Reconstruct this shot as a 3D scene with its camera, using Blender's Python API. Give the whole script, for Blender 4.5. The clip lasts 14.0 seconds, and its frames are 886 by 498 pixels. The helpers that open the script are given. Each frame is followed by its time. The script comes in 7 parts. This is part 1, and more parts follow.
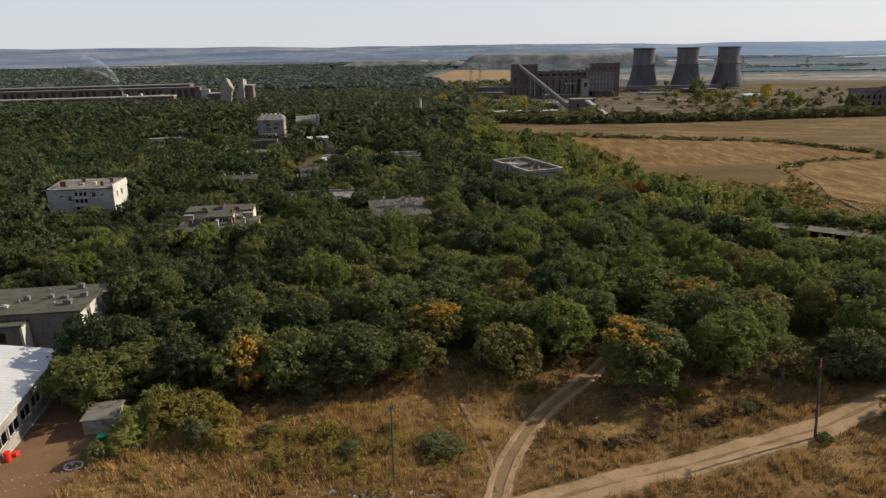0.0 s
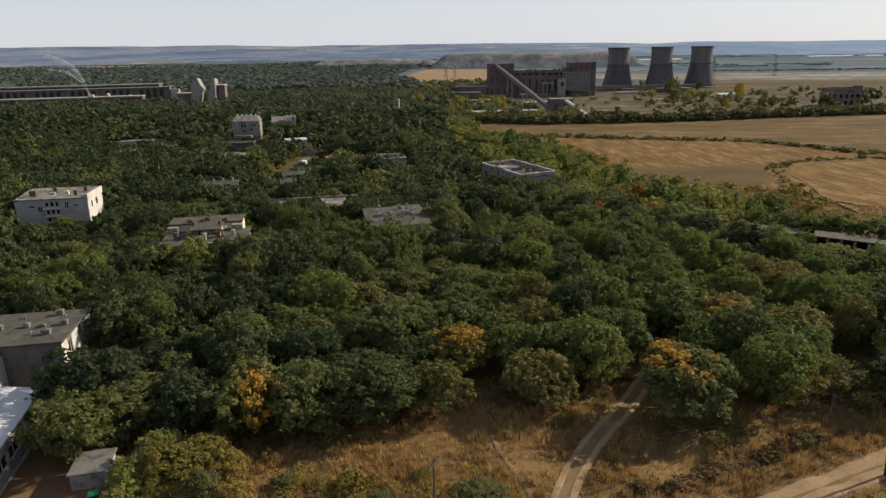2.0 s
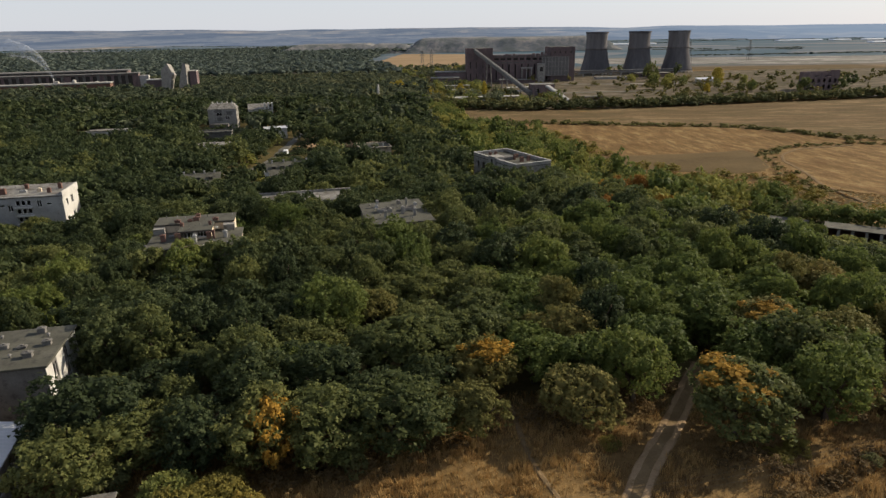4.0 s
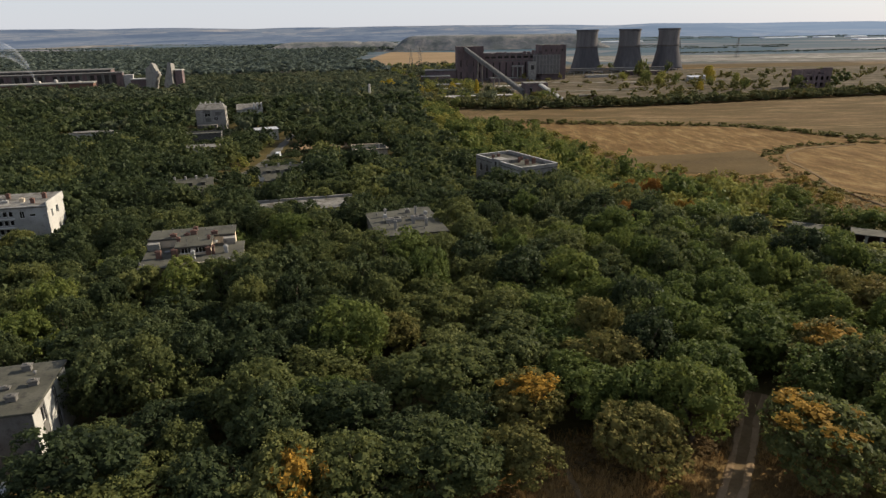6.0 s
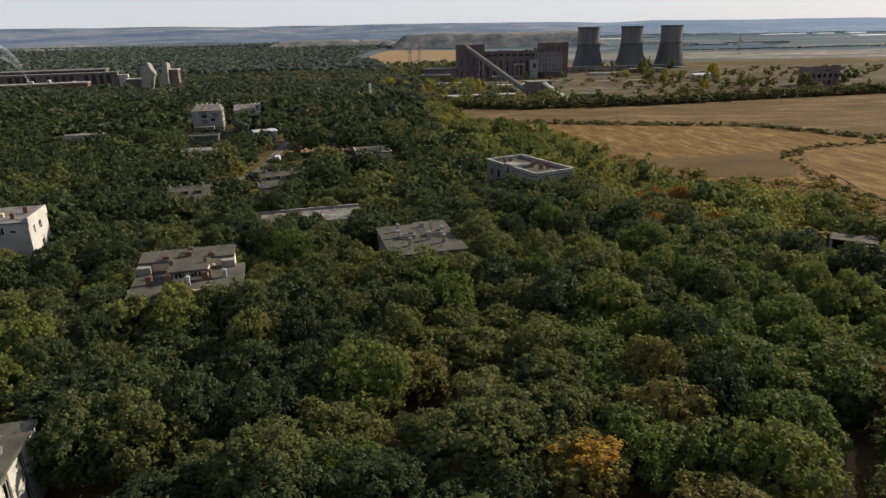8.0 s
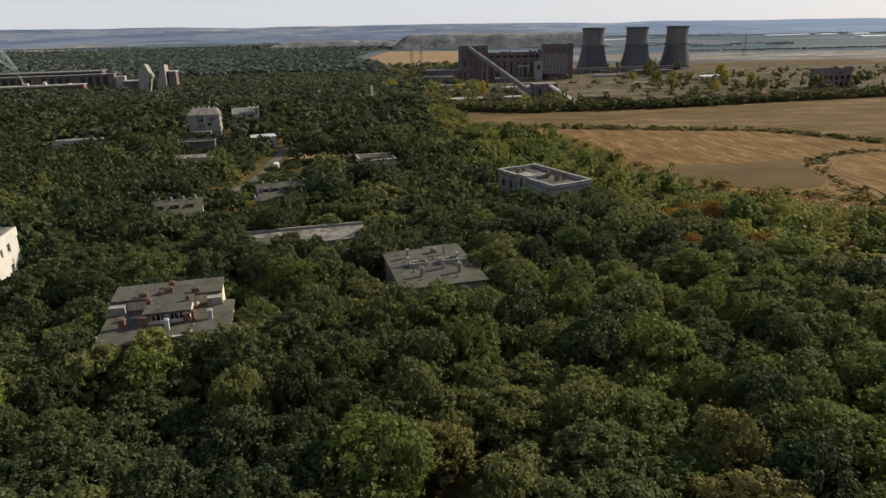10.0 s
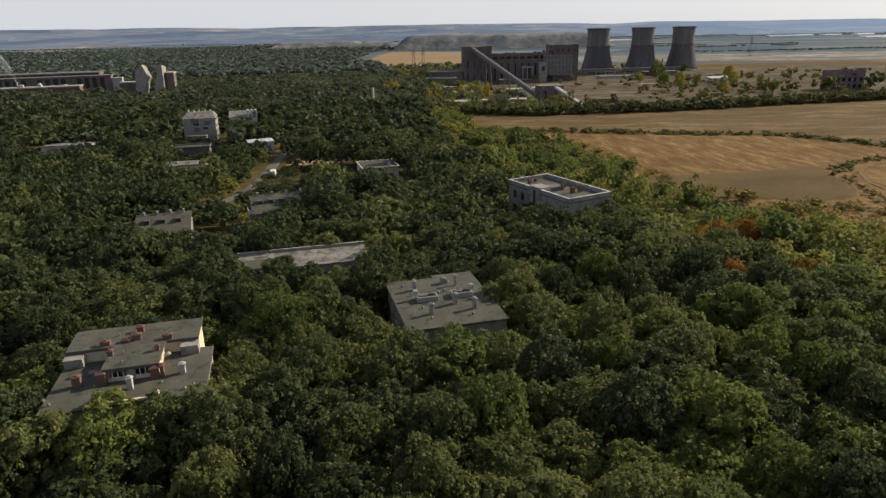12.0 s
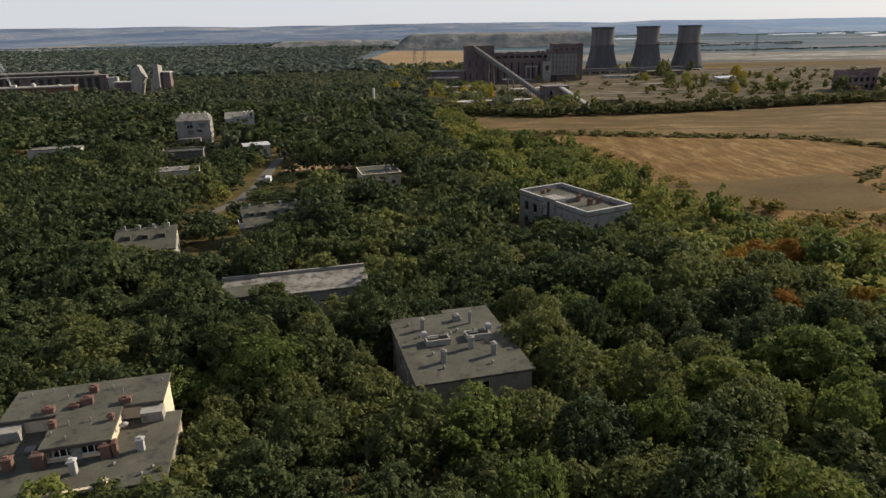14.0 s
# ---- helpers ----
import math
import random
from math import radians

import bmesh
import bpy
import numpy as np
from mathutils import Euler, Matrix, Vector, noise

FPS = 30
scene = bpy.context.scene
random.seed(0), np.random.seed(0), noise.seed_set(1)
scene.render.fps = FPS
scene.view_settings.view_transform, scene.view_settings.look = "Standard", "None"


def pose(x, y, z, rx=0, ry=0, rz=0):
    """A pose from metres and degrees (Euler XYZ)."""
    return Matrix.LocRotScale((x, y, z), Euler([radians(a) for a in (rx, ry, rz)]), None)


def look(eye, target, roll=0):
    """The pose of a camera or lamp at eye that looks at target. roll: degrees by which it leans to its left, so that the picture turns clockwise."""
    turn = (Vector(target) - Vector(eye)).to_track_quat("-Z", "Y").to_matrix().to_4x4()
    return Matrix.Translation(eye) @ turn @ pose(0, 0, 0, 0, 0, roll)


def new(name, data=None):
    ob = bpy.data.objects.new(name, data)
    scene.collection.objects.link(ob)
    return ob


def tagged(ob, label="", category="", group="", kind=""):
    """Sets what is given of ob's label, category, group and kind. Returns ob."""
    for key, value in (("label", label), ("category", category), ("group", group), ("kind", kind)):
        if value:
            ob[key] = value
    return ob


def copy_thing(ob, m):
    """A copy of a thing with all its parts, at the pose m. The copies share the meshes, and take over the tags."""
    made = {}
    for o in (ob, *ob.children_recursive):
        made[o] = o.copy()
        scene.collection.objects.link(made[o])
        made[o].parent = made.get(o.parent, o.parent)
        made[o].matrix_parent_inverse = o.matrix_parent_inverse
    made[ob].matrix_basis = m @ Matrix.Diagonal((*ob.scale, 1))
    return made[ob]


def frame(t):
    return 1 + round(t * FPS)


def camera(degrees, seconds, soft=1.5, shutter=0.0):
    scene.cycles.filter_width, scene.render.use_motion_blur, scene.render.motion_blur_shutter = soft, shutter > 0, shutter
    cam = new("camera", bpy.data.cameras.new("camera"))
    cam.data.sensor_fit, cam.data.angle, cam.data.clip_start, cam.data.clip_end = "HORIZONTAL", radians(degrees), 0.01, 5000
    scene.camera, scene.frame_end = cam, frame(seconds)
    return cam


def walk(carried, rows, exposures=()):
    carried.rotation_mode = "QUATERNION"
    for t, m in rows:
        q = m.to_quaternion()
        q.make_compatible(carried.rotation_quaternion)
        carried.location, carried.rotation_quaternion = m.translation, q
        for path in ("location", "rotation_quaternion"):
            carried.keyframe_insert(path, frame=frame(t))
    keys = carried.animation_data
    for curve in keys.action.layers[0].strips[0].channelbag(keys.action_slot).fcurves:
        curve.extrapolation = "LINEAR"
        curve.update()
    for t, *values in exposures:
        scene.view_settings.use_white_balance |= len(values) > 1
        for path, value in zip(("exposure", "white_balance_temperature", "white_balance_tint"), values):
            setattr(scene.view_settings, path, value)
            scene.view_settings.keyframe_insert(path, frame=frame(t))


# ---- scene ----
cam = camera(68.4, 14.0, soft=1.42)
PATH = [
    (0, (6.628, -6.364, 36.249), (6.478, -4.459, 35.659), -1.0),
    (0.5, (5.26, -4.915, 36.318), (5.134, -3.009, 35.728), -1.0),
    (1, (3.908, -3.368, 36.414), (3.803, -1.461, 35.824), -1.0),
    (1.5, (2.569, -1.851, 36.509), (2.483, 0.058, 35.918), -0.9),
    (2, (1.246, -0.324, 36.568), (1.179, 1.584, 35.974), -0.9),
    (2.5, (-0.041, 1.244, 36.663), (-0.087, 3.149, 36.056), -0.9),
    (3, (-1.31, 2.788, 36.77), (-1.337, 4.689, 36.148), -0.9),
    (5.5, (-7.026, 10.867, 36.855), (-6.982, 12.761, 36.213), -1.0),
    (6, (-7.943, 12.823, 36.919), (-7.895, 14.716, 36.276), -1.0),
    (6.5, (-8.871, 14.987, 36.948), (-8.819, 16.879, 36.303), -1.0),
    (7, (-9.627, 17.352, 36.979), (-9.573, 19.244, 36.332), -1.1),
    (7.5, (-10.212, 19.827, 37.007), (-10.158, 21.719, 36.359), -1.1),
    (8, (-10.707, 22.426, 37.009), (-10.653, 24.317, 36.36), -1.2),
    (10.5, (-12.576, 36.855, 37.265), (-12.524, 38.747, 36.618), -1.2),
    (11, (-12.812, 39.736, 37.291), (-12.76, 41.628, 36.644), -1.1),
    (11.5, (-13.046, 42.516, 37.256), (-12.995, 44.408, 36.61), -1.1),
    (12, (-13.207, 45.372, 37.26), (-13.158, 47.264, 36.614), -1.2),
    (12.5, (-13.442, 48.276, 37.233), (-13.393, 50.168, 36.587), -1.2),
    (13, (-13.647, 51.057, 37.246), (-13.598, 52.948, 36.599), -1.2),
    (13.5, (-13.858, 53.857, 37.241), (-13.81, 55.748, 36.593), -1.2),
    (14, (-14.131, 56.923, 37.156), (-14.083, 58.814, 36.507), -1.2),
]
walk(cam, [(t, look(eye, target, roll)) for t, eye, target, roll in PATH])

# ---------- light ----------
SUN_EL, SUN_AZ = 28.0, 64.0      # degrees above the horizon; clockwise from +y
world = bpy.data.worlds.new("sky")
scene.world = world
world.use_nodes = True
wn, wl = world.node_tree.nodes, world.node_tree.links
sky = wn.new("ShaderNodeTexSky")
sky.sky_type, sky.sun_disc = "NISHITA", False
sky.sun_elevation, sky.sun_rotation = radians(SUN_EL), radians(SUN_AZ)
sky.air_density, sky.dust_density, sky.ozone_density = 0.9, 0.6, 1.5
wn["Background"].inputs[1].default_value = 0.069
veil = wn.new("ShaderNodeMix")           # thin haze that whitens the sky
veil.data_type = "RGBA"
veil.inputs[7].default_value = (8.3, 8.6, 9.5, 1)
way, high = wn.new("ShaderNodeTexCoord"), wn.new("ShaderNodeSeparateXYZ")
wl.new(way.outputs["Generated"], high.inputs[0])
thin = wn.new("ShaderNodeMapRange")      # the haze thins out with height, as air does
thin.inputs[1].default_value, thin.inputs[2].default_value = 0.0, 0.42
thin.inputs[3].default_value, thin.inputs[4].default_value = 0.76, 0.30
wl.new(high.outputs[2], thin.inputs[0])
wl.new(thin.outputs[0], veil.inputs[0])
wl.new(sky.outputs[0], veil.inputs[6])
wl.new(veil.outputs[2], wn["Background"].inputs[0])
sun = new("sun", bpy.data.lights.new("sun", "SUN"))
sun.data.energy, sun.data.angle, sun.data.color = 5.0, radians(0.6), (1.0, 0.87, 0.68)
az, el = radians(SUN_AZ), radians(SUN_EL)
sun.matrix_world = look((300 * math.sin(az) * math.cos(el), 300 * math.cos(az) * math.cos(el), 300 * math.sin(el)), (0, 0, 0))
scene.view_settings.exposure = 0.40

# ---------- small helpers ----------
rng = np.random.default_rng(7)


def smooth(a, b, v):
    s = min(1.0, max(0.0, (v - a) / (b - a)))
    return s * s * (3 - 2 * s)


PROFILE = [(-5000, 4.0), (40, 3.6), (60, 2.8), (120, 0.0), (190, -5.5), (260, -9.0), (400, -10.5), (800, -12.5), (9000, -12.5)]
PY, PZ = [p[0] for p in PROFILE], [p[1] for p in PROFILE]


def height(x, y):
    """The ground's height."""
    z = float(np.interp(y, PY, PZ))
    r = math.hypot(x, y)
    if r < 700:
        z += (0.35 * noise.noise((x / 14, y / 14, 0)) + 0.12 * noise.noise((x / 3.5, y / 3.5, 5))) * (1 - smooth(300, 700, r))
        z += 1.3 * math.exp(-((x - 20.6) ** 2 / 4.5 + (y - 49.2) ** 2 / 3))         # spoil heap by the track
        z -= 1.9 * math.exp(-((x - 68) / 18) ** 2 - ((y - 121) / 15) ** 2)      # hollow with the garages
        z -= 0.5 * math.exp(-((y - 0.43 * x - 36.2) / 1.1) ** 2) * smooth(15, 19, x) * (1 - smooth(36, 42, x))  # ditch
    if r > 700:
        a = math.atan2(x, y)
        crest = 50 - 44 * a if a < 0 else 50 - 22 * a
        crest += 9 * noise.noise((a * 5, 1.5, 0)) + 4 * noise.noise((a * 17, 4, 0))
        far = smooth(2500, 4500, r)
        z += far * (crest + 12.5) * (0.9 + 0.16 * noise.noise((x / 600, y / 600, 2)))
        if r < 4300:
            z += smooth(2200, 2800, r) * 6 * noise.noise((x / 500, y / 350, 7))
    return z


def mesh_of(name, verts, faces, mat, smooth_faces=False):
    me = bpy.data.meshes.new(name)
    me.from_pydata([tuple(v) for v in verts], [], [tuple(f) for f in faces])
    if mat:
        me.materials.append(mat)
    if smooth_faces:
        me.polygons.foreach_set("use_smooth", [True] * len(me.polygons))
    return me


def part(name, bm, material, parent, label=""):
    me = bpy.data.meshes.new(name)
    bmesh.ops.recalc_face_normals(bm, faces=bm.faces)
    bm.to_mesh(me)
    bm.free()
    me.materials.append(material)
    ob = new(name, me)
    ob.parent = parent
    if label:
        ob["label"] = label
    return ob


def thing(name, x, y, z, rz=0, label="", category="", group="", kind=""):
    ob = new(name)
    ob.empty_display_size = 0.5
    ob.matrix_basis = pose(x, y, z, 0, 0, rz)
    return tagged(ob, label, category, group, kind)


def box(bm, x0, x1, y0, y1, z0, z1, bevel=0.0):
    vs = [bm.verts.new(p) for p in ((x0, y0, z0), (x1, y0, z0), (x1, y1, z0), (x0, y1, z0), (x0, y0, z1), (x1, y0, z1), (x1, y1, z1), (x0, y1, z1))]
    fs = [bm.faces.new([vs[i] for i in q]) for q in ((3, 2, 1, 0), (4, 5, 6, 7), (0, 1, 5, 4), (1, 2, 6, 5), (2, 3, 7, 6), (3, 0, 4, 7))]
    if bevel:
        bmesh.ops.bevel(bm, geom=list({e for f in fs for e in f.edges}), offset=bevel, segments=1, affect="EDGES")


def boxes(*rows, bevel=0.0):
    bm = bmesh.new()
    for r in rows:
        box(bm, *r, bevel=bevel)
    return bm


def tube(bm, pts, radii, sides=8, cap=True):
    """A round tapered tube through points."""
    rings = []
    for i, p in enumerate(pts):
        a = Vector(pts[min(i + 1, len(pts) - 1)]) - Vector(pts[max(i - 1, 0)])
        q = a.to_track_quat("Z", "Y")
        rings.append([bm.verts.new(Vector(p) + q @ Vector((math.cos(k * math.tau / sides) * radii[i], math.sin(k * math.tau / sides) * radii[i], 0))) for k in range(sides)])
    for r0, r1 in zip(rings, rings[1:]):
        for k in range(sides):
            bm.faces.new((r0[k], r0[(k + 1) % sides], r1[(k + 1) % sides], r1[k]))
    if cap:
        bm.faces.new(rings[0][::-1])
        bm.faces.new(rings[-1])


# ---------- materials ----------
def node_mat(name):
    m = bpy.data.materials.new(name)
    m.use_nodes = True
    return m, m.node_tree.nodes, m.node_tree.links, m.node_tree.nodes["Principled BSDF"]


def ramp_node(ns, stops):
    r = ns.new("ShaderNodeValToRGB")
    e = r.color_ramp.elements
    while len(e) < len(stops):
        e.new(0.5)
    for el_, (p, c) in zip(e, stops):
        el_.position, el_.color = p, (*c, 1)
    return r


def noise_node(ns, ls, vec, scale, detail=5.0, rough=0.55):
    n = ns.new("ShaderNodeTexNoise")
    n.inputs["Scale"].default_value, n.inputs["Detail"].default_value, n.inputs["Roughness"].default_value = scale, detail, rough
    ls.new(vec, n.inputs["Vector"])
    return n


def math_node(ns, ls, op, a, b):
    n = ns.new("ShaderNodeMath")
    n.operation = op
    for i, v in enumerate((a, b)):
        if isinstance(v, (int, float)):
            n.inputs[i].default_value = v
        else:
            ls.new(v, n.inputs[i])
    return n.outputs[0]


def mix_node(ns, ls, fac, a, b, blend="MIX"):
    n = ns.new("ShaderNodeMix")
    n.data_type, n.blend_type = "RGBA", blend
    for i, v in ((0, fac), (6, a), (7, b)):
        if isinstance(v, (int, float)):
            n.inputs[i].default_value = v
        elif isinstance(v, tuple):
            n.inputs[i].default_value = (*v, 1)
        else:
            ls.new(v, n.inputs[i])
    return n.outputs[2]


def surface(name, stops, big=0.3, fine=6.0, rough=0.85, bump=0.25, metal=0.0, stain=None, stain_at=0.62, stretch=(1, 1, 1), spread=0.0, turn=0.0):
    """A weathered surface: a colour ramp over coarse and fine noise, stains of another colour, and fine relief."""
    m, ns, ls, p = node_mat(name)
    geo = ns.new("ShaderNodeNewGeometry")
    mp = ns.new("ShaderNodeMapping")
    mp.inputs["Scale"].default_value = stretch
    mp.inputs["Rotation"].default_value = (0, 0, turn)
    ls.new(geo.outputs["Position"], mp.inputs["Vector"])
    v = mp.outputs[0]
    a, b = noise_node(ns, ls, v, big, 6), noise_node(ns, ls, v, fine, 8, 0.65)
    f = math_node(ns, ls, "ADD", math_node(ns, ls, "MULTIPLY", a.outputs[0], 0.6), math_node(ns, ls, "MULTIPLY", b.outputs[0], 0.4))
    if spread:
        info = ns.new("ShaderNodeObjectInfo")
        f = math_node(ns, ls, "ADD", f, math_node(ns, ls, "MULTIPLY", math_node(ns, ls, "SUBTRACT", info.outputs["Random"], 0.5), spread))
    r = ramp_node(ns, stops)
    ls.new(f, r.inputs[0])
    c = r.outputs[0]
    if stain:
        s = noise_node(ns, ls, v, big * 2.3, 7, 0.7)
        k = ramp_node(ns, [(stain_at - 0.06, (0, 0, 0)), (stain_at + 0.08, (1, 1, 1))])
        ls.new(s.outputs[0], k.inputs[0])
        c = mix_node(ns, ls, k.outputs[0], c, stain)
    ls.new(c, p.inputs["Base Color"])
    p.inputs["Roughness"].default_value, p.inputs["Metallic"].default_value = rough, metal
    p.inputs["Specular IOR Level"].default_value = 0.5 if rough < 0.7 else (0.2 if rough < 0.94 else 0.03)
    if bump:
        bp = ns.new("ShaderNodeBump")
        bp.inputs["Strength"].default_value, bp.inputs["Distance"].default_value = bump, 0.5 / fine
        ls.new(b.outputs[0], bp.inputs["Height"])
        ls.new(bp.outputs[0], p.inputs["Normal"])
    return m


def leaves(name, stops, glow=0.3, gloss=0.7):
    """Foliage: hue by tree, by clump and by patches of the crown; light passes through the leaves."""
    m, ns, ls, p = node_mat(name)
    geo, info, at = ns.new("ShaderNodeNewGeometry"), ns.new("ShaderNodeObjectInfo"), ns.new("ShaderNodeAttribute")
    at.attribute_name = "tint"
    n = noise_node(ns, ls, geo.outputs["Position"], 0.45, 3)
    tree = math_node(ns, ls, "FRACT", math_node(ns, ls, "ADD", info.outputs["Random"], at.outputs["Fac"]), 0)
    stand = noise_node(ns, ls, geo.outputs["Position"], 0.028, 3)
    f = math_node(ns, ls, "ADD", math_node(ns, ls, "MULTIPLY", tree, 0.28), math_node(ns, ls, "MULTIPLY", n.outputs[0], 0.34))
    f = math_node(ns, ls, "ADD", f, math_node(ns, ls, "MULTIPLY", geo.outputs["Random Per Island"], 0.28))
    f = math_node(ns, ls, "ADD", f, math_node(ns, ls, "MULTIPLY", math_node(ns, ls, "SUBTRACT", stand.outputs[0], 0.40), 0.36))
    r = ramp_node(ns, stops)
    ls.new(f, r.inputs[0])
    ls.new(r.outputs[0], p.inputs["Base Color"])
    p.inputs["Roughness"].default_value = gloss
    p.inputs["Specular IOR Level"].default_value = 0.09 if gloss < 0.65 else 0.07
    tr = ns.new("ShaderNodeBsdfTranslucent")
    ls.new(r.outputs[0], tr.inputs["Color"])
    mx = ns.new("ShaderNodeMixShader")
    mx.inputs[0].default_value = glow
    ls.new(p.outputs[0], mx.inputs[1])
    ls.new(tr.outputs[0], mx.inputs[2])
    ls.new(mx.outputs[0], ns["Material Output"].inputs["Surface"])
    return m


M_LEAF = leaves("oak_leaves", [(0.14, (0.045, 0.061, 0.028)), (0.36, (0.085, 0.103, 0.038)), (0.58, (0.139, 0.150, 0.051)), (0.80, (0.200, 0.196, 0.062)), (1.0, (0.262, 0.213, 0.071))], 0.46, 0.6)
# darker species, also used where the wood is dimmer: shade in the colour
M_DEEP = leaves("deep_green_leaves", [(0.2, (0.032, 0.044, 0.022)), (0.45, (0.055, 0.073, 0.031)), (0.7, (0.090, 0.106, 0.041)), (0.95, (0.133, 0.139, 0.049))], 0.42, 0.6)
# sunlit look of the eastern oaks put into a brighter leaf colour
M_FRESH = leaves("sun_tinted_oak_leaves", [(0.2, (0.070, 0.096, 0.029)), (0.45, (0.111, 0.140, 0.038)), (0.7, (0.156, 0.176, 0.045)), (0.95, (0.211, 0.198, 0.056))], 0.46, 0.6)
M_OLIVE = leaves("turning_leaves", [(0.2, (0.095, 0.096, 0.033)), (0.45, (0.146, 0.137, 0.044)), (0.65, (0.196, 0.166, 0.053)), (0.85, (0.269, 0.190, 0.064))])
M_LIME = leaves("yellowing_leaves", [(0.22, (0.109, 0.133, 0.046)), (0.42, (0.174, 0.191, 0.059)), (0.60, (0.254, 0.251, 0.069)), (0.78, (0.347, 0.300, 0.079)), (0.93, (0.372, 0.233, 0.067))], 0.42)
M_AUTUMN = leaves("autumn_leaves", [(0.2, (0.15, 0.10, 0.024)), (0.45, (0.27, 0.16, 0.030)), (0.65, (0.38, 0.22, 0.036)), (0.85, (0.25, 0.125, 0.024))])
M_RED = leaves("russet_leaves", [(0.2, (0.11, 0.070, 0.022)), (0.45, (0.20, 0.100, 0.026)), (0.65, (0.29, 0.140, 0.032)), (0.85, (0.17, 0.13, 0.036))])
M_YELLOW = leaves("yellow_leaves", [(0.2, (0.187, 0.167, 0.036)), (0.45, (0.323, 0.264, 0.042)), (0.65, (0.442, 0.334, 0.048)), (0.85, (0.306, 0.264, 0.060))])
# distance haze put into the next three leaf colours, paler and bluer
M_PINE = leaves("hazed_far_wood_leaves", [(0.2, (0.070, 0.091, 0.081)), (0.45, (0.099, 0.122, 0.101)), (0.65, (0.127, 0.151, 0.118)), (0.85, (0.169, 0.185, 0.134))], 0.35)
M_DUSK = leaves("hazed_far_deep_green_leaves", [(0.2, (0.046, 0.061, 0.040)), (0.45, (0.076, 0.094, 0.056)), (0.7, (0.116, 0.128, 0.068)), (0.95, (0.165, 0.164, 0.080))], 0.4)
M_MIST = leaves("hazed_far_green_leaves", [(0.2, (0.065, 0.082, 0.054)), (0.45, (0.106, 0.123, 0.072)), (0.65, (0.158, 0.161, 0.086)), (0.9, (0.232, 0.211, 0.101))], 0.4)
M_SCRUB = leaves("scrub_leaves", [(0.2, (0.062, 0.074, 0.033)), (0.42, (0.102, 0.110, 0.045)), (0.62, (0.150, 0.144, 0.057)), (0.85, (0.216, 0.162, 0.062))])
M_BRUSH = leaves("dry_shrub_leaves", [(0.2, (0.110, 0.098, 0.030)), (0.42, (0.185, 0.158, 0.040)), (0.62, (0.25, 0.205, 0.050)), (0.82, (0.29, 0.175, 0.044))], 0.36)
M_GRASS = leaves("dry_grass", [(0.2, (0.20, 0.115, 0.042)), (0.45, (0.33, 0.205, 0.080)), (0.65, (0.45, 0.30, 0.125)), (0.85, (0.26, 0.19, 0.062))], 0.25)
M_TURF = leaves("brown_turf", [(0.2, (0.122, 0.074, 0.032)), (0.45, (0.184, 0.115, 0.050)), (0.65, (0.248, 0.162, 0.074)), (0.85, (0.171, 0.122, 0.047))], 0.2)
M_DEAD = leaves("withered_weeds", [(0.2, (0.065, 0.043, 0.020)), (0.5, (0.115, 0.077, 0.034)), (0.8, (0.18, 0.12, 0.052))], 0.15)
M_BARK = surface("bark", [(0.3, (0.05, 0.04, 0.03)), (0.7, (0.13, 0.10, 0.075))], 0.8, 9, 0.95, 0.6)
M_TRACK = surface("dirt_track", [(0.28, (0.169, 0.117, 0.065)), (0.5, (0.264, 0.183, 0.107)), (0.75, (0.369, 0.263, 0.162))], 0.35, 4, 0.95, 0.6, stain=(0.150, 0.094, 0.041), stain_at=0.62)
M_VERGE = surface("worn_verge", [(0.28, (0.102, 0.070, 0.036)), (0.5, (0.162, 0.112, 0.060)), (0.75, (0.230, 0.166, 0.098))], 0.6, 5, 0.95, 0.6, stain=(0.178, 0.123, 0.064), stain_at=0.58)
M_YARD = surface("bare_earth", [(0.3, (0.116, 0.071, 0.041)), (0.6, (0.186, 0.112, 0.064)), (0.8, (0.279, 0.180, 0.104))], 0.3, 5, 0.95, 0.4, stain=(0.132, 0.090, 0.051))
M_ROOF = surface("roofing_felt", [(0.3, (0.052, 0.050, 0.039)), (0.5, (0.078, 0.076, 0.059)), (0.7, (0.120, 0.114, 0.090))], 0.35, 5, 0.9, 0.15, stain=(0.040, 0.037, 0.033), stain_at=0.58)
M_ROOF2 = surface("pale_roofing", [(0.3, (0.12, 0.115, 0.102)), (0.5, (0.185, 0.176, 0.157)), (0.7, (0.31, 0.30, 0.27))], 0.3, 4, 0.85, 0.15, stain=(0.085, 0.074, 0.062), stain_at=0.53)
M_WALL = surface("grey_render", [(0.3, (0.19, 0.18, 0.16)), (0.55, (0.28, 0.265, 0.24)), (0.8, (0.37, 0.355, 0.325))], 0.4, 6, 0.9, 0.25, stain=(0.13, 0.12, 0.105), stain_at=0.58)
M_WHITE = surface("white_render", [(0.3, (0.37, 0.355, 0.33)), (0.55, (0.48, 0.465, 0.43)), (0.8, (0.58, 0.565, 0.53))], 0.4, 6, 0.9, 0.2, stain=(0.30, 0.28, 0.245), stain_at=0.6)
M_GREY = surface("dark_stained_render", [(0.3, (0.10, 0.094, 0.085)), (0.55, (0.155, 0.147, 0.135)), (0.8, (0.22, 0.21, 0.195))], 0.4, 6, 0.9, 0.25, stain=(0.075, 0.07, 0.063), stain_at=0.56)
M_CREAM = surface("cream_render", [(0.3, (0.48, 0.39, 0.28)), (0.55, (0.60, 0.50, 0.37)), (0.8, (0.68, 0.60, 0.46))], 0.4, 6, 0.9, 0.25, stain=(0.33, 0.27, 0.20), stain_at=0.63)
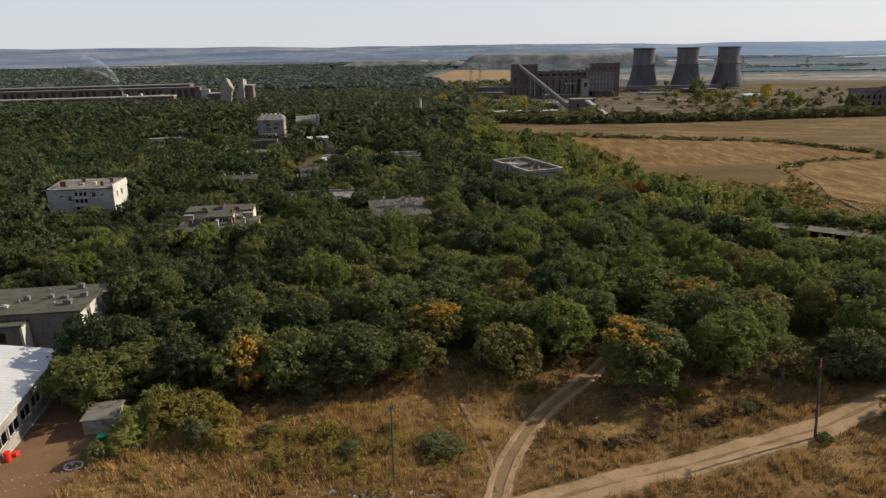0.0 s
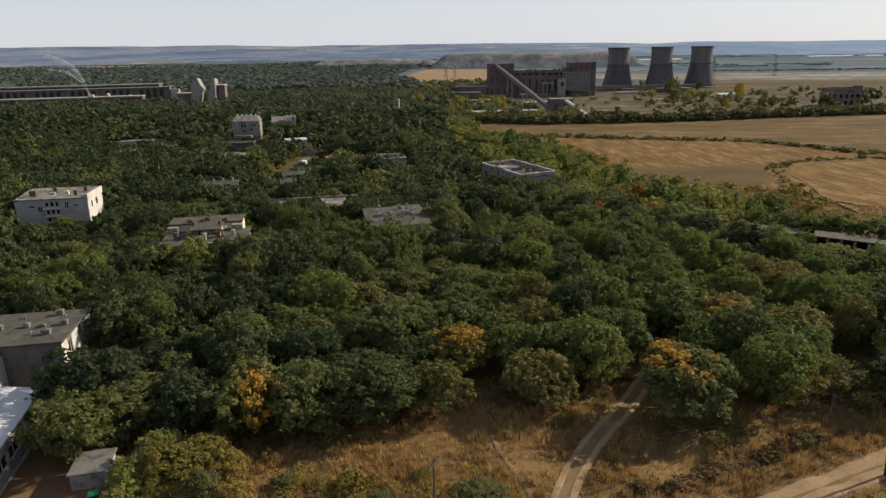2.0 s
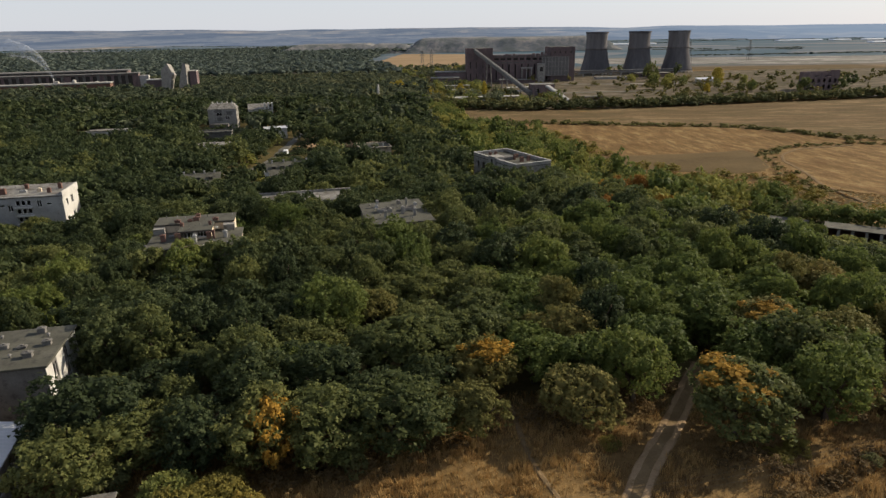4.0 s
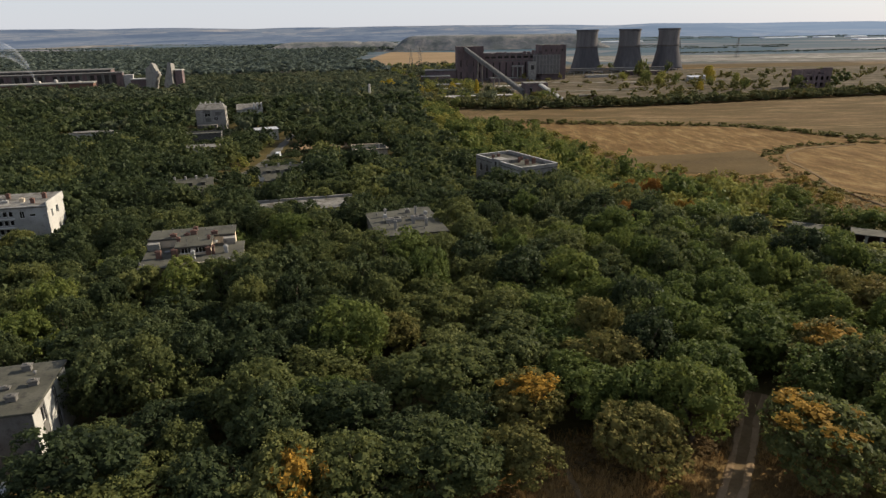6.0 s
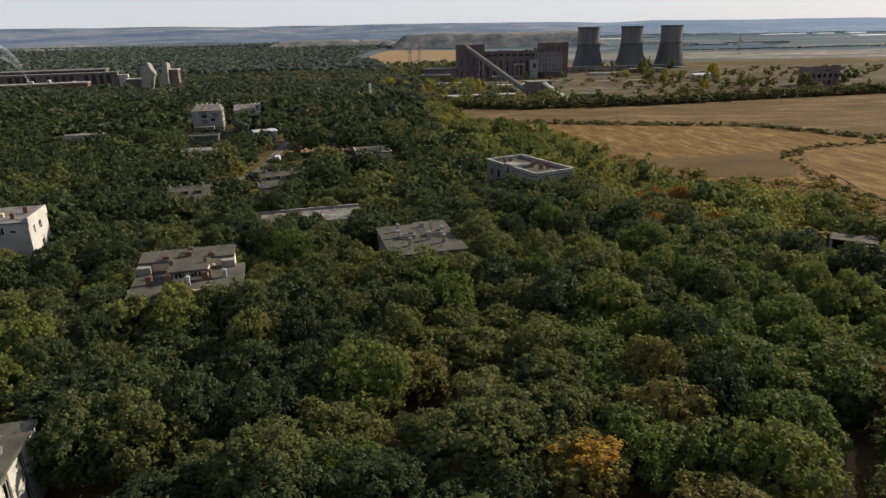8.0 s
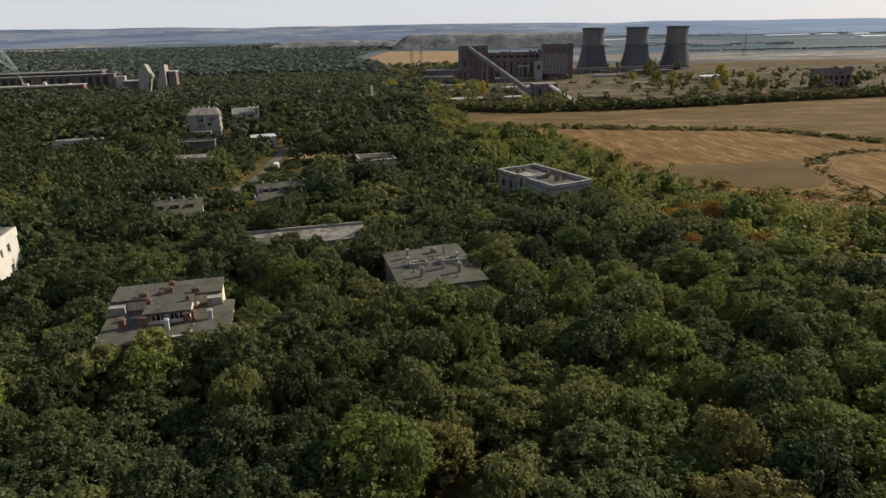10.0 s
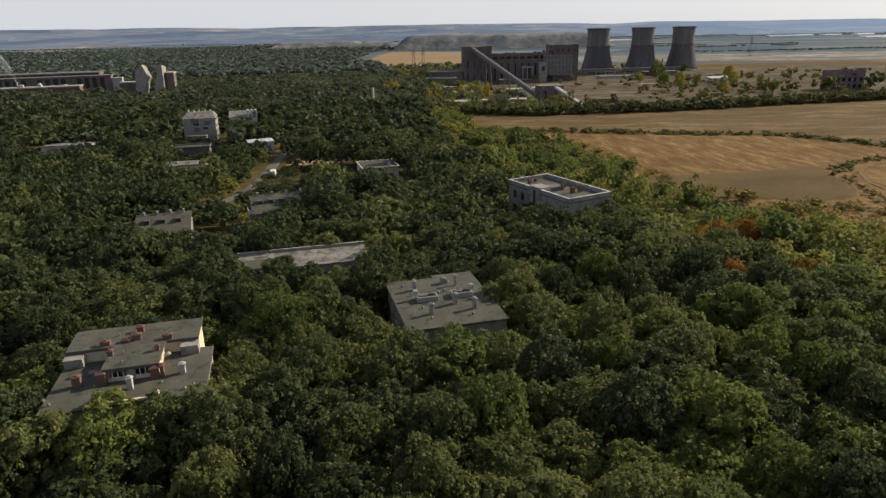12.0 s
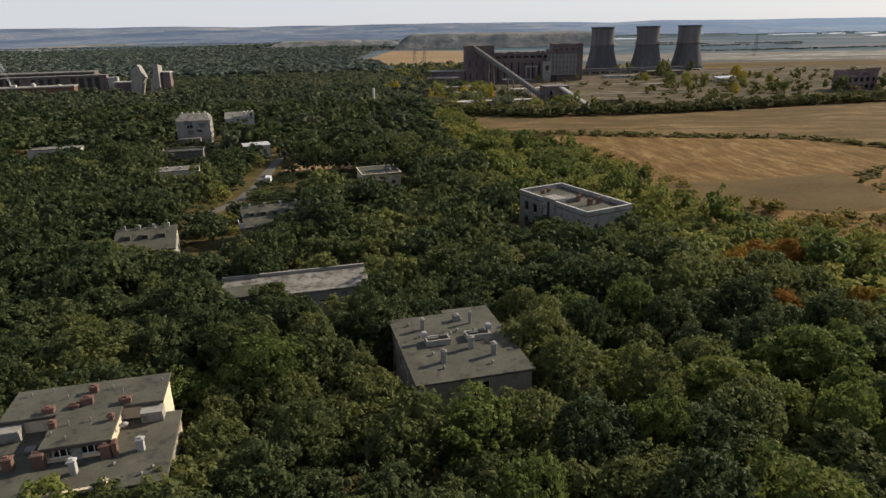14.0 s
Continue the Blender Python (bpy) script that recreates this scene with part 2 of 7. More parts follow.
M_PEEL = surface("peeling_render", [(0.3, (0.22, 0.20, 0.16)), (0.5, (0.34, 0.305, 0.245)), (0.7, (0.47, 0.43, 0.37))], 0.6, 6, 0.9, 0.3, stain=(0.19, 0.125, 0.09), stain_at=0.53)
M_TAN = surface("tan_render", [(0.3, (0.176, 0.153, 0.117)), (0.55, (0.257, 0.226, 0.176)), (0.8, (0.338, 0.299, 0.234))], 0.4, 6, 0.9, 0.25, stain=(0.135, 0.120, 0.091), stain_at=0.58)
M_BRICK = surface("red_brick", [(0.3, (0.105, 0.061, 0.047)), (0.55, (0.150, 0.085, 0.066)), (0.8, (0.194, 0.125, 0.099))], 0.7, 9, 0.9, 0.4, stain=(0.120, 0.093, 0.083), stain_at=0.64)
M_CONC = surface("concrete", [(0.3, (0.26, 0.25, 0.235)), (0.55, (0.36, 0.35, 0.33)), (0.8, (0.45, 0.44, 0.415))], 0.5, 6, 0.9, 0.25, stain=(0.20, 0.19, 0.175), stain_at=0.63)
M_SHEET = surface("white_sheet_roof", [(0.3, (0.394, 0.398, 0.412)), (0.55, (0.476, 0.480, 0.496)), (0.8, (0.541, 0.545, 0.563))], 0.3, 3, 0.45, 0.1, stain=(0.410, 0.394, 0.370), stain_at=0.7)
# sooty brick and tower colours, lifted and blued for the haze before them
M_PLANT = surface("sooty_brick", [(0.3, (0.088, 0.071, 0.073)), (0.52, (0.162, 0.121, 0.119)), (0.75, (0.251, 0.190, 0.181))], 0.05, 0.5, 0.95, 0.2, stain=(0.098, 0.084, 0.088), stain_at=0.6, stretch=(1, 1, 0.5))
M_TOWER = surface("soot_stained_concrete", [(0.3, (0.065, 0.062, 0.068)), (0.5, (0.100, 0.096, 0.100)), (0.68, (0.156, 0.149, 0.150))], 0.06, 0.5, 0.95, 0.2, stretch=(1, 1, 0.16), stain=(0.138, 0.130, 0.130), stain_at=0.66)
M_TOWER2 = surface("bleached_tower_concrete", [(0.3, (0.098, 0.094, 0.096)), (0.5, (0.147, 0.140, 0.142)), (0.68, (0.213, 0.202, 0.199))], 0.06, 0.5, 0.95, 0.2, stretch=(1, 1, 0.16), stain=(0.103, 0.099, 0.100), stain_at=0.62)
M_PANEL = surface("dusty_wired_glass", [(0.3, (0.085, 0.080, 0.080)), (0.55, (0.135, 0.125, 0.122)), (0.8, (0.19, 0.175, 0.168))], 0.12, 0.8, 0.6, 0.1)
M_STEEL = surface("weathered_steel", [(0.3, (0.12, 0.115, 0.11)), (0.7, (0.22, 0.215, 0.205))], 0.5, 4, 0.7, 0.1, metal=0.2)
M_DARK = surface("dark_timber", [(0.3, (0.05, 0.042, 0.035)), (0.7, (0.10, 0.085, 0.07))], 1.0, 8, 0.9, 0.3)
M_FILM = surface("greenhouse_film", [(0.3, (0.70, 0.71, 0.72)), (0.7, (0.82, 0.83, 0.84))], 0.05, 0.5, 0.3, 0.0)
M_PALE = surface("pale_concrete_panels", [(0.3, (0.33, 0.31, 0.28)), (0.55, (0.43, 0.41, 0.37)), (0.8, (0.52, 0.50, 0.46))], 0.1, 1.0, 0.9, 0.15, stain=(0.36, 0.33, 0.29), stain_at=0.63)
M_FRAME = surface("window_frame_paint", [(0.3, (0.55, 0.53, 0.49)), (0.7, (0.72, 0.70, 0.66))], 1.0, 9, 0.6, 0.1)
# near-black: the shade of rooms, pits and openings put into the colour
M_VOID = surface("interior_shade_colour", [(0.3, (0.035, 0.033, 0.03)), (0.7, (0.07, 0.065, 0.06))], 0.5, 3, 0.95, 0.0)
M_STUBBLE = surface("stubble_field", [(0.40, (0.101, 0.058, 0.024)), (0.475, (0.151, 0.091, 0.037)), (0.53, (0.189, 0.119, 0.050)), (0.60, (0.245, 0.167, 0.078))], 0.13, 1.3, 0.95, 0.4, stain=(0.122, 0.078, 0.033), stain_at=0.54, stretch=(1.9, 0.5, 1), turn=0.5)
M_FALLOW = surface("fallow_grassland", [(0.39, (0.077, 0.053, 0.027)), (0.46, (0.122, 0.083, 0.042)), (0.54, (0.164, 0.111, 0.058)), (0.61, (0.236, 0.166, 0.093))], 0.03, 0.5, 0.95, 0.4, stain=(0.096, 0.071, 0.033), stain_at=0.50, stretch=(0.6, 2.2, 1))
M_WEEDY = surface("trodden_yard_grass", [(0.36, (0.062, 0.051, 0.034)), (0.45, (0.108, 0.085, 0.058)), (0.54, (0.158, 0.125, 0.090)), (0.64, (0.232, 0.189, 0.144))], 0.05, 0.4, 0.95, 0.4, stain=(0.068, 0.059, 0.036), stain_at=0.49, stretch=(0.6, 1.8, 1))
M_SOIL = surface("tilled_soil", [(0.3, (0.077, 0.054, 0.027)), (0.5, (0.106, 0.075, 0.036)), (0.7, (0.143, 0.101, 0.049))], 0.05, 0.8, 0.95, 0.3)
M_SPOIL = surface("weathered_spoil", [(0.34, (0.097, 0.103, 0.115)), (0.48, (0.158, 0.162, 0.165)), (0.58, (0.244, 0.227, 0.206)), (0.68, (0.324, 0.295, 0.263))], 0.012, 0.12, 0.95, 0.3, stain=(0.103, 0.114, 0.112), stain_at=0.52)
M_STRAW = surface("ripe_field", [(0.27, (0.20, 0.14, 0.08)), (0.5, (0.26, 0.185, 0.11)), (0.75, (0.31, 0.225, 0.135))], 0.01, 0.2, 0.95, 0.2)
M_WASTE = surface("pale_spoil", [(0.33, (0.120, 0.114, 0.100)), (0.48, (0.228, 0.210, 0.188)), (0.62, (0.408, 0.378, 0.344))], 0.02, 0.1, 0.95, 0.2, stain=(0.108, 0.106, 0.088), stain_at=0.5, stretch=(0.5, 2, 1))
M_ASPHALT = surface("old_asphalt", [(0.3, (0.080, 0.077, 0.067)), (0.7, (0.128, 0.122, 0.104))], 0.3, 4, 0.9, 0.2, stain=(0.208, 0.160, 0.104), stain_at=0.62)

M_GLASS, gn, gl, gp = node_mat("window_glass")
gp.inputs["Base Color"].default_value = (0.75, 0.8, 0.8, 1)
gp.inputs["Roughness"].default_value = 0.04
gp.inputs["Transmission Weight"].default_value = 1.0


def plain_colour(name, c, rough=0.4):
    return surface(name, [(0.3, tuple(v * 0.8 for v in c)), (0.7, c)], 1.2, 10, rough, 0.05)


M_GREENP, M_REDP = plain_colour("green_plastic", (0.01, 0.16, 0.07)), plain_colour("red_paint", (0.62, 0.03, 0.02))
M_VAN = plain_colour("white_car_paint", (0.78, 0.78, 0.76), 0.3)


M_SMOKE, sn, sl, sp = node_mat("thin_smoke")
sp.inputs["Base Color"].default_value = (0.62, 0.66, 0.72, 1)
sp.inputs["Roughness"].default_value = 1.0
sp.inputs["Specular IOR Level"].default_value = 0.0
s_geo = sn.new("ShaderNodeNewGeometry")
s_noise = noise_node(sn, sl, s_geo.outputs["Position"], 0.16, 5)
s_ramp = ramp_node(sn, [(0.36, (0.03, 0.03, 0.03)), (0.72, (0.27, 0.27, 0.27))])
sl.new(s_noise.outputs[0], s_ramp.inputs[0])
sl.new(s_ramp.outputs[0], sp.inputs["Alpha"])


def ground_material():
    m, ns, ls, p = node_mat("ground_cover")
    geo = ns.new("ShaderNodeNewGeometry")
    pos = geo.outputs["Position"]
    xyz = ns.new("ShaderNodeSeparateXYZ")
    ls.new(pos, xyz.inputs[0])
    n1, n2, n3 = noise_node(ns, ls, pos, 0.12, 6), noise_node(ns, ls, pos, 1.6, 7, 0.7), noise_node(ns, ls, pos, 0.012, 5)
    f = math_node(ns, ls, "ADD", math_node(ns, ls, "MULTIPLY", n1.outputs[0], 0.6), math_node(ns, ls, "MULTIPLY", n2.outputs[0], 0.4))
    dry = ramp_node(ns, [(0.3, (0.080, 0.050, 0.022)), (0.45, (0.135, 0.086, 0.036)), (0.6, (0.205, 0.132, 0.056)), (0.75, (0.28, 0.185, 0.082))])
    ls.new(f, dry.inputs[0])
    litter = ramp_node(ns, [(0.3, (0.05, 0.042, 0.018)), (0.5, (0.085, 0.07, 0.03)), (0.7, (0.15, 0.11, 0.05))])
    ls.new(f, litter.inputs[0])
    # the plain: strips of fields, each its own crop, blue haze put into the colours
    mp = ns.new("ShaderNodeMapping")
    mp.inputs["Scale"].default_value = (0.0035, 0.0085, 0)
    mp.inputs["Rotation"].default_value = (0, 0, 0.2)
    ls.new(pos, mp.inputs["Vector"])
    vo = ns.new("ShaderNodeTexVoronoi")
    vo.inputs["Scale"].default_value = 1.0
    ls.new(mp.outputs[0], vo.inputs["Vector"])
    sep = ns.new("ShaderNodeSeparateColor")
    ls.new(vo.outputs["Color"], sep.inputs[0])
    hazed_crops = ramp_node(ns, [(0.0, (0.053, 0.088, 0.113)), (0.3, (0.067, 0.103, 0.129)), (0.5, (0.087, 0.117, 0.139)), (0.68, (0.118, 0.134, 0.150)), (0.84, (0.172, 0.170, 0.175)), (1.0, (0.073, 0.102, 0.123))])
    ls.new(math_node(ns, ls, "ADD", math_node(ns, ls, "MULTIPLY", sep.outputs[0], 0.75), math_node(ns, ls, "MULTIPLY", n3.outputs[0], 0.3)), hazed_crops.inputs[0])
    # where litter, dry grass and plain lie
    wob = math_node(ns, ls, "MULTIPLY", math_node(ns, ls, "SUBTRACT", n1.outputs[0], 0.5), 14)
    ye = math_node(ns, ls, "ADD", xyz.outputs[1], wob)
    k1 = ns.new("ShaderNodeMapRange")
    k1.inputs[1].default_value, k1.inputs[2].default_value = 56, 62
    ls.new(ye, k1.inputs[0])
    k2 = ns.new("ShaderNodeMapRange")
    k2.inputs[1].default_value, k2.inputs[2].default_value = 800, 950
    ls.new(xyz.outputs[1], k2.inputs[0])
    east = ns.new("ShaderNodeMapRange")
    east.inputs[1].default_value, east.inputs[2].default_value = 25, 45
    ls.new(math_node(ns, ls, "ADD", xyz.outputs[0], wob), east.inputs[0])
    north = ns.new("ShaderNodeMapRange")
    north.inputs[1].default_value, north.inputs[2].default_value = 140, 200
    ls.new(ye, north.inputs[0])
    c = mix_node(ns, ls, k1.outputs[0], dry.outputs[0], litter.outputs[0])
    c = mix_node(ns, ls, math_node(ns, ls, "MULTIPLY", east.outputs[0], north.outputs[0]), c, dry.outputs[0])
    c = mix_node(ns, ls, k2.outputs[0], c, hazed_crops.outputs[0])
    ls.new(c, p.inputs["Base Color"])
    p.inputs["Roughness"].default_value = 0.95
    p.inputs["Specular IOR Level"].default_value = 0.03
    bp = ns.new("ShaderNodeBump")
    bp.inputs["Strength"].default_value, bp.inputs["Distance"].default_value = 0.6, 0.25
    ls.new(n2.outputs[0], bp.inputs["Height"])
    ls.new(bp.outputs[0], p.inputs["Normal"])
    return m


def distance_material():
    """The skyline kilometres away: strips of wood, pasture and pale fields, haze in a glowing colour."""
    m, ns, ls, p = node_mat("distant_hills")
    geo = ns.new("ShaderNodeNewGeometry")
    mp = ns.new("ShaderNodeMapping")
    mp.inputs["Scale"].default_value, mp.inputs["Rotation"].default_value = (0.0042, 0.0016, 0.085), (0, 0, 0.12)
    ls.new(geo.outputs["Position"], mp.inputs["Vector"])
    a, b = noise_node(ns, ls, mp.outputs[0], 0.35, 3), noise_node(ns, ls, mp.outputs[0], 5.0, 5, 0.65)
    plots = []
    for scale in (1.0, 2.3):                 # large and small plots of land
        vo = ns.new("ShaderNodeTexVoronoi")
        vo.inputs["Scale"].default_value = scale
        ls.new(mp.outputs[0], vo.inputs["Vector"])
        sep = ns.new("ShaderNodeSeparateColor")
        ls.new(vo.outputs["Color"], sep.inputs[0])
        plots.append(sep.outputs[0])
    f = math_node(ns, ls, "ADD", math_node(ns, ls, "MULTIPLY", plots[0], 0.34), math_node(ns, ls, "MULTIPLY", plots[1], 0.22))
    f = math_node(ns, ls, "ADD", f, math_node(ns, ls, "MULTIPLY", a.outputs[0], 0.44))
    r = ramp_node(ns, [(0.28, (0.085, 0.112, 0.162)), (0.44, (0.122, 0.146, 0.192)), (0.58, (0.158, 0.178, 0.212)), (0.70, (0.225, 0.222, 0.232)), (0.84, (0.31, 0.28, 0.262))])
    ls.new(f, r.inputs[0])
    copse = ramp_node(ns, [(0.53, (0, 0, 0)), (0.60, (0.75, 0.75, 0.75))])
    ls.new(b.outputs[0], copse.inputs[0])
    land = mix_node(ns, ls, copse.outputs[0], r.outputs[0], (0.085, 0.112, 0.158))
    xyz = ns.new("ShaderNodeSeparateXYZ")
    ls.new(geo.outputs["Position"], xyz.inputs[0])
    airy = ns.new("ShaderNodeMapRange")      # blue haze mixed into the colour towards the east
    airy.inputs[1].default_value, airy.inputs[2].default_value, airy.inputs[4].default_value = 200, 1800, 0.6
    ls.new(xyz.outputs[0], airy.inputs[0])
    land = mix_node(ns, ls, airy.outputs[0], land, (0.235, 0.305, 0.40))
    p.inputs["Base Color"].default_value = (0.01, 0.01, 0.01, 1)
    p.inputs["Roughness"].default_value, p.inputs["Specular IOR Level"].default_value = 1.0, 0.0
    # the hills glow: their daylight and haze are put into the emission
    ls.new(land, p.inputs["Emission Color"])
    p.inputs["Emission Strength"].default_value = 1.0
    return m


# ---------- the ground, fields and roads ----------
def build_ground():
    radii = list(np.arange(0, 84, 1.2))
    while radii[-1] < 4720:
        radii.append(radii[-1] * 1.034 + 0.4)
    n = 420
    verts = [(0, 0, height(0, 0))]
    for r in radii[1:]:
        for k in range(n):
            a = math.tau * k / n
            x, y = r * math.sin(a), r * math.cos(a)
            verts.append((x, y, height(x, y)))
    faces, hills = [(0, 1 + (k + 1) % n, 1 + k) for k in range(n)], []
    for i in range(len(radii) - 2):
        b0, b1 = 1 + i * n, 1 + (i + 1) * n
        sheet = faces if radii[i + 1] < 2750 else hills
        sheet += [(b0 + k, b0 + (k + 1) % n, b1 + (k + 1) % n, b1 + k) for k in range(n)]
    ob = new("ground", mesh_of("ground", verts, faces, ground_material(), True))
    tagged(ob, "dry grassland and leaf litter running to far hills", "ground", kind="structure")
    first = min(min(f) for f in hills)
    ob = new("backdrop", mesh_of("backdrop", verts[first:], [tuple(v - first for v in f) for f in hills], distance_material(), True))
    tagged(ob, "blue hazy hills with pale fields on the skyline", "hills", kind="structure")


def field(name, label, x0, x1, near, far, mat, lift, step=5.0):
    """A field draped on the ground between a near and a far edge line."""
    nx = int((x1 - x0) / step) + 2
    verts, faces, rows = [], [], 26
    for x in np.linspace(x0, x1, nx):
        a = float(np.interp(x, [p[0] for p in near], [p[1] for p in near])) + 1.2 * noise.noise((x / 9, 3, lift))
        b = float(np.interp(x, [p[0] for p in far], [p[1] for p in far])) + 1.2 * noise.noise((x / 9, 8, lift))
        for j, y in enumerate(np.linspace(a, max(b, a + 0.3), rows)):
            verts.append((x, y, height(x, y) + (lift if 0 < j < rows - 1 else -0.25)))
    for i in range(nx - 1):
        for j in range(rows - 1):
            k = i * rows + j
            faces.append((k, k + rows, k + rows + 1, k + 1))
    return tagged(new(name, mesh_of(name, verts, faces, mat, True)), label, "field", kind="structure")


def strip(name, label, pts, width, mat, lift=0.06, step=1.0, rut=0.0, category="road"):
    """A road or path draped along a line; with rut, its middle is left standing as a low crown."""
    p = np.array(pts, float)
    d = np.r_[0, np.cumsum(np.hypot(*np.diff(p, axis=0).T))]
    s = np.linspace(0, d[-1], int(d[-1] / step) + 2)
    # round the corners
    xs, ys = np.interp(s, d, p[:, 0]), np.interp(s, d, p[:, 1])
    for _ in range(6):
        xs[1:-1], ys[1:-1] = (xs[:-2] + 2 * xs[1:-1] + xs[2:]) / 4, (ys[:-2] + 2 * ys[1:-1] + ys[2:]) / 4
    verts, faces, cols = [], [], 9
    for i in range(len(s)):
        j0, j1 = max(i - 1, 0), min(i + 1, len(s) - 1)
        t = Vector((xs[j1] - xs[j0], ys[j1] - ys[j0])).normalized()
        w = width * (1 + 0.3 * noise.noise((s[i] / 2.2, 1, width)) + 0.2 * noise.noise((s[i] / 0.8, 2, width)))
        for c in range(cols):
            u = (c / (cols - 1) - 0.5) * w + 0.12 * noise.noise((s[i] / 1.7, c * 3.1, 4))
            x, y = xs[i] - t.y * u, ys[i] + t.x * u
            edge = abs(c / (cols - 1) - 0.5) * 2
            z = lift + (rut * (1 - 2 * abs(edge - 0.5)) * -1 if rut else 0)
            verts.append((x, y, height(x, y) + (z if 0 < c < cols - 1 else -0.05)))
    for i in range(len(s) - 1):
        for c in range(cols - 1):
            k = i * cols + c
            faces.append((k, k + cols, k + cols + 1, k + 1))
    return tagged(new(name, mesh_of(name, verts, faces, mat, True)), label, category, kind="structure")


build_ground()
HEDGE_A = [(10, 353), (24, 351), (59, 342), (97, 330), (127, 322), (146, 311), (157, 292), (168, 275), (300, 236), (520, 215)]
HEDGE_B = [(-30, 436), (0, 428), (51, 410), (121, 414), (235, 440), (400, 472), (620, 530)]
HEDGE_C = [(300, 226), (164, 266), (148, 263), (130, 256), (115, 239), (106, 221), (103, 203), (94, 174)]
FOREST_E = [(22, 306), (46, 237), (63, 203), (73, 179), (86, 143), (90, 135), (130, 116), (200, 100), (330, 90)]
field("field_1", "pale fallow grass strip beside the hedgerow", 8, 600, HEDGE_A, HEDGE_B, M_FALLOW, 0.14)
field("field_2", "brown stubble field after harvest", 17, 300, [(17, 322), (28, 272), (36, 226), (51, 209), (66, 203), (84, 197), (101, 202), (106, 222), (115, 240), (130, 257), (148, 264), (164, 267), (300, 228)], HEDGE_A, M_STUBBLE, 0.20)
field("field_3", "strip of darker tilled soil", 34, 112, [(34, 240), (38, 224), (51, 211), (66, 205), (84, 199), (101, 205), (106, 224), (112, 243)], [(34, 242), (60, 243), (90, 246), (112, 252)], M_SOIL, 0.30)
field("field_4", "reddish dry stubble field behind a hedge", 96, 300, [(96, 176), (99, 165), (112, 146), (150, 126), (300, 105)], [(96, 177), (103, 199), (106, 219), (116, 238), (131, 254), (149, 261), (165, 264), (300, 224)], M_STUBBLE, 0.22)
field("field_5", "dry yard of trodden grass round the plant", -10, 700, HEDGE_B, [(-10, 640), (100, 760), (400, 800), (700, 830)], M_WEEDY, 0.16, 9)
field("field_6", "ripe straw-coloured field among the woods", -112, 80, [(-112, 1004), (13, 898), (80, 885)], [(-112, 1012), (-80, 1530), (80, 1440)], M_STRAW, 0.3, 5)
field("field_7", "pale spoil and bare ground of a worked-out pit", 200, 900, [(200, 960), (500, 885), (900, 865)], [(200, 1160), (500, 1110), (900, 1080)], M_WASTE, 0.4, 8)
field("field_8", "dark burnt strip of ground by the pit", 300, 520, [(300, 800), (520, 770)], [(300, 850), (520, 850)], M_SOIL, 0.4, 8)
TRACK = [(-2, -14), (3, 8), (5.5, 24), (6.9, 34.5), (7.8, 39.4), (9.8, 44.8), (12.5, 49.7), (15.75, 54.5), (18.6, 59.2), (21.5, 64.2), (24.1, 68)]
LANE = [(-150, -28), (-80, -6), (-30, 15), (0, 30), (12.3, 35.8), (24.3, 41.1), (35.7, 46.5), (44, 52), (60, 62), (85, 78)]


def beside(pts, off):
    """The line moved sideways."""
    p = np.array(pts, float)
    d = np.gradient(p, axis=0)
    d /= np.linalg.norm(d, axis=1, keepdims=True)
    return [(x - dy * off, y + dx * off) for (x, y), (dx, dy) in zip(p, d)]


strip("road_1", "worn verge and grassy crown of a dirt track", TRACK, 2.3, M_VERGE, 0.05)
strip("road_1_rut", "pale sandy wheel rut of a dirt track", beside(TRACK, 0.68), 0.66, M_TRACK, 0.085, 0.7)
strip("road_1_rut", "pale sandy wheel rut of a dirt track", beside(TRACK, -0.68), 0.72, M_TRACK, 0.085, 0.7)
strip("road_2", "worn verge of a wide dirt road", LANE, 3.3, M_VERGE, 0.05)
strip("road_2_rut", "pale wheel rut of a wide dirt road", beside(LANE, 0.72), 1.4, M_TRACK, 0.085, 0.7)
strip("road_2_rut", "pale wheel rut of a wide dirt road", beside(LANE, -0.72), 1.4, M_TRACK, 0.085, 0.7)
strip("path", "narrow trodden footpath joining the dirt track", [(7.1, 36.0), (6.4, 40.5), (5.9, 43.2), (4.6, 46.4), (3.7, 49.5), (3.2, 52.5), (2.6, 60)], 0.5, M_VERGE, 0.07, 0.5, category="path")
strip("road_3", "old asphalt street between the trees", [(-84, 207), (-76, 212), (-69.5, 218), (-66.5, 226), (-66, 244), (-67.5, 269), (-68.8, 295), (-70, 330)], 3.7, M_ASPHALT, 0.12, 3.0)
field("field_9", "sandy lot between the village trees", -63, -38, [(-63, 277), (-38, 280)], [(-63, 292), (-38, 296)], M_TRACK, 0.2, 3.0)
field("field_10", "pale straw field beyond the far woods", -1420, -1050, [(-1420, 2330), (-1289, 2330), (-1130, 2490), (-1050, 2550)], [(-1420, 2350), (-1239, 2560), (-1050, 2570)], M_WASTE, 0.5, 20)
strip("apron", "pale concrete apron before the garages", [(60.2, 127.2), (65.5, 123.4)], 5.0, M_WASTE, 0.14, 1.0, category="pavement")


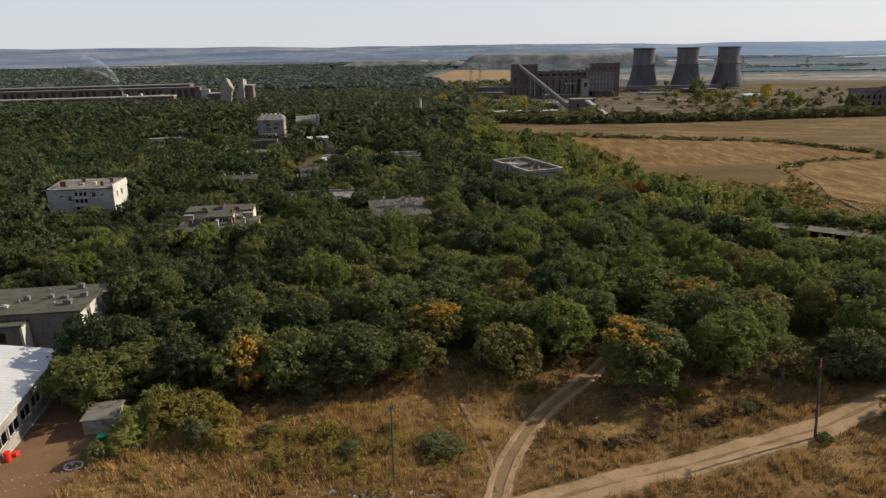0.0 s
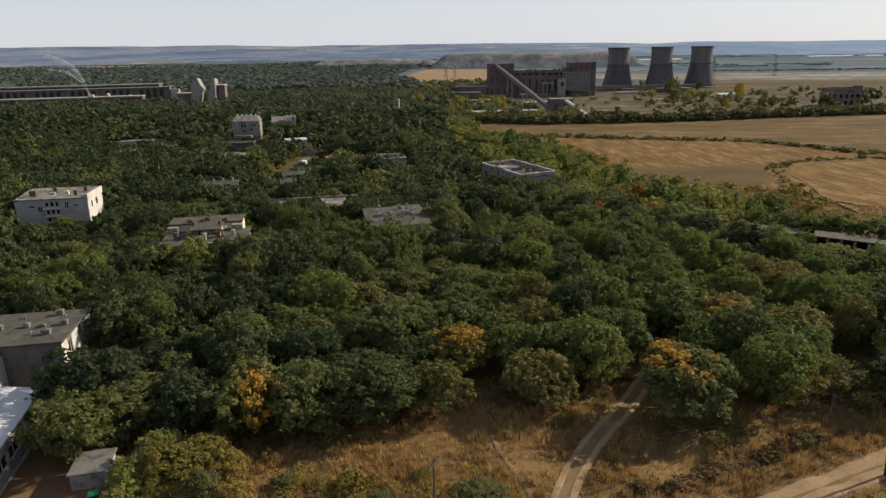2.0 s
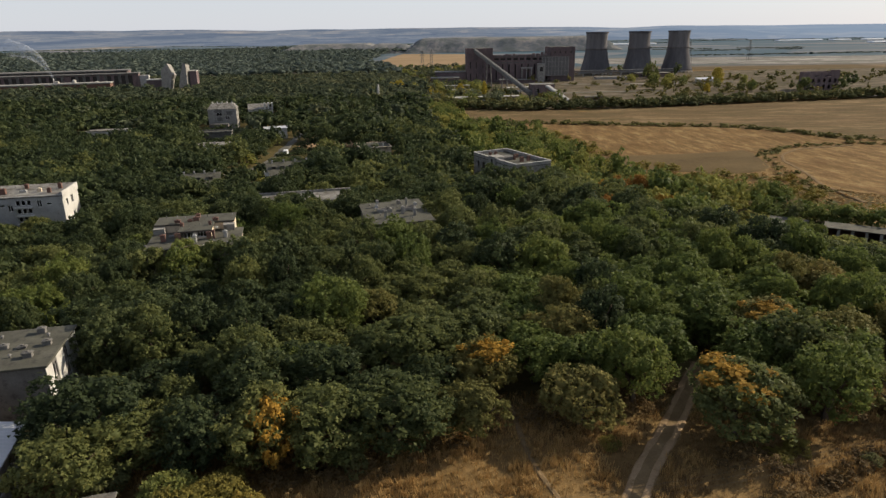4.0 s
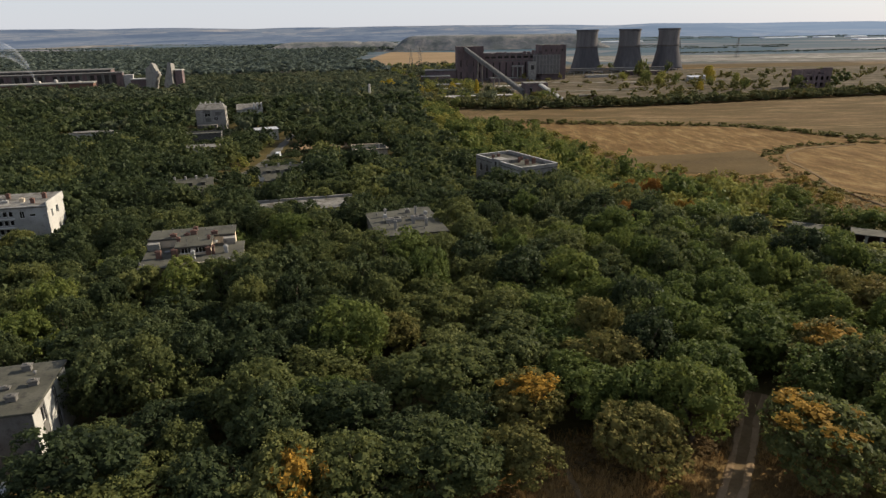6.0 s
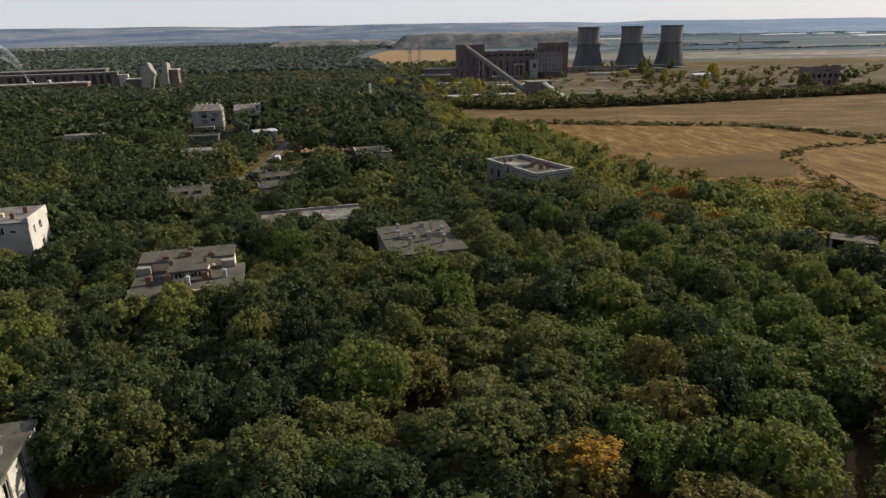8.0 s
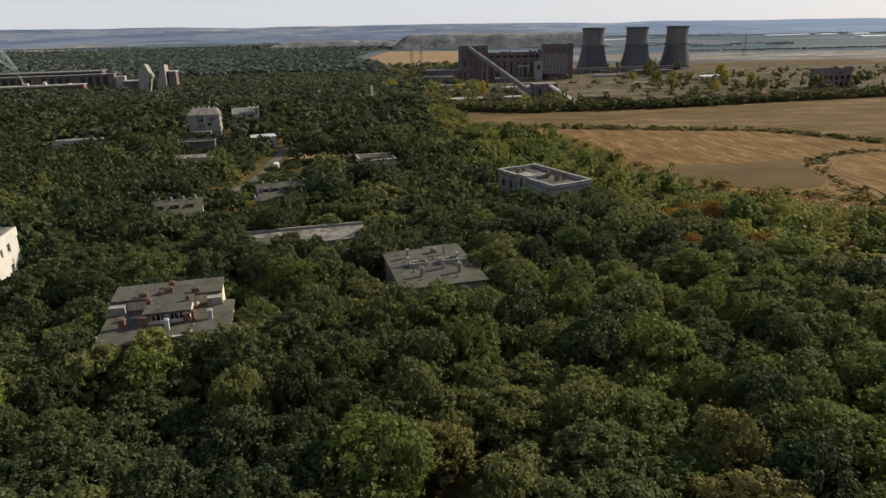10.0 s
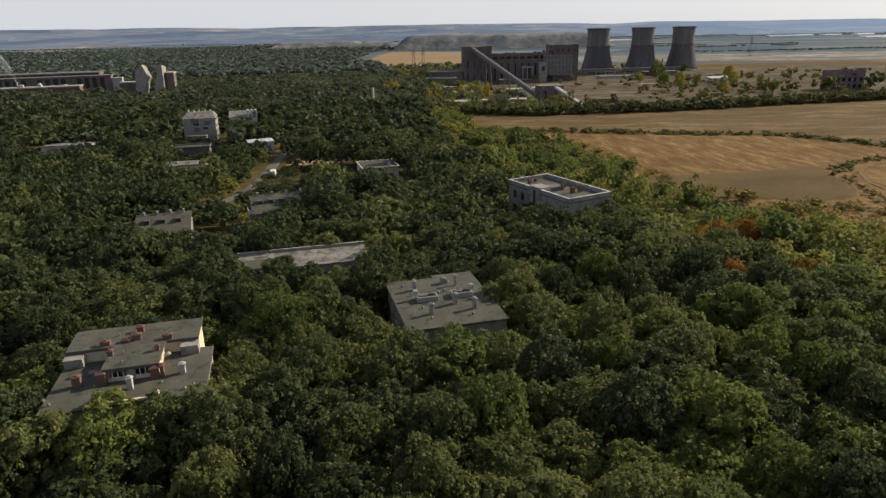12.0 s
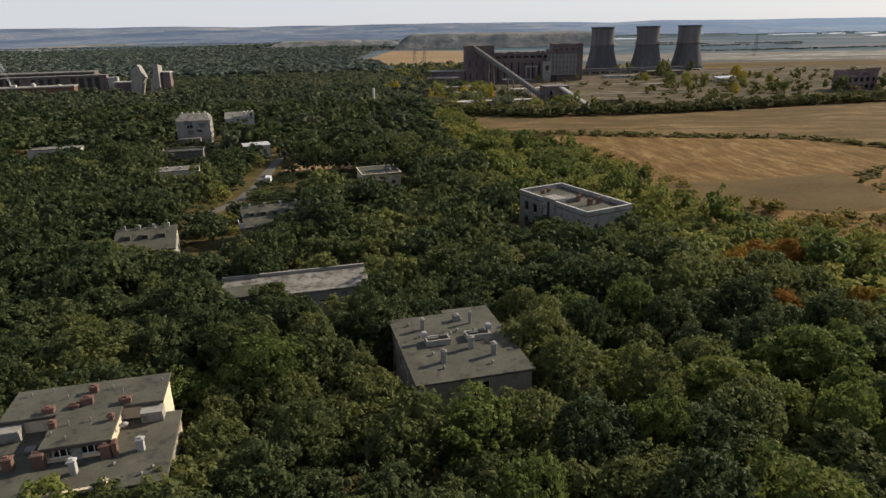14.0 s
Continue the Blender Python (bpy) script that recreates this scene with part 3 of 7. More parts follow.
def spoil_bank(label, x0, x1, y0, y1, tall, foot, mat, seed):
    """A long flat-topped tip with gullied slopes."""
    top = thing("spoil_bank", (x0 + x1) / 2, (y0 + y1) / 2, -12.9, 0, label, "spoil bank", "spoil banks of the pit")
    nx, ny, verts, faces = 70, 34, [], []
    hx, hy = (x1 - x0) / 2, (y1 - y0) / 2
    for j in range(ny + 1):
        for i in range(nx + 1):
            x, y = (i / nx * 2 - 1) * hx, (j / ny * 2 - 1) * hy
            wob = 9 * noise.noise((x / 40, y / 40, seed)) + 4 * noise.noise((x / 12, y / 12, seed))
            d = min(hx - abs(x), hy - abs(y)) + wob * smooth(0, 25, min(hx - abs(x), hy - abs(y)))
            verts.append((x, y, tall * smooth(-0.2 * foot, foot, d) * (1 + 0.10 * noise.noise((x / 70, y / 70, seed + 2))) - (1.0 if i in (0, nx) or j in (0, ny) else 0)))
    for j in range(ny):
        for i in range(nx):
            k = j * (nx + 1) + i
            faces.append((k, k + 1, k + nx + 2, k + nx + 1))
    ob = new("slope", mesh_of("slope", verts, faces, mat, True))
    ob.parent = top


spoil_bank("dark flat-topped spoil bank behind the plant", -80, 420, 1545, 1850, 30, 52, M_SPOIL, 3)
spoil_bank("low grassy spoil bank with scattered bushes", -190, -40, 1560, 1760, 21, 60, M_SPOIL, 8)
spoil_bank("long wooded bank beyond the woods", -420, -150, 1820, 2040, 17, 50, M_SPOIL, 14)
strip("road_6", "pale trodden way across the plant's yard", [(108, 612), (150, 604), (200, 600), (262, 606)], 7, M_WASTE, 0.3, 4.0)
strip("road_7", "pale rubble way beside the goods yard", [(90, 520), (130, 528), (176, 524)], 5, M_WASTE, 0.3, 4.0)
strip("road_4", "worn lane beside a flat roofed house", [(-19.5, 128), (-17.5, 136), (-16, 150)], 2.2, M_ASPHALT, 0.12, 2.0)
strip("road_5", "faint farm track across the stubble", [(94, 150), (99, 176), (109, 205), (112, 222), (121, 240), (135, 254), (160, 262)], 1.3, M_VERGE, 0.35, 2.0)

# ---------- houses ----------
def wall_mesh(w, d, h, holes, thick=0.3):
    """Four walls of a box with real openings. holes: side -> rows of (along, sill, width, height)."""
    bm = bmesh.new()
    sides = {"S": ((-w / 2, -d / 2), (1, 0), (0, 1), w), "N": ((w / 2, d / 2), (-1, 0), (0, -1), w),
             "E": ((w / 2, -d / 2), (0, 1), (-1, 0), d), "W": ((-w / 2, d / 2), (0, -1), (1, 0), d)}
    for side, (o, u, n, length) in sides.items():
        hs = [(length / 2 + a - ww / 2, length / 2 + a + ww / 2, z, z + hh) for a, z, ww, hh in holes.get(side, ())]
        us = sorted({0, length, *[v for q in hs for v in q[:2]]})
        zs = sorted({0, h, *[v for q in hs for v in q[2:]]})

        def at(s, z, deep):
            return bm.verts.new((o[0] + u[0] * s + n[0] * deep, o[1] + u[1] * s + n[1] * deep, z))
        for s0, s1 in zip(us, us[1:]):
            for z0, z1 in zip(zs, zs[1:]):
                sm, zm = (s0 + s1) / 2, (z0 + z1) / 2
                if any(q[0] < sm < q[1] and q[2] < zm < q[3] for q in hs):
                    continue
                bm.faces.new((at(s0, z0, 0), at(s1, z0, 0), at(s1, z1, 0), at(s0, z1, 0)))
                bm.faces.new((at(s0, z1, thick), at(s1, z1, thick), at(s1, z0, thick), at(s0, z0, thick)))
        for s0, s1, z0, z1 in hs:
            for a, b in (((s0, z0), (s1, z0)), ((s1, z0), (s1, z1)), ((s1, z1), (s0, z1)), ((s0, z1), (s0, z0))):
                bm.faces.new((at(*a, 0), at(*b, 0), at(*b, thick), at(*a, thick)))
        bm.faces.new((at(0, h, 0), at(length, h, 0), at(length, h, thick), at(0, h, thick)))
    bmesh.ops.remove_doubles(bm, verts=bm.verts, dist=0.001)
    return bm


def put_window(parent, w, d, side, a, z, ww, hh, panes=2, glazed=True, frame_mat=None):
    """A window in its opening: frame bars and a pane of glass set back in the wall."""
    e = 0.07
    bars = [(-ww / 2, ww / 2, -0.04, 0.04, 0, e), (-ww / 2, ww / 2, -0.04, 0.04, hh - e, hh), (-ww / 2, -ww / 2 + e, -0.04, 0.04, e, hh - e), (ww / 2 - e, ww / 2, -0.04, 0.04, e, hh - e)]
    for k in range(1, panes):
        x = -ww / 2 + ww * k / panes
        bars.append((x - e / 2, x + e / 2, -0.035, 0.035, e, hh - e))
    ob = part("window", boxes(*bars), frame_mat or M_FRAME, parent)
    x, y, r = {"S": (a, -d / 2 + 0.16, 0), "N": (-a, d / 2 - 0.16, 180), "E": (w / 2 - 0.16, a, 90), "W": (-w / 2 + 0.16, -a, -90)}[side]
    ob.matrix_basis = pose(x, y, z, 0, 0, r)
    if glazed:
        part("pane", boxes((-ww / 2 + e, ww / 2 - e, -0.008, 0.008, e, hh - e)), M_GLASS, ob)
    return ob


def chimney(parent, x, y, z, w, d, h, mat, cap=True, rz=0.0):
    w, d, h = w * 0.9, d * 0.9, h * 0.92
    bm = boxes((-w / 2, w / 2, -d / 2, d / 2, -0.1, h), bevel=0.03)
    if cap:
        box(bm, -w / 2 - 0.07, w / 2 + 0.07, -d / 2 - 0.07, d / 2 + 0.07, h - 0.16, h - 0.06)
        for k in range(max(1, int(w / 0.5))):
            n = max(1, int(w / 0.5))
            cx = (k + 0.5) / n * w - w / 2
            box(bm, cx - 0.13, cx + 0.13, -0.13, 0.13, h - 0.05, h + 0.09)
    ob = part("chimney", bm, mat, parent)
    ob.matrix_basis = pose(x, y, z, 0, 0, rz)
    return ob


def vent(parent, x, y, z, r=0.09, h=0.6):
    bm = bmesh.new()
    tube(bm, [(0, 0, -0.05), (0, 0, h), (0, 0, h + 0.02), (0, 0, h + 0.14)], [r, r, r * 1.9, r * 0.5], 8)
    ob = part("vent_pipe", bm, M_STEEL, parent)
    ob.location = (x, y, z)


def local(px, py, cx, cy, rot):
    a = radians(-rot)
    return ((px - cx) * math.cos(a) - (py - cy) * math.sin(a), (px - cx) * math.sin(a) + (py - cy) * math.cos(a))


def house(label, cx, cy, rot, w, d, zg, zr, wall, roofing, wins=(), eave=0.25, parapet=0.0, stacks=(), vents=(), slab=0.22, name="house", fall=0.0, category="house"):
    """A flat-roofed block: walls with openings, a floor, a roof slab with chimneys, windows.
    wins: rows of (side, along, sill, width, height, panes, glazed); stacks: world x, y, then width, depth, height, material."""
    top = thing(name, cx, cy, zg, rot, label, category)
    h = zr - zg
    holes = {}
    for s, a, z, ww, hh, *_ in wins:
        holes.setdefault(s, []).append((a, z, ww, hh))
    part("wall", wall_mesh(w, d, h - slab, holes), wall, top)
    # unseen floor and cross wall, added near-black so that rooms read as shade
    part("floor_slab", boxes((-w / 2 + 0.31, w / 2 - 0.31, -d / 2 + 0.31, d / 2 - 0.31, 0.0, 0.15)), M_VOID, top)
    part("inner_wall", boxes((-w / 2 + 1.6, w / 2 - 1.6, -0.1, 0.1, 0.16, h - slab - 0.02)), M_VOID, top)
    bm = boxes((-w / 2 - eave, w / 2 + eave, -d / 2 - eave, d / 2 + eave, h - slab, h), bevel=0.03)
    if fall:
        for v in bm.verts:
            v.co.z += fall * v.co.y / d
    roof = part("roof", bm, roofing, top)
    if parapet:
        t = 0.3
        rim = boxes((-w / 2 - eave, w / 2 + eave, -d / 2 - eave, -d / 2 - eave + t, h - 0.02, h + parapet), (-w / 2 - eave, w / 2 + eave, d / 2 + eave - t, d / 2 + eave, h - 0.02, h + parapet),
                    (-w / 2 - eave, -w / 2 - eave + t, -d / 2 - eave + t, d / 2 + eave - t, h - 0.02, h + parapet), (w / 2 + eave - t, w / 2 + eave, -d / 2 - eave + t, d / 2 + eave - t, h - 0.02, h + parapet))
        part("parapet", rim, wall, top)
    for s, a, z, ww, hh, panes, glazed in wins:
        put_window(top, w, d, s, a, z, ww, hh, panes, glazed)
    for px, py, sw, sd, sh, mat, *cap in stacks:
        lx, ly = local(px, py, cx, cy, rot)
        chimney(roof, lx, ly, h, sw, sd, sh, mat, *(cap or [True]))
    for px, py in vents:
        lx, ly = local(px, py, cx, cy, rot)
        vent(roof, lx, ly, h, 0.10, 0.24)
    return top


def rows_of(side, first, gap, count, sills, ww, hh, panes=2, glazed=True):
    return [(side, first + gap * k, z, ww, hh, panes, glazed) for z in sills for k in range(count)]


# apartment house with a raised rear storey (terraces in front of it)
def terrace_house():
    cx, cy, rot, w, d, zg, zr = -39.56, 97.2, 12.5, 12.6, 8.5, 1.0, 8.4
    back = d / 2 + 4.1
    wins = rows_of("E", -2.6, 2.6, 3, (1.2, 4.2), 1.3, 1.5) + rows_of("S", -4.2, 2.8, 4, (1.2, 4.2), 1.4, 1.5) + rows_of("W", -2.6, 2.6, 3, (1.2, 4.2), 1.3, 1.5)
    st = [(-41.73, 96.2, 0.85, 0.7, 1.25, M_BRICK), (-39.55, 97.05, 0.75, 0.5, 1.0, M_WALL), (-43.73, 95.9, 0.75, 0.6, 1.15, M_BRICK), (-38.95, 95.3, 0.5, 0.5, 1.25, M_CONC),
          (-37.5, 97.05, 0.75, 0.6, 1.2, M_BRICK), (-36.9, 97.25, 0.35, 0.6, 1.3, M_BRICK), (-35.33, 97.75, 0.55, 0.5, 1.1, M_CONC)]
    top = house("weathered apartment house with grey terraced roof among oaks", cx, cy, rot, w, d, zg, zr, M_PEEL, M_ROOF, wins, 0.2, 0, st, [(-45.3, 93.4)])
    h = zr - zg
    for px, py in ((-33.7, 95.6), (-34.2, 94.9), (-36.6, 96.1), (-44.6, 92.9)):
        lx, ly = local(px, py, cx, cy, rot)
        vent(top, lx, ly, h, 0.08, 0.12)

    def block(x0, x1, y0, y1, holes, foot, z1=h + 1.3):
        """A raised part of the house, its walls from foot up to the upper roof."""
        ww, dd = x1 - x0, y1 - y0
        ob = part("raised_wall", wall_mesh(ww, dd, z1 - foot - 0.15, holes), M_CREAM, top, "cream rendered wall of the upper storey")
        ob.matrix_basis = pose((x0 + x1) / 2, (y0 + y1) / 2, foot)
        return ob, ww, dd
    rear, ww, dd = block(-w / 2 + 0.2, 5.12, d / 2 - 0.05, back, {"E": [(a, z, 1.1, 1.4) for a in (-0.9, 1.0) for z in (1.2, 4.2)]}, 0.0)
    for a in (-0.9, 1.0):
        for z in (1.2, 4.2):
            put_window(rear, ww, dd, "E", a, z, 1.1, 1.4)
    head, ww, dd = block(-2.1, 2.2, -0.3, d / 2 - 0.06, {"S": [(-1.15, 0.35, 1.8, 0.8), (1.1, 0.35, 1.8, 0.8)]}, h - 0.1)
    for a in (-1.15, 1.1):
        put_window(head, ww, dd, "S", a, 0.35, 1.8, 0.8, 4)
    roof = part("upper_roof", boxes((-w / 2 + 0.05, 5.32, d / 2 - 0.25, back + 0.15, h + 1.15, h + 1.35), (-2.3, 2.4, -0.5, d / 2 - 0.252, h + 1.15, h + 1.35), bevel=0.02), M_ROOF, top)
    for x0, x1, y in ((-w / 2 + 0.03, -2.31, d / 2 - 0.28), (2.41, 5.3, d / 2 - 0.28), (-2.3, 2.4, -0.53)):
        part("drip_edge", boxes((x0, x1, y, y + 0.028, h + 1.08, h + 1.3)), M_DARK, roof, "dark rusted metal drip edge")
    for a in (-w / 2 + 0.0, 3.7):
        bm = bmesh.new()
        v = [bm.verts.new(p) for p in ((a, 3.2, h), (a + 1.6, 3.2, h), (a + 1.6, 4.18, h), (a, 4.18, h), (a, 3.0, h + 0.95), (a + 1.6, 3.0, h + 0.95), (a + 1.6, 4.18, h + 1.0), (a, 4.18, h + 1.0))]
        for q in ((4, 5, 6, 7), (0, 1, 5, 4), (1, 2, 6, 5), (2, 3, 7, 6), (3, 0, 4, 7)):
            bm.faces.new([v[i] for i in q])
        part("roof_exit", bm, M_WALL, top, "grey rendered roof exit box")
    part("kerb", boxes((-1.9, 2.3, -d / 2 - 0.1, -d / 2 + 0.15, h - 0.02, h + 0.22), (-2.4, -1.91, -d / 2 - 0.15, -d / 2 + 0.45, h - 0.02, h + 0.5), (2.31, 2.8, -d / 2 - 0.15, -d / 2 + 0.45, h - 0.02, h + 0.55)), M_CREAM, top, "cream kerb with two low end piers")
    part("roof_hatch", boxes((-3.9, -3.2, 1.2, 1.9, h - 0.02, h + 0.3), bevel=0.04), M_STEEL, top)
    for px, py, sw, sd, sh, mat in [(-43.4, 101.0, 0.9, 0.5, 0.55, M_BRICK), (-40.96, 102.1, 0.9, 0.55, 0.7, M_BRICK), (-41.75, 101.6, 0.7, 0.5, 0.4, M_BRICK), (-41.25, 103.8, 0.65, 0.55, 0.7, M_BRICK),
                                    (-38.05, 102.1, 0.9, 0.55, 0.55, M_BRICK), (-42.0, 98.9, 0.5, 0.45, 0.65, M_BRICK), (-38.1, 99.7, 0.4, 0.4, 0.6, M_BRICK)]:
        lx, ly = local(px, py, cx, cy, rot)
        chimney(roof, lx, ly, h + 1.33, sw, sd, sh, mat)
    for px, py in [(-46, 103.4), (-44.6, 104.0), (-42.9, 102.9), (-43.2, 101.5), (-40, 104.3), (-38.9, 103.6), (-39.6, 99.6), (-36.4, 105.2), (-41, 99.2), (-40.3, 97.3), (-41.6, 97.9)]:
        lx, ly = local(px, py, cx, cy, rot)
        vent(roof, lx, ly, h + 1.33, 0.045, 0.26)
    # satellite dish on the parapet
    bm = bmesh.new()
    bmesh.ops.create_uvsphere(bm, u_segments=14, v_segments=8, radius=0.5)
    bmesh.ops.delete(bm, geom=[v for v in bm.verts if v.co.z > -0.25], context="VERTS")
    bmesh.ops.solidify(bm, geom=bm.faces, thickness=0.02)
    dish = part("satellite_dish", bm, M_WHITE, top, "white satellite dish")
    dish.matrix_basis = pose(2.65, 2.2, h + 1.1, -60, 0, 20)


def vent_house():
    cx, cy, rot, w, d, zg, zr = -11.5, 116.1, 12.5, 10.9, 13.8, 0.0, 6.84
    wins = [("S", 0.5, 1.2, 1.7, 4.9, 2, True)] + rows_of("W", -4.8, 3.2, 4, (1.0, 3.9), 1.1, 1.5) + rows_of("E", -4.8, 3.2, 4, (1.0, 3.9), 1.1, 1.5)
    st = [(-14.9, 119.2, 0.45, 0.45, 1.4, M_WALL), (-11.3, 121.3, 0.7, 0.6, 0.8, M_WALL), (-9.8, 120.5, 0.35, 0.35, 1.4, M_WALL),
          (-10.1, 114.8, 0.6, 0.5, 1.4, M_WALL), (-12.9, 112.1, 0.5, 0.5, 1.4, M_WALL), (-8.0, 113.3, 0.5, 0.5, 1.45, M_WALL)]
    top = house("grey flat roofed apartment block with many roof vents", cx, cy, rot, w, d, zg, zr, M_TAN, M_ROOF, wins, 0.25, 0, st,
                [(-15.2, 117.4), (-13.9, 113.6), (-12.9, 110.8), (-8.3, 111.6), (-12.0, 117.9), (-10.8, 121.2), (-16.4, 120.2), (-11.3, 118.6)])
    h = zr - zg
    part("rear_roof", boxes((0.4, w / 2 + 0.25, d / 2 + 0.252, d / 2 + 1.1, h - 0.2, h)), M_ROOF, top)
    # two open shaft heads: low walls round a dark pit, with a pier at one end
    for px, py, pier in ((-13.4, 116.2, -1), (-9.3, 117.2, 1)):
        lx, ly = local(px, py, cx, cy, rot)
        bm = boxes((-1.25, 1.25, -0.75, -0.58, 0, 0.62), (-1.1, 1.1, 0.58, 0.75, 0, 0.5), (-1.25, -1.08, -0.57, 0.57, 0, 0.58), (1.08, 1.25, -0.57, 0.57, 0, 0.58), bevel=0.02)
        sh = part("shaft_head", bm, M_WALL, top, "low concrete shaft head open on top")
        sh.location = (lx, ly, h)
        # pit floor coloured near-black for the shade down there
        part("pit", boxes((-1.07, 1.07, -0.57, 0.57, 0.01, 0.12)), M_VOID, sh)
        part("pier", boxes((pier * 1.3 - 0.28, pier * 1.3 + 0.28, 0.1, 0.62, 0.63, 1.15), (pier * 1.3 - 0.2, pier * 1.3 + 0.2, 0.18, 0.54, 1.15, 1.22), bevel=0.02), M_CONC, sh)
        part("pit_beam", boxes((-0.9, 0.1, -0.2, 0.05, 0.5, 0.66), (0.2, 0.85, 0.0, 0.3, 0.46, 0.72)), M_GREY, sh)
        bm = bmesh.new()
        tube(bm, [(-0.35 * pier, 0.2, 0.1), (-0.35 * pier, 0.2, 1.0)], [0.08, 0.07], 8)
        part("flue", bm, M_GREY, sh)
    # side annex in the shade
    ax, ay = local(-19.0, 112.0, cx, cy, rot)
    part("annex", boxes((ax - 1.8, ax + 1.6, ay - 1.8, ay + 1.6, 0, 3.4), (ax - 2.0, ax + 1.62, ay - 2.0, ay + 1.8, 3.4, 3.6), bevel=0.03), M_GREY, top)


def parapet_house():
    cx, cy, rot, w, d, zg, zr = 16.7, 188.6, 27.2, 11.4, 22.0, -5.8, 1.9
    wins = [("W", a, z, 1.5, 2.0, 1, False) for a in (-8.6, -5.6, -2.7, 8.6) for z in (1.2, 4.5)] + [("W", 0.9, 3.2, 0.8, 3.4, 1, False), ("S", -3.2, 4.6, 1.0, 1.4, 2, False), ("S", 2.6, 4.6, 1.0, 1.4, 2, False)]
    wins += [("E", a, z, 1.1, 1.6, 2, False) for a in (-8, -4, 0, 4, 8) for z in (1.2, 4.5)]
    st = [(11.3, 194.7, 0.8, 0.6, 1.0, M_BRICK), (13.0, 196.3, 0.8, 0.6, 0.9, M_BRICK), (17.6, 187.6, 0.7, 0.6, 1.5, M_BRICK), (18.6, 190.4, 0.8, 0.6, 1.2, M_BRICK), (19.2, 184.4, 1.2, 0.7, 1.5, M_BRICK), (21.2, 185.5, 1.0, 0.7, 1.6, M_BRICK)]
    top = house("derelict pale house with a parapet roof and empty windows", cx, cy, rot, w, d, zg, zr, M_WALL, M_ROOF, wins, 0.05, 0.8, st)
    h = zr - zg
    e = 0.09
    part("coping", boxes((-w / 2 - e, w / 2 + e, -d / 2 - e, -d / 2 + 0.3, h + 0.805, h + 0.93), (-w / 2 - e, w / 2 + e, d / 2 - 0.3, d / 2 + e, h + 0.805, h + 0.93), (-w / 2 - e, -w / 2 + 0.3, -d / 2 + 0.31, d / 2 - 0.31, h + 0.805, h + 0.93), (w / 2 - 0.3, w / 2 + e, -d / 2 + 0.31, d / 2 - 0.31, h + 0.805, h + 0.93)), M_WHITE, top, "pale coping on the parapet")
    part("stair_head", boxes((-w / 2 - 0.5, -w / 2 + 2.6, -1.4, 2.2, 1.0, h + 1.3), bevel=0.04), M_WALL, top)
    # near-black box stands for the shade in the opening
    part("stair_opening", boxes((-w / 2 - 0.53, -w / 2 - 0.45, -0.1, 0.75, 3.4, h + 0.6)), M_VOID, top)
    part("roof_annex", boxes((-w / 2 + 2.61, 0.6, -1.2, 2.0, h, h + 0.9)), M_GREY, top)


def school():
    cx, cy, rot, w, d, zg, zr = -53.2, 59.9, 12.0, 26.0, 8.4, 2.8, 8.8
    wins = rows_of("E", -2.2, 3.6, 2, (1.0, 3.6), 1.2, 1.5, 2) 
    st = [(-43.6, 65.2, 0.8, 0.6, 0.65, M_GREY), (-45.2, 61.8, 0.7, 0.5, 0.5, M_GREY), (-41.6, 62.6, 0.8, 0.55, 0.55, M_GREY), (-43.6, 61.9, 0.8, 0.45, 0.3, M_GREY),
          (-42.0, 60.1, 0.9, 0.6, 0.6, M_GREY), (-47.6, 61.1, 0.6, 0.5, 0.55, M_GREY), (-48.6, 58.6, 0.8, 0.5, 0.35, M_CONC)]
    top = house("grey flat roofed school building with bright gable wall", cx, cy, rot, w, d, zg, zr, M_GREY, M_ROOF, wins, 0.3, 0, st,
                [(-46.8, 64.0), (-48.0, 60.2), (-43.6, 60.0), (-42.5, 64.4)])
    # the gable's panel, whitened to carry sunlight, and the projecting classroom with big windows
    part("gable_facing", boxes((w / 2 + 0.002, w / 2 + 0.05, -d / 2, -d / 2 + 1.5, 0, 5.7), (w / 2 + 0.002, w / 2 + 0.05, d / 2 - 2.9, d / 2, 0, 5.7), (w / 2 + 0.002, w / 2 + 0.05, -1.5, 0.4, 0.2, 5.7)), M_WHITE, top, "peeling gable facing whitened for sunlight")
    px0, px1, py0, py1 = -3.0, 7.2, -d / 2 - 1.5, -d / 2
    bm = wall_mesh(px1 - px0, 1.5, 4.6, {"S": [(a, 1.1, 2.3, 2.9) for a in (-3.5, -0.6, 2.3)]})
    bay = part("bay", bm, M_GREY, top, "projecting classroom bay with tall windows")
    bay.matrix_basis = pose((px0 + px1) / 2, (py0 + py1) / 2, 0.4)
    for a in (-3.5, -0.6, 2.3):
        put_window(bay, px1 - px0, 1.5, "S", a, 1.1, 2.3, 1.3, 3)
        put_window(bay, px1 - px0, 1.5, "S", a, 2.42, 2.3, 1.58, 1)
    part("bay_roof", boxes((px0 - 0.2, px1 + 0.3, py0 - 0.3, py1 - 0.002, 5.0, 5.22), bevel=0.03), M_ROOF, top)
    part("bay_fin", boxes((px1 + 0.002, px1 + 0.25, py0 - 0.2, py1 - 0.01, 0.3, 4.98)), M_WHITE, top)


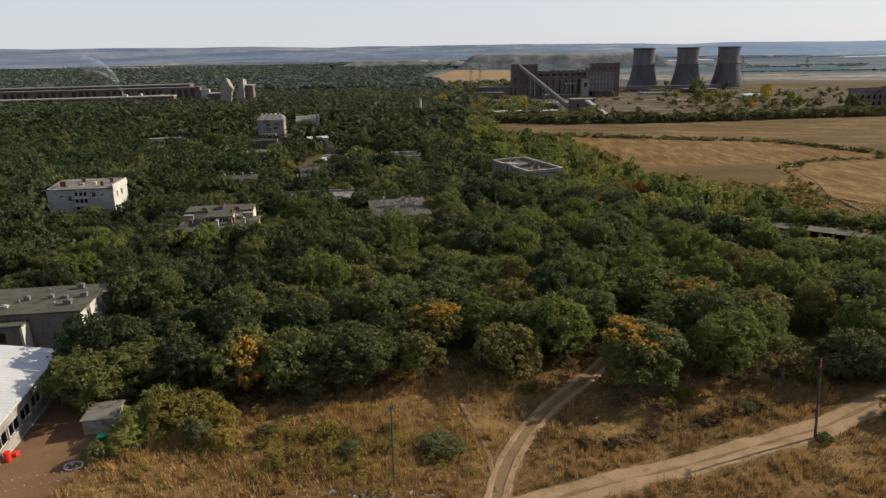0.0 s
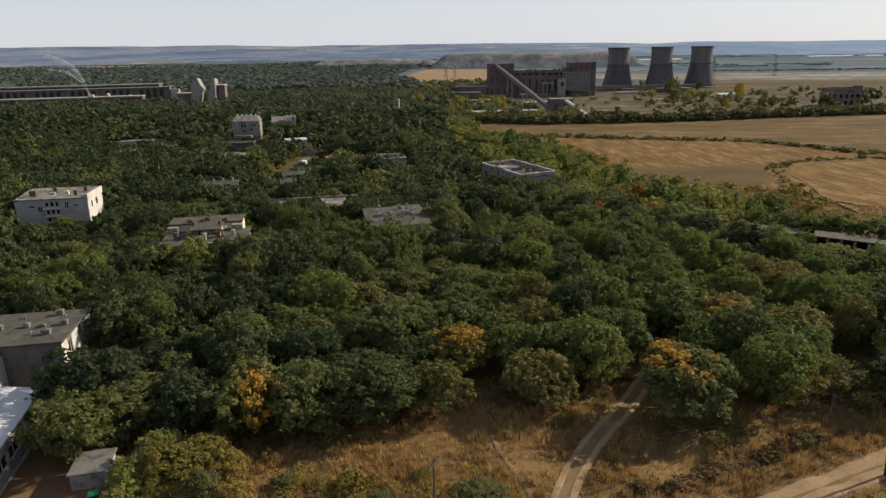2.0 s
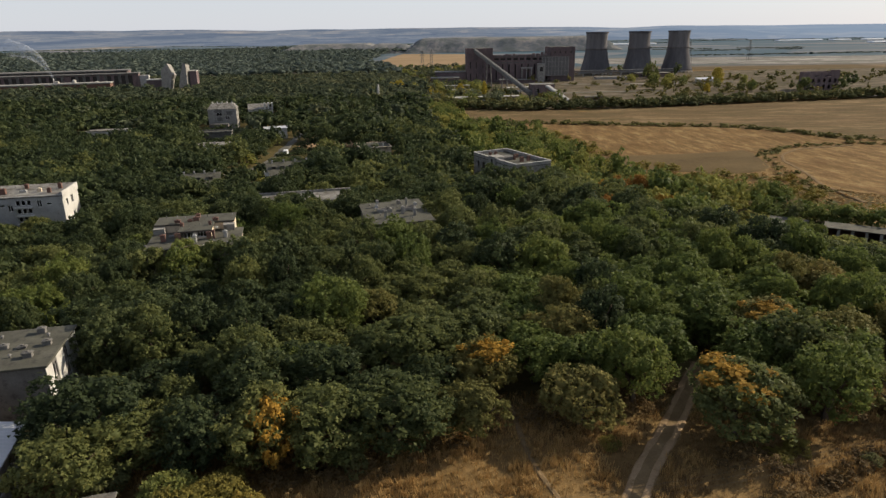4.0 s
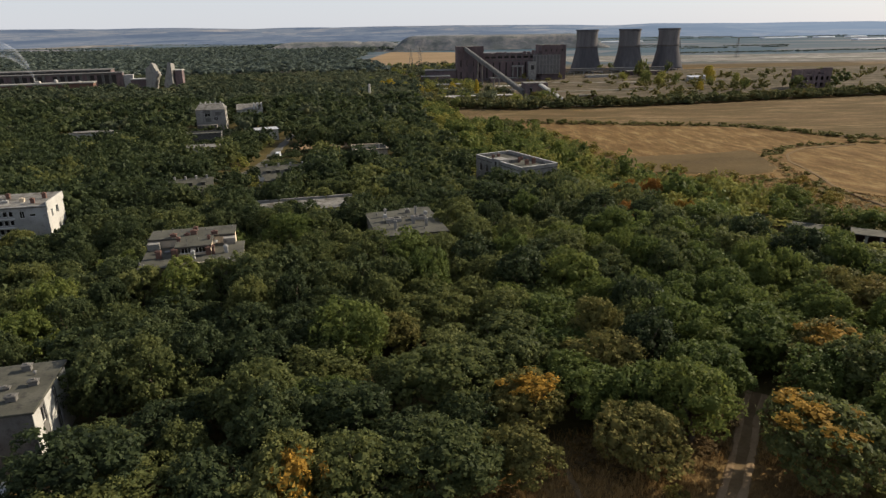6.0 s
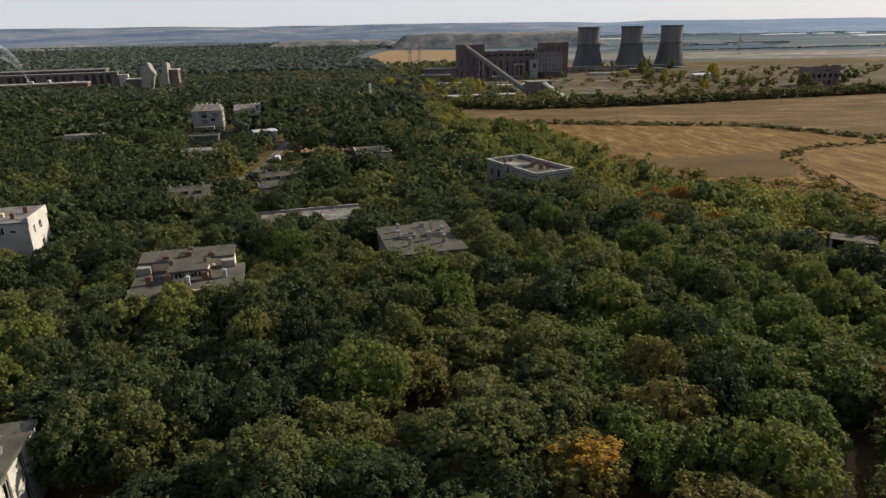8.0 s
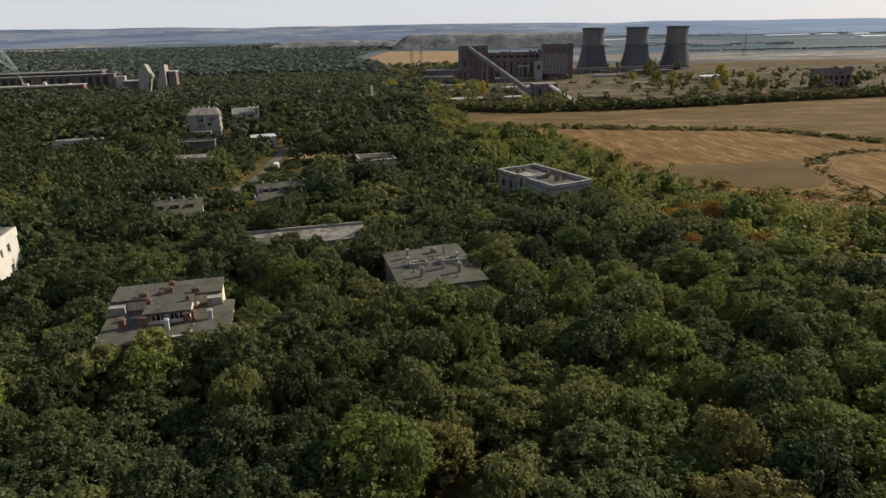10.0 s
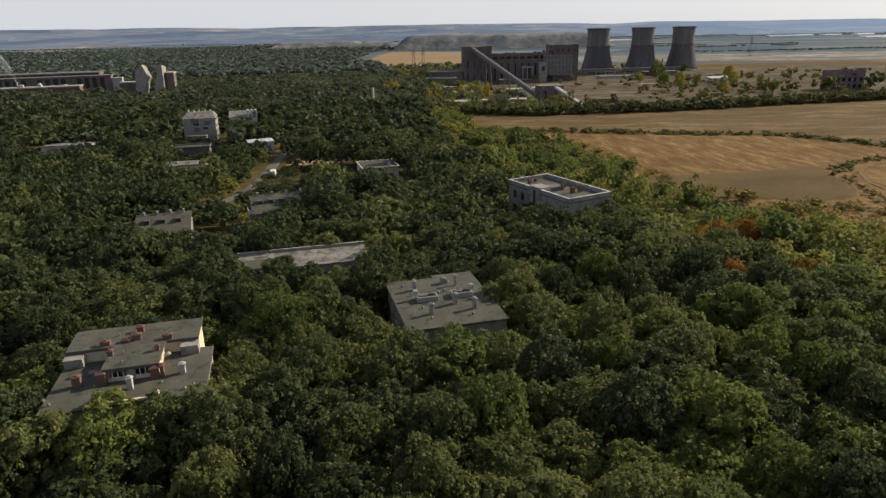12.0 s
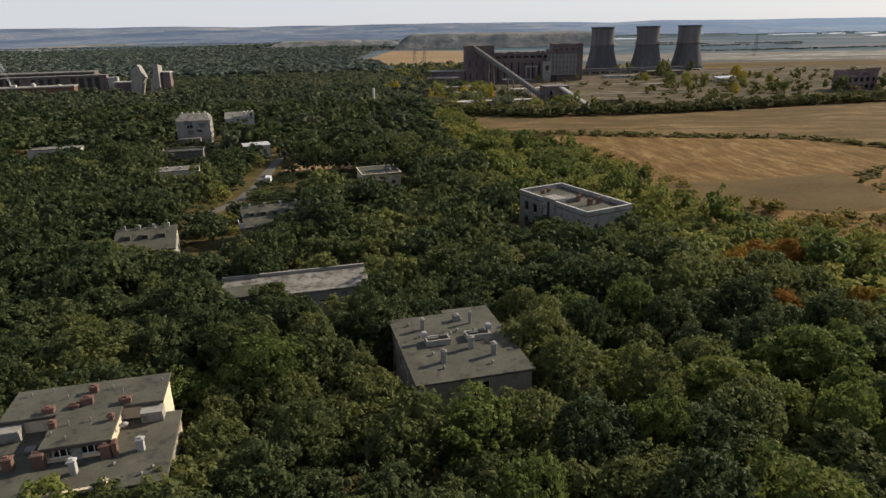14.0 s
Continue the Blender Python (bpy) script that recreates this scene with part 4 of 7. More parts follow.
def hall():
    """Low hall with a white sheet roof that falls to the east."""
    rot = 15.0
    top = thing("hall", -34.6, 38.6, 3.0, rot, "low grey hall with a ribbed white sheet roof", "building")
    y0, y1, x0, h = -18.0, 13.6, -11.0, 4.0
    wins = [(-14.6 + 2.42 * k, 1.35, 2.2, 1.25) for k in range(13)]
    bm = wall_mesh(11.0, y1 - y0, h, {"E": wins})
    wl_ = part("wall", bm, M_WALL, top)
    wl_.matrix_basis = pose(x0 / 2, (y0 + y1) / 2, 0)
    for a, z, ww, hh in wins:
        put_window(wl_, 11.0, y1 - y0, "E", a, z, ww, hh, 2, True, M_SHEET)
    verts, faces = [], []
    n = int((y1 - y0 + 0.8) / 0.25)
    for k in range(n + 1):
        y = y0 - 0.4 + k * 0.25
        b = 0.05 if k % 2 else 0.0
        verts += [(0.45, y, h + b), (x0, y, h + 2.2 + b), (0.45, y, h - 0.12), (x0, y, h + 2.08)]
    for k in range(n):
        a, b = 4 * k, 4 * k + 4
        faces += [(a, b, b + 1, a + 1), (a + 2, a + 3, b + 3, b + 2), (a, a + 2, b + 2, b)]
    e = 4 * n
    faces += [(0, 1, 3, 2), (e, e + 2, e + 3, e + 1)]
    ob = new("roof", mesh_of("roof", verts, faces, M_SHEET))
    ob.parent = top
    bm = bmesh.new()
    v = [bm.verts.new(p) for p in ((0, y1 - 0.01, h), (x0, y1 - 0.01, h), (x0, y1 - 0.01, h + 2.1), (0, y1 - 0.3, h), (x0, y1 - 0.3, h), (x0, y1 - 0.3, h + 2.1))]
    for q in ((0, 1, 2), (5, 4, 3), (0, 3, 4, 1), (1, 4, 5, 2), (2, 5, 3, 0)):
        bm.faces.new([v[i] for i in q])
    part("gable", bm, M_WALL, top)
    part("plinth", boxes((0.002, 0.12, y0, y1, 0, 0.5)), M_CONC, top)


def white_house():
    cx, cy, rot, w, d, zg, zr = -78.7, 123.2, 10.5, 13.0, 8.0, 0.2, 10.1
    wins = [("S", a, z, 0.7, 0.95, 1, False) for z in (5.0, 6.5, 8.0) for a in (-0.9, 0.0, 0.9)] + [("S", 2.6, 7.6, 0.8, 1.3, 2, True), ("S", -3.6, 7.9, 1.0, 0.45, 1, True), ("S", 4.2, 7.9, 1.0, 0.45, 1, True), ("S", -2.2, 7.0, 0.8, 1.2, 2, True),
            ("E", -1.9, 7.3, 0.7, 1.2, 1, True), ("E", 0.6, 7.3, 1.1, 1.3, 2, True), ("E", 0.6, 4.2, 1.1, 1.3, 2, True)]
    st = [(-82.2, 120.8, 1.3, 0.7, 1.0, M_BRICK), (-80.0, 124.5, 0.7, 0.6, 1.0, M_BRICK), (-76.6, 122.6, 0.8, 0.5, 0.6, M_CREAM), (-74.4, 121.8, 0.7, 0.5, 0.8, M_BRICK), (-73.9, 124.6, 0.7, 0.6, 1.1, M_BRICK), (-79.2, 122.0, 1.2, 0.4, 0.35, M_CONC)]
    top = house("white three storey house with a sunlit gable", cx, cy, rot, w, d, zg, zr, M_CONC, M_ROOF2, wins, 0.15, 0, st, [(-82.4, 125.0)], fall=0.6)
    # gable and its parapet whiter than the shaded walls: sunlight in the colour
    e = (w / 2 + 0.002, w / 2 + 0.04)
    cols = [(*e, -4.0, -2.26, 0, 8.89), (*e, -1.54, 0.04, 0, 8.89), (*e, 1.16, 4.0, 0, 8.89), (*e, -2.25, -1.55, 0, 7.29), (*e, -2.25, -1.55, 8.51, 8.89),
            (*e, 0.05, 1.15, 0, 4.19), (*e, 0.05, 1.15, 5.51, 7.29), (*e, 0.05, 1.15, 8.61, 8.89)]
    part("gable_facing", boxes(*cols), M_WHITE, top, "gable whitened for sunlight")
    for z in (4.6, 6.1, 7.6):
        part("balcony", boxes((-1.5, 1.5, -d / 2 - 0.5, -d / 2 - 0.002, z, z + 0.2)), M_WHITE, top)
    part("gable_parapet", boxes((w / 2 + 0.0, w / 2 + 0.2, -d / 2 - 0.1, d / 2 + 0.1, 8.9, 10.25)), M_WHITE, top)


def long_low_house():
    cx, cy, rot, w, d, zg, zr = -33.0, 143.9, 12.5, 20.0, 6.2, -2.6, 2.9
    wins = [("S", a, 3.3, 1.0, 0.4, 1, False) for a in (-8.0, -6.4, -4.8, 3.4, 4.8)] + [("S", a, 0.6, 1.0, 1.2, 2, True) for a in (-7, -3, 3, 7)]
    top = house("long low service building with a patched pale roof", cx, cy, rot, w, d, zg, zr, M_WALL, M_ROOF2, wins, 0.2, 0, [], fall=0.5)
    h = zr - zg
    part("grey_roof", boxes((-w / 2 - 0.25, -2.6, -d / 2 - 0.25, d / 2 - 0.1, h - 0.02, h + 0.07)), M_ROOF, top, "grey felt half of the roof")
    part("rear_parapet", boxes((-w / 2 - 0.2, w / 2 + 0.2, d / 2 - 0.08, d / 2 + 0.3, h - 0.3, h + 0.7)), M_WALL, top)


def mansard_house(cx, cy, rot, w, d, zg, zr, label, dormers, balconies):
    top = thing("house", cx, cy, zg, rot, label, "house")
    h = zr - zg
    wins = rows_of("S", -w / 2 + 1.8, 2.8, int((w - 2) / 2.8), (0.9, 3.6), 1.2, 1.4)
    east = rows_of("E", -d / 4, d / 2, 2, (0.9, 3.6), 1.1, 1.4)
    holes = {"S": [r[1:5] for r in wins], "E": [r[1:5] for r in east], "W": [r[1:5] for r in rows_of("W", -d / 4, d / 2, 2, (0.9, 3.6), 1.1, 1.4)]}
    hw = h - 2.2
    holes = {k: [q for q in v if q[1] + q[3] < hw - 0.1] for k, v in holes.items()}
    part("wall", wall_mesh(w, d, hw, holes), M_WALL, top)
    for s, a, z, ww, hh, panes, gz in wins + east:
        if z + hh < hw - 0.1:
            put_window(top, w, d, s, a, z, ww, hh, panes, gz)
    # sloping front roof, low rear fall
    bm = bmesh.new()
    prof = [(-d / 2 - 0.3, hw), (d / 2 - 1.5, h), (d / 2 + 0.3, h - 0.8), (d / 2 + 0.3, h - 1.05), (d / 2 - 1.5, h - 0.25), (-d / 2 - 0.3, hw - 0.25)]
    rings = [[bm.verts.new((x, y, z)) for y, z in prof] for x in (-w / 2 - 0.3, w / 2 + 0.3)]
    for k in range(6):
        bm.faces.new((rings[0][k], rings[1][k], rings[1][(k + 1) % 6], rings[0][(k + 1) % 6]))
    bm.faces.new(rings[0][::-1])
    bm.faces.new(rings[1])
    roof = part("roof", bm, M_ROOF, top)
    for x in (-w / 2 + 0.15, w / 2 - 0.15):
        bm = bmesh.new()
        g = [(-d / 2, hw), (d / 2, hw), (d / 2, h - 1.1), (d / 2 - 1.5, h - 0.3), (-d / 2, hw - 0.02)]
        a, b = [bm.verts.new((x - 0.14, *p)) for p in g[:4]], [bm.verts.new((x + 0.14, *p)) for p in g[:4]]
        bm.faces.new(a), bm.faces.new(b[::-1])
        for k in range(4):
            bm.faces.new((a[k], a[(k + 1) % 4], b[(k + 1) % 4], b[k]))
        part("gable", bm, M_CREAM, top)
    for k in range(dormers):
        x = -w / 2 + w * (k + 0.7) / (dormers + 0.4)
        y = -d / 2 + d * 0.40
        z = hw + (h - hw) * 0.46
        dm = part("dormer", boxes((x - 0.5, x + 0.5, y - 0.1, y + 1.3, z - 0.3, z + 0.75), (x - 0.58, x + 0.58, y - 0.2, y + 1.6, z + 0.75, z + 0.85)), M_ROOF, roof)
        # solid dark box in place of a shaded dormer opening
        part("opening", boxes((x - 0.36, x + 0.36, y - 0.13, y - 0.09, z - 0.05, z + 0.65)), M_VOID, dm)
    for k in range(4):
        chimney(roof, -w / 2 + w * (k + 0.5) / 4, d / 2 - 1.9, h - 0.2, 0.5, 0.4, 0.9, M_CONC)
    if balconies:
        for z in (2.6, 5.0):
            part("balcony", boxes((-w / 2 - 1.2, -w / 2 - 0.01, -d / 2, -d / 2 + 3.2, z, z + 0.15), (-w / 2 - 1.2, -w / 2 - 1.1, -d / 2, -d / 2 + 3.2, z + 0.15, z + 1.0), (-w / 2 - 1.1, -w / 2 - 0.01, -d / 2, -d / 2 + 0.1, z + 0.15, z + 1.0)), M_WHITE, top, "white balcony")


def slab_block():
    cx, cy, rot, w, d, zg, zr = -115.0, 350.0, 10.0, 14.0, 9.5, -10.2, 0.2
    wins = [("S", -1.5, 7.0, 2.6, 1.6, 2, False), ("S", 2.4, 5.2, 2.2, 1.5, 2, False)] + rows_of("E", -3.0, 2.0, 4, (1.0, 3.6, 6.2, 8.8), 1.0, 1.4)
    top = house("derelict pale five storey block with roof stacks", cx, cy, rot, w, d, zg, zr, M_WALL, M_ROOF2, wins, 0.1, 0, [])
    h = zr - zg
    bm = bmesh.new()
    r0 = [bm.verts.new(p) for p in ((-w / 2 - 0.2, -d / 2 - 0.2, h), (w / 2 + 0.2, -d / 2 - 0.2, h), (w / 2 + 0.2, d / 2 + 0.2, h), (-w / 2 - 0.2, d / 2 + 0.2, h))]
    r1 = [bm.verts.new(p) for p in ((-w / 2 + 1.4, 0.5, h + 2.3), (w / 2 - 1.4, 0.5, h + 2.3), (w / 2 - 1.4, d / 2 - 1.0, h + 2.3), (-w / 2 + 1.4, d / 2 - 1.0, h + 2.3))]
    bm.faces.new(r1), bm.faces.new(r0[::-1])
    for k in range(4):
        bm.faces.new((r0[k], r0[(k + 1) % 4], r1[(k + 1) % 4], r1[k]))
    cap = part("hipped_roof", bm, M_ROOF2, top, "pale hipped roof with worn sheeting")
    for k in range(5):
        chimney(cap, -w / 2 + 2.0 + 2.4 * k, 1.4, h + 2.1, 0.7, 0.9, 1.2, M_WHITE, False)
    for k, (a, z) in enumerate(((-2.6, 4.4), (2.2, 7.4), (-3.6, 8.6))):
        part("damp_patch", boxes((a, a + 2.6 + 0.4 * k, -d / 2 - 0.03, -d / 2 - 0.004, z, z + 1.9)), M_GREY, top, "dark grey patch on the front wall")
    part("verandah", boxes((-w / 2 + 1, w / 2 - 4, -d / 2 - 5.0, -d / 2 - 0.01, 0, 3.4)), M_GREY, top)


terrace_house()
vent_house()
parapet_house()
school()
hall()
white_house()
long_low_house()
mansard_house(-46.5, 192.6, 19.0, 13.2, 10.0, -6.2, 1.0, "grey roofed house with dormers and white balconies", 5, True)
mansard_house(-67.6, 176.8, 15.0, 10.4, 9.5, -4.8, 1.2, "grey roofed house with dark dormers and cream gable", 3, False)
slab_block()
house("small flat roofed house on a sandy lot", -28.5, 255, 14, 11.5, 11.5, -9.0, -4.6, M_CREAM, M_ROOF, rows_of("S", -3.5, 3.5, 3, (1.0,), 1.4, 1.4, 2, False), 0.3, 0.3, [(-24.6, 251.5, 0.6, 0.6, 1.4, M_CONC)])
house("white roofed low house beside the street", -79, 310, 20, 9.5, 7.5, -9.6, -4.6, M_WHITE, M_SHEET, rows_of("S", -3, 3, 3, (1.0,), 1.2, 1.3), 0.4, 0, [])
house("long low building with a pale roof", -160, 319, 12, 19, 6, -10, -5.6, M_WHITE, M_ROOF2, rows_of("S", -7, 3.5, 5, (1.2,), 1.4, 1.4), 0.3, 0, [])
house("low house with small dark roof dormers", -94, 267, 14, 13, 7, -9.6, -4.8, M_WHITE, M_ROOF2, rows_of("S", -4, 4, 3, (1.0,), 1.2, 1.3), 0.3, 0, [(-97, 266, 0.8, 0.8, 0.7, M_CONC), (-93, 267, 0.8, 0.8, 0.7, M_CONC)])
house("ruined brick house with a dark roof", -103, 299, 12, 14, 7, -10, -4.6, M_GREY, M_ROOF, rows_of("S", -4, 4, 3, (1.0,), 1.2, 1.3, 2, False), 0.3, 0.5, [])


def saw_shed():
    top = thing("shed", -108, 397, -10.5, 14, "pale shed with white ventilation fins", "shed")
    part("wall", wall_mesh(14, 9, 5.2, {}), M_WHITE, top)
    bm = bmesh.new()
    prof = [(-4.8, 5.2), (4.8, 7.6), (4.8, 7.3), (-4.8, 4.9)]
    r = [[bm.verts.new((x, y, z)) for y, z in prof] for x in (-7.3, 7.3)]
    for k in range(4):
        bm.faces.new((r[0][k], r[1][k], r[1][(k + 1) % 4], r[0][(k + 1) % 4]))
    bm.faces.new(r[0][::-1]), bm.faces.new(r[1])
    part("roof", bm, M_ROOF2, top)
    part("rear_wall", boxes((-7, 7, 4.2, 4.5, 5.2, 7.2)), M_WHITE, top)
    for x in (2.0, 4.0, 6.2):
        part("fin", boxes((x, x + 0.9, -4.7, -1, 5.0, 8.6)), M_WHITE, top)


def garage_row(cx, cy, rot, n, label):
    """An open-fronted row of garages with pale pillars."""
    top = thing("garage_row", cx, cy, height(cx, cy) - 0.2, rot, label, "garage")
    w = n * 2.25
    part("roof", boxes((-w / 2 - 0.3, w / 2 + 0.3, -2.2, 2.4, 2.25, 2.42), bevel=0.03), M_ROOF, top)
    part("rear_wall", boxes((-w / 2, w / 2, 2.0, 2.2, 0, 2.25)), M_BRICK, top)
    for k in range(n + 1):
        x = -w / 2 + 2.25 * k
        part("pillar", boxes((x - 0.24, x + 0.24, -2.1, -1.75, 0, 2.25)), M_WALL, top)
        part("partition", boxes((x - 0.1, x + 0.1, -1.74, 1.99, 0, 2.25)), M_BRICK, top)


saw_shed()
garage_row(65.1, 129.5, -34, 3, "dark open garages with white pillars in the trees")
garage_row(75.6, 120.9, -32, 6, "longer row of open garages with a tarred roof")

# ---------- trees ----------
def unit(v):
    return v / np.maximum(np.linalg.norm(v, axis=1, keepdims=True), 1e-9)


ICO = None


def ico():
    global ICO
    if ICO is None:
        bm = bmesh.new()
        bmesh.ops.create_icosphere(bm, subdivisions=1, radius=1)
        ICO = (np.array([v.co[:] for v in bm.verts]), np.array([[v.index for v in f.verts] for f in bm.faces]))
        bm.free()
    return ICO


def crown_arrays(seed, n, leaf, lobes=16, wide=1.0, tall=1.0, low=-0.6, core=0.56):
    """A crown of radius about 1 round the origin: boughs spread over a dome, tufts spread over the boughs, leaves round the tufts.
    Gives leaf triangles as corners (3n x 3), and the verts and faces of the shaded cores of the boughs."""
    g = np.random.default_rng(seed)
    count = max(3, lobes // 2)
    d = []
    while len(d) < count:                       # evenly spread, by taking the loneliest of some tries
        t = unit(g.normal(size=(14, 3)))
        t = t[t[:, 2] > low]
        if len(t):
            d.append(t[np.argmax([min([np.linalg.norm(v - q) for q in d], default=9) + g.uniform(0, 0.15) for v in t])])
    d = np.array(d)
    turn = np.arctan2(d[:, 1], d[:, 0])
    stretch = 1 + 0.12 * np.cos(2 * turn + g.uniform(0, 6)) + 0.10 * np.cos(3 * turn + g.uniform(0, 6))
    r = np.clip(1.45 / math.sqrt(count), 0.2, 0.5) * g.uniform(0.7, 1.25, count)
    c = d * ((1.02 - r) * g.uniform(0.78, 1.06, count) * stretch)[:, None] * (wide, wide, tall)
    c, r, d = np.vstack([c, [[0, 0, 0.0]]]), np.r_[r, 0.52], np.vstack([d, [[0, 0, 1]]])
    tufts = int(min(lobes * 7, max(n // 11, 6)))
    at, size, way = [], [], []
    while sum(map(len, at)) < tufts:
        k = g.choice(len(r), tufts, p=r ** 2 / (r ** 2).sum())
        v = unit(g.normal(size=(tufts, 3)) + 0.7 * d[k] + (0, 0, 0.3))
        p = c[k] + v * (r[k] * g.choice([0.92, 1.0, 1.22], tufts, p=[0.45, 0.4, 0.15]))[:, None]
        ok = (np.linalg.norm(p[:, None] - c[None], axis=2) > 0.86 * r[None]).all(1) & (p[:, 2] > -0.85 * tall)
        at.append(p[ok]), size.append((r[k] * g.uniform(0.15, 0.50, tufts))[ok]), way.append(v[ok])
    at, size, way = np.vstack(at)[:tufts], np.concatenate(size)[:tufts], np.vstack(way)[:tufts]
    k = g.choice(tufts, n, p=size ** 2 / (size ** 2).sum())
    v = unit(g.normal(size=(n, 3)) + 0.75 * way[k] + (0, 0, 0.25))
    p = at[k] + v * (size[k] * np.where(g.uniform(size=n) < 0.12, g.uniform(1.1, 1.7, n), g.uniform(0.65, 1.12, n)))[:, None]
    nrm = unit(v + g.normal(size=v.shape) * 0.5 + (0, 0, 0.2))
    t = unit(np.cross(nrm, g.normal(size=v.shape)))
    b = np.cross(nrm, t)
    s = leaf * g.choice([0.62, 0.9, 1.4], (n, 1), p=[0.4, 0.35, 0.25]) * g.uniform(0.85, 1.15, (n, 1))
    tris = np.stack([p - t * s * 0.9 - b * s * 0.55, p + t * s * 0.9 - b * s * 0.55, p + b * s * 1.1 - nrm * s * 0.35], 1).reshape(-1, 3)
    iv, if_ = ico()
    big = np.argsort(-r)[:max(1, count // 2)]
    cv = np.vstack([c[q] + iv * r[q] * core * g.uniform(0.88, 1.06, (len(iv), 1)) for q in big])
    cf = np.vstack([if_ + q * len(iv) for q in range(len(big))])
    return tris, cv, cf


def raw_mesh(name, verts, quads, tris, mat, tint=None):
    """A mesh from arrays of corners, quads and triangles."""
    me = bpy.data.meshes.new(name)
    nq, nt = len(quads), len(tris)
    me.vertices.add(len(verts))
    me.vertices.foreach_set("co", np.ascontiguousarray(verts, np.float32).ravel())
    me.loops.add(nq * 4 + nt * 3)
    me.loops.foreach_set("vertex_index", np.r_[np.asarray(quads, np.int32).ravel(), np.asarray(tris, np.int32).ravel()].astype(np.int32))
    me.polygons.add(nq + nt)
    me.polygons.foreach_set("loop_start", np.r_[np.arange(nq) * 4, nq * 4 + np.arange(nt) * 3].astype(np.int32))
    me.update(calc_edges=True)
    if tint is not None:
        me.attributes.new("tint", "FLOAT", "POINT").data.foreach_set("value", np.asarray(tint, np.float32))
    me.materials.append(mat)
    return me


def crown_mesh(name, seed, n, leaf, mat, **kw):
    q, cv, cf = crown_arrays(seed, n, leaf, **kw)
    return raw_mesh(name, np.vstack([q, cv]), np.zeros((0, 4), np.int32), np.vstack([np.arange(len(q)).reshape(-1, 3), cf + len(q)]), mat)


def trunk_mesh(seed, lean=0.15):
    """A tapered trunk with forking limbs, for a crown of radius 1 whose middle is 1.25 above the foot."""
    g = np.random.default_rng(seed)
    bm = bmesh.new()
    top = (g.uniform(-lean, lean), g.uniform(-lean, lean), 0.75)
    tube(bm, [(0, 0, -0.12), (0, 0, 0.0), (top[0] * 0.5, top[1] * 0.5, 0.4), top], [0.13, 0.095, 0.075, 0.06], 8)
    for k in range(6):
        a = k * math.tau / 6 + g.uniform(-0.4, 0.4)
        e = (top[0] + 0.55 * math.cos(a), top[1] + 0.55 * math.sin(a), g.uniform(1.15, 1.6))
        m = tuple((p + q) / 2 + g.uniform(-0.06, 0.06) for p, q in zip(top, e))
        tube(bm, [(top[0], top[1], 0.68), m, e], [0.045, 0.03, 0.012], 5)
    me = bpy.data.meshes.new("trunk")
    bmesh.ops.recalc_face_normals(bm, faces=bm.faces)
    bm.to_mesh(me)
    bm.free()
    me.materials.append(M_BARK)
    me.polygons.foreach_set("use_smooth", [True] * len(me.polygons))
    return me


def make_tree(label, crown, trunk, patch=None, aside=False):
    top = thing("oak_tree", 0, 0, -50, 0, label, "tree", "oaks of the wood")
    for nm, me, z in (("trunk", trunk, 0), ("crown", crown, 1.15)):
        ob = new(nm, me)
        ob.parent, ob.location = top, (0, 0, z)
    if patch:
        ob = new("autumn_branch", patch)
        ob.parent, ob.location = top, (-0.12, 0.02, 1.78)
        ob.scale = (0.72, 0.66, 0.34)
        if aside:
            ob.location, ob.scale = (0.46, -0.36, 1.32), (0.62, 0.62, 0.95)
        ob["label"] = "branch with orange autumn leaves"
    return top


LEAF_N, LEAF_S = 7600, 0.039
TRUNKS = [trunk_mesh(s) for s in (1, 2, 3)]
GREENS = [crown_mesh("crown", 10 + k, LEAF_N, LEAF_S, M_LEAF, lobes=(44, 50, 40, 52, 46, 54)[k], tall=(0.85, 0.95, 0.8, 1.0, 0.9, 0.75)[k]) for k in range(6)]
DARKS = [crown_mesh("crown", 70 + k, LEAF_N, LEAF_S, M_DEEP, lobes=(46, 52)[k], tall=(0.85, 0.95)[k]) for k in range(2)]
FRESH = [crown_mesh("crown", 50 + k, LEAF_N, LEAF_S, M_FRESH, lobes=(44, 50)[k], tall=(0.9, 0.8)[k]) for k in range(2)]
TURNED = [crown_mesh("crown", 30 + k, LEAF_N, LEAF_S, M_OLIVE, lobes=54, tall=0.85) for k in range(2)]
AUTUMN = crown_mesh("crown", 40, LEAF_N, LEAF_S, M_AUTUMN, lobes=36, tall=0.9)
RUSSET = crown_mesh("crown", 41, LEAF_N, LEAF_S, M_RED, lobes=36, tall=0.85)
YELLOW = crown_mesh("crown", 42, 2600, 0.06, M_YELLOW, lobes=36, tall=1.0)
LIMY = crown_mesh("crown", 45, 2600, 0.06, M_LIME, lobes=30, tall=1.0)
SPARSE = crown_mesh("crown", 43, 1500, LEAF_S, M_OLIVE, lobes=12, tall=0.6, core=0.3)
PATCH = crown_mesh("autumn_branch", 44, 1800, 0.065, M_AUTUMN, lobes=8, tall=0.9, core=0.5)
CLEAR = []          # circles and boxes with no trees: x, y, rotation, half width, half depth
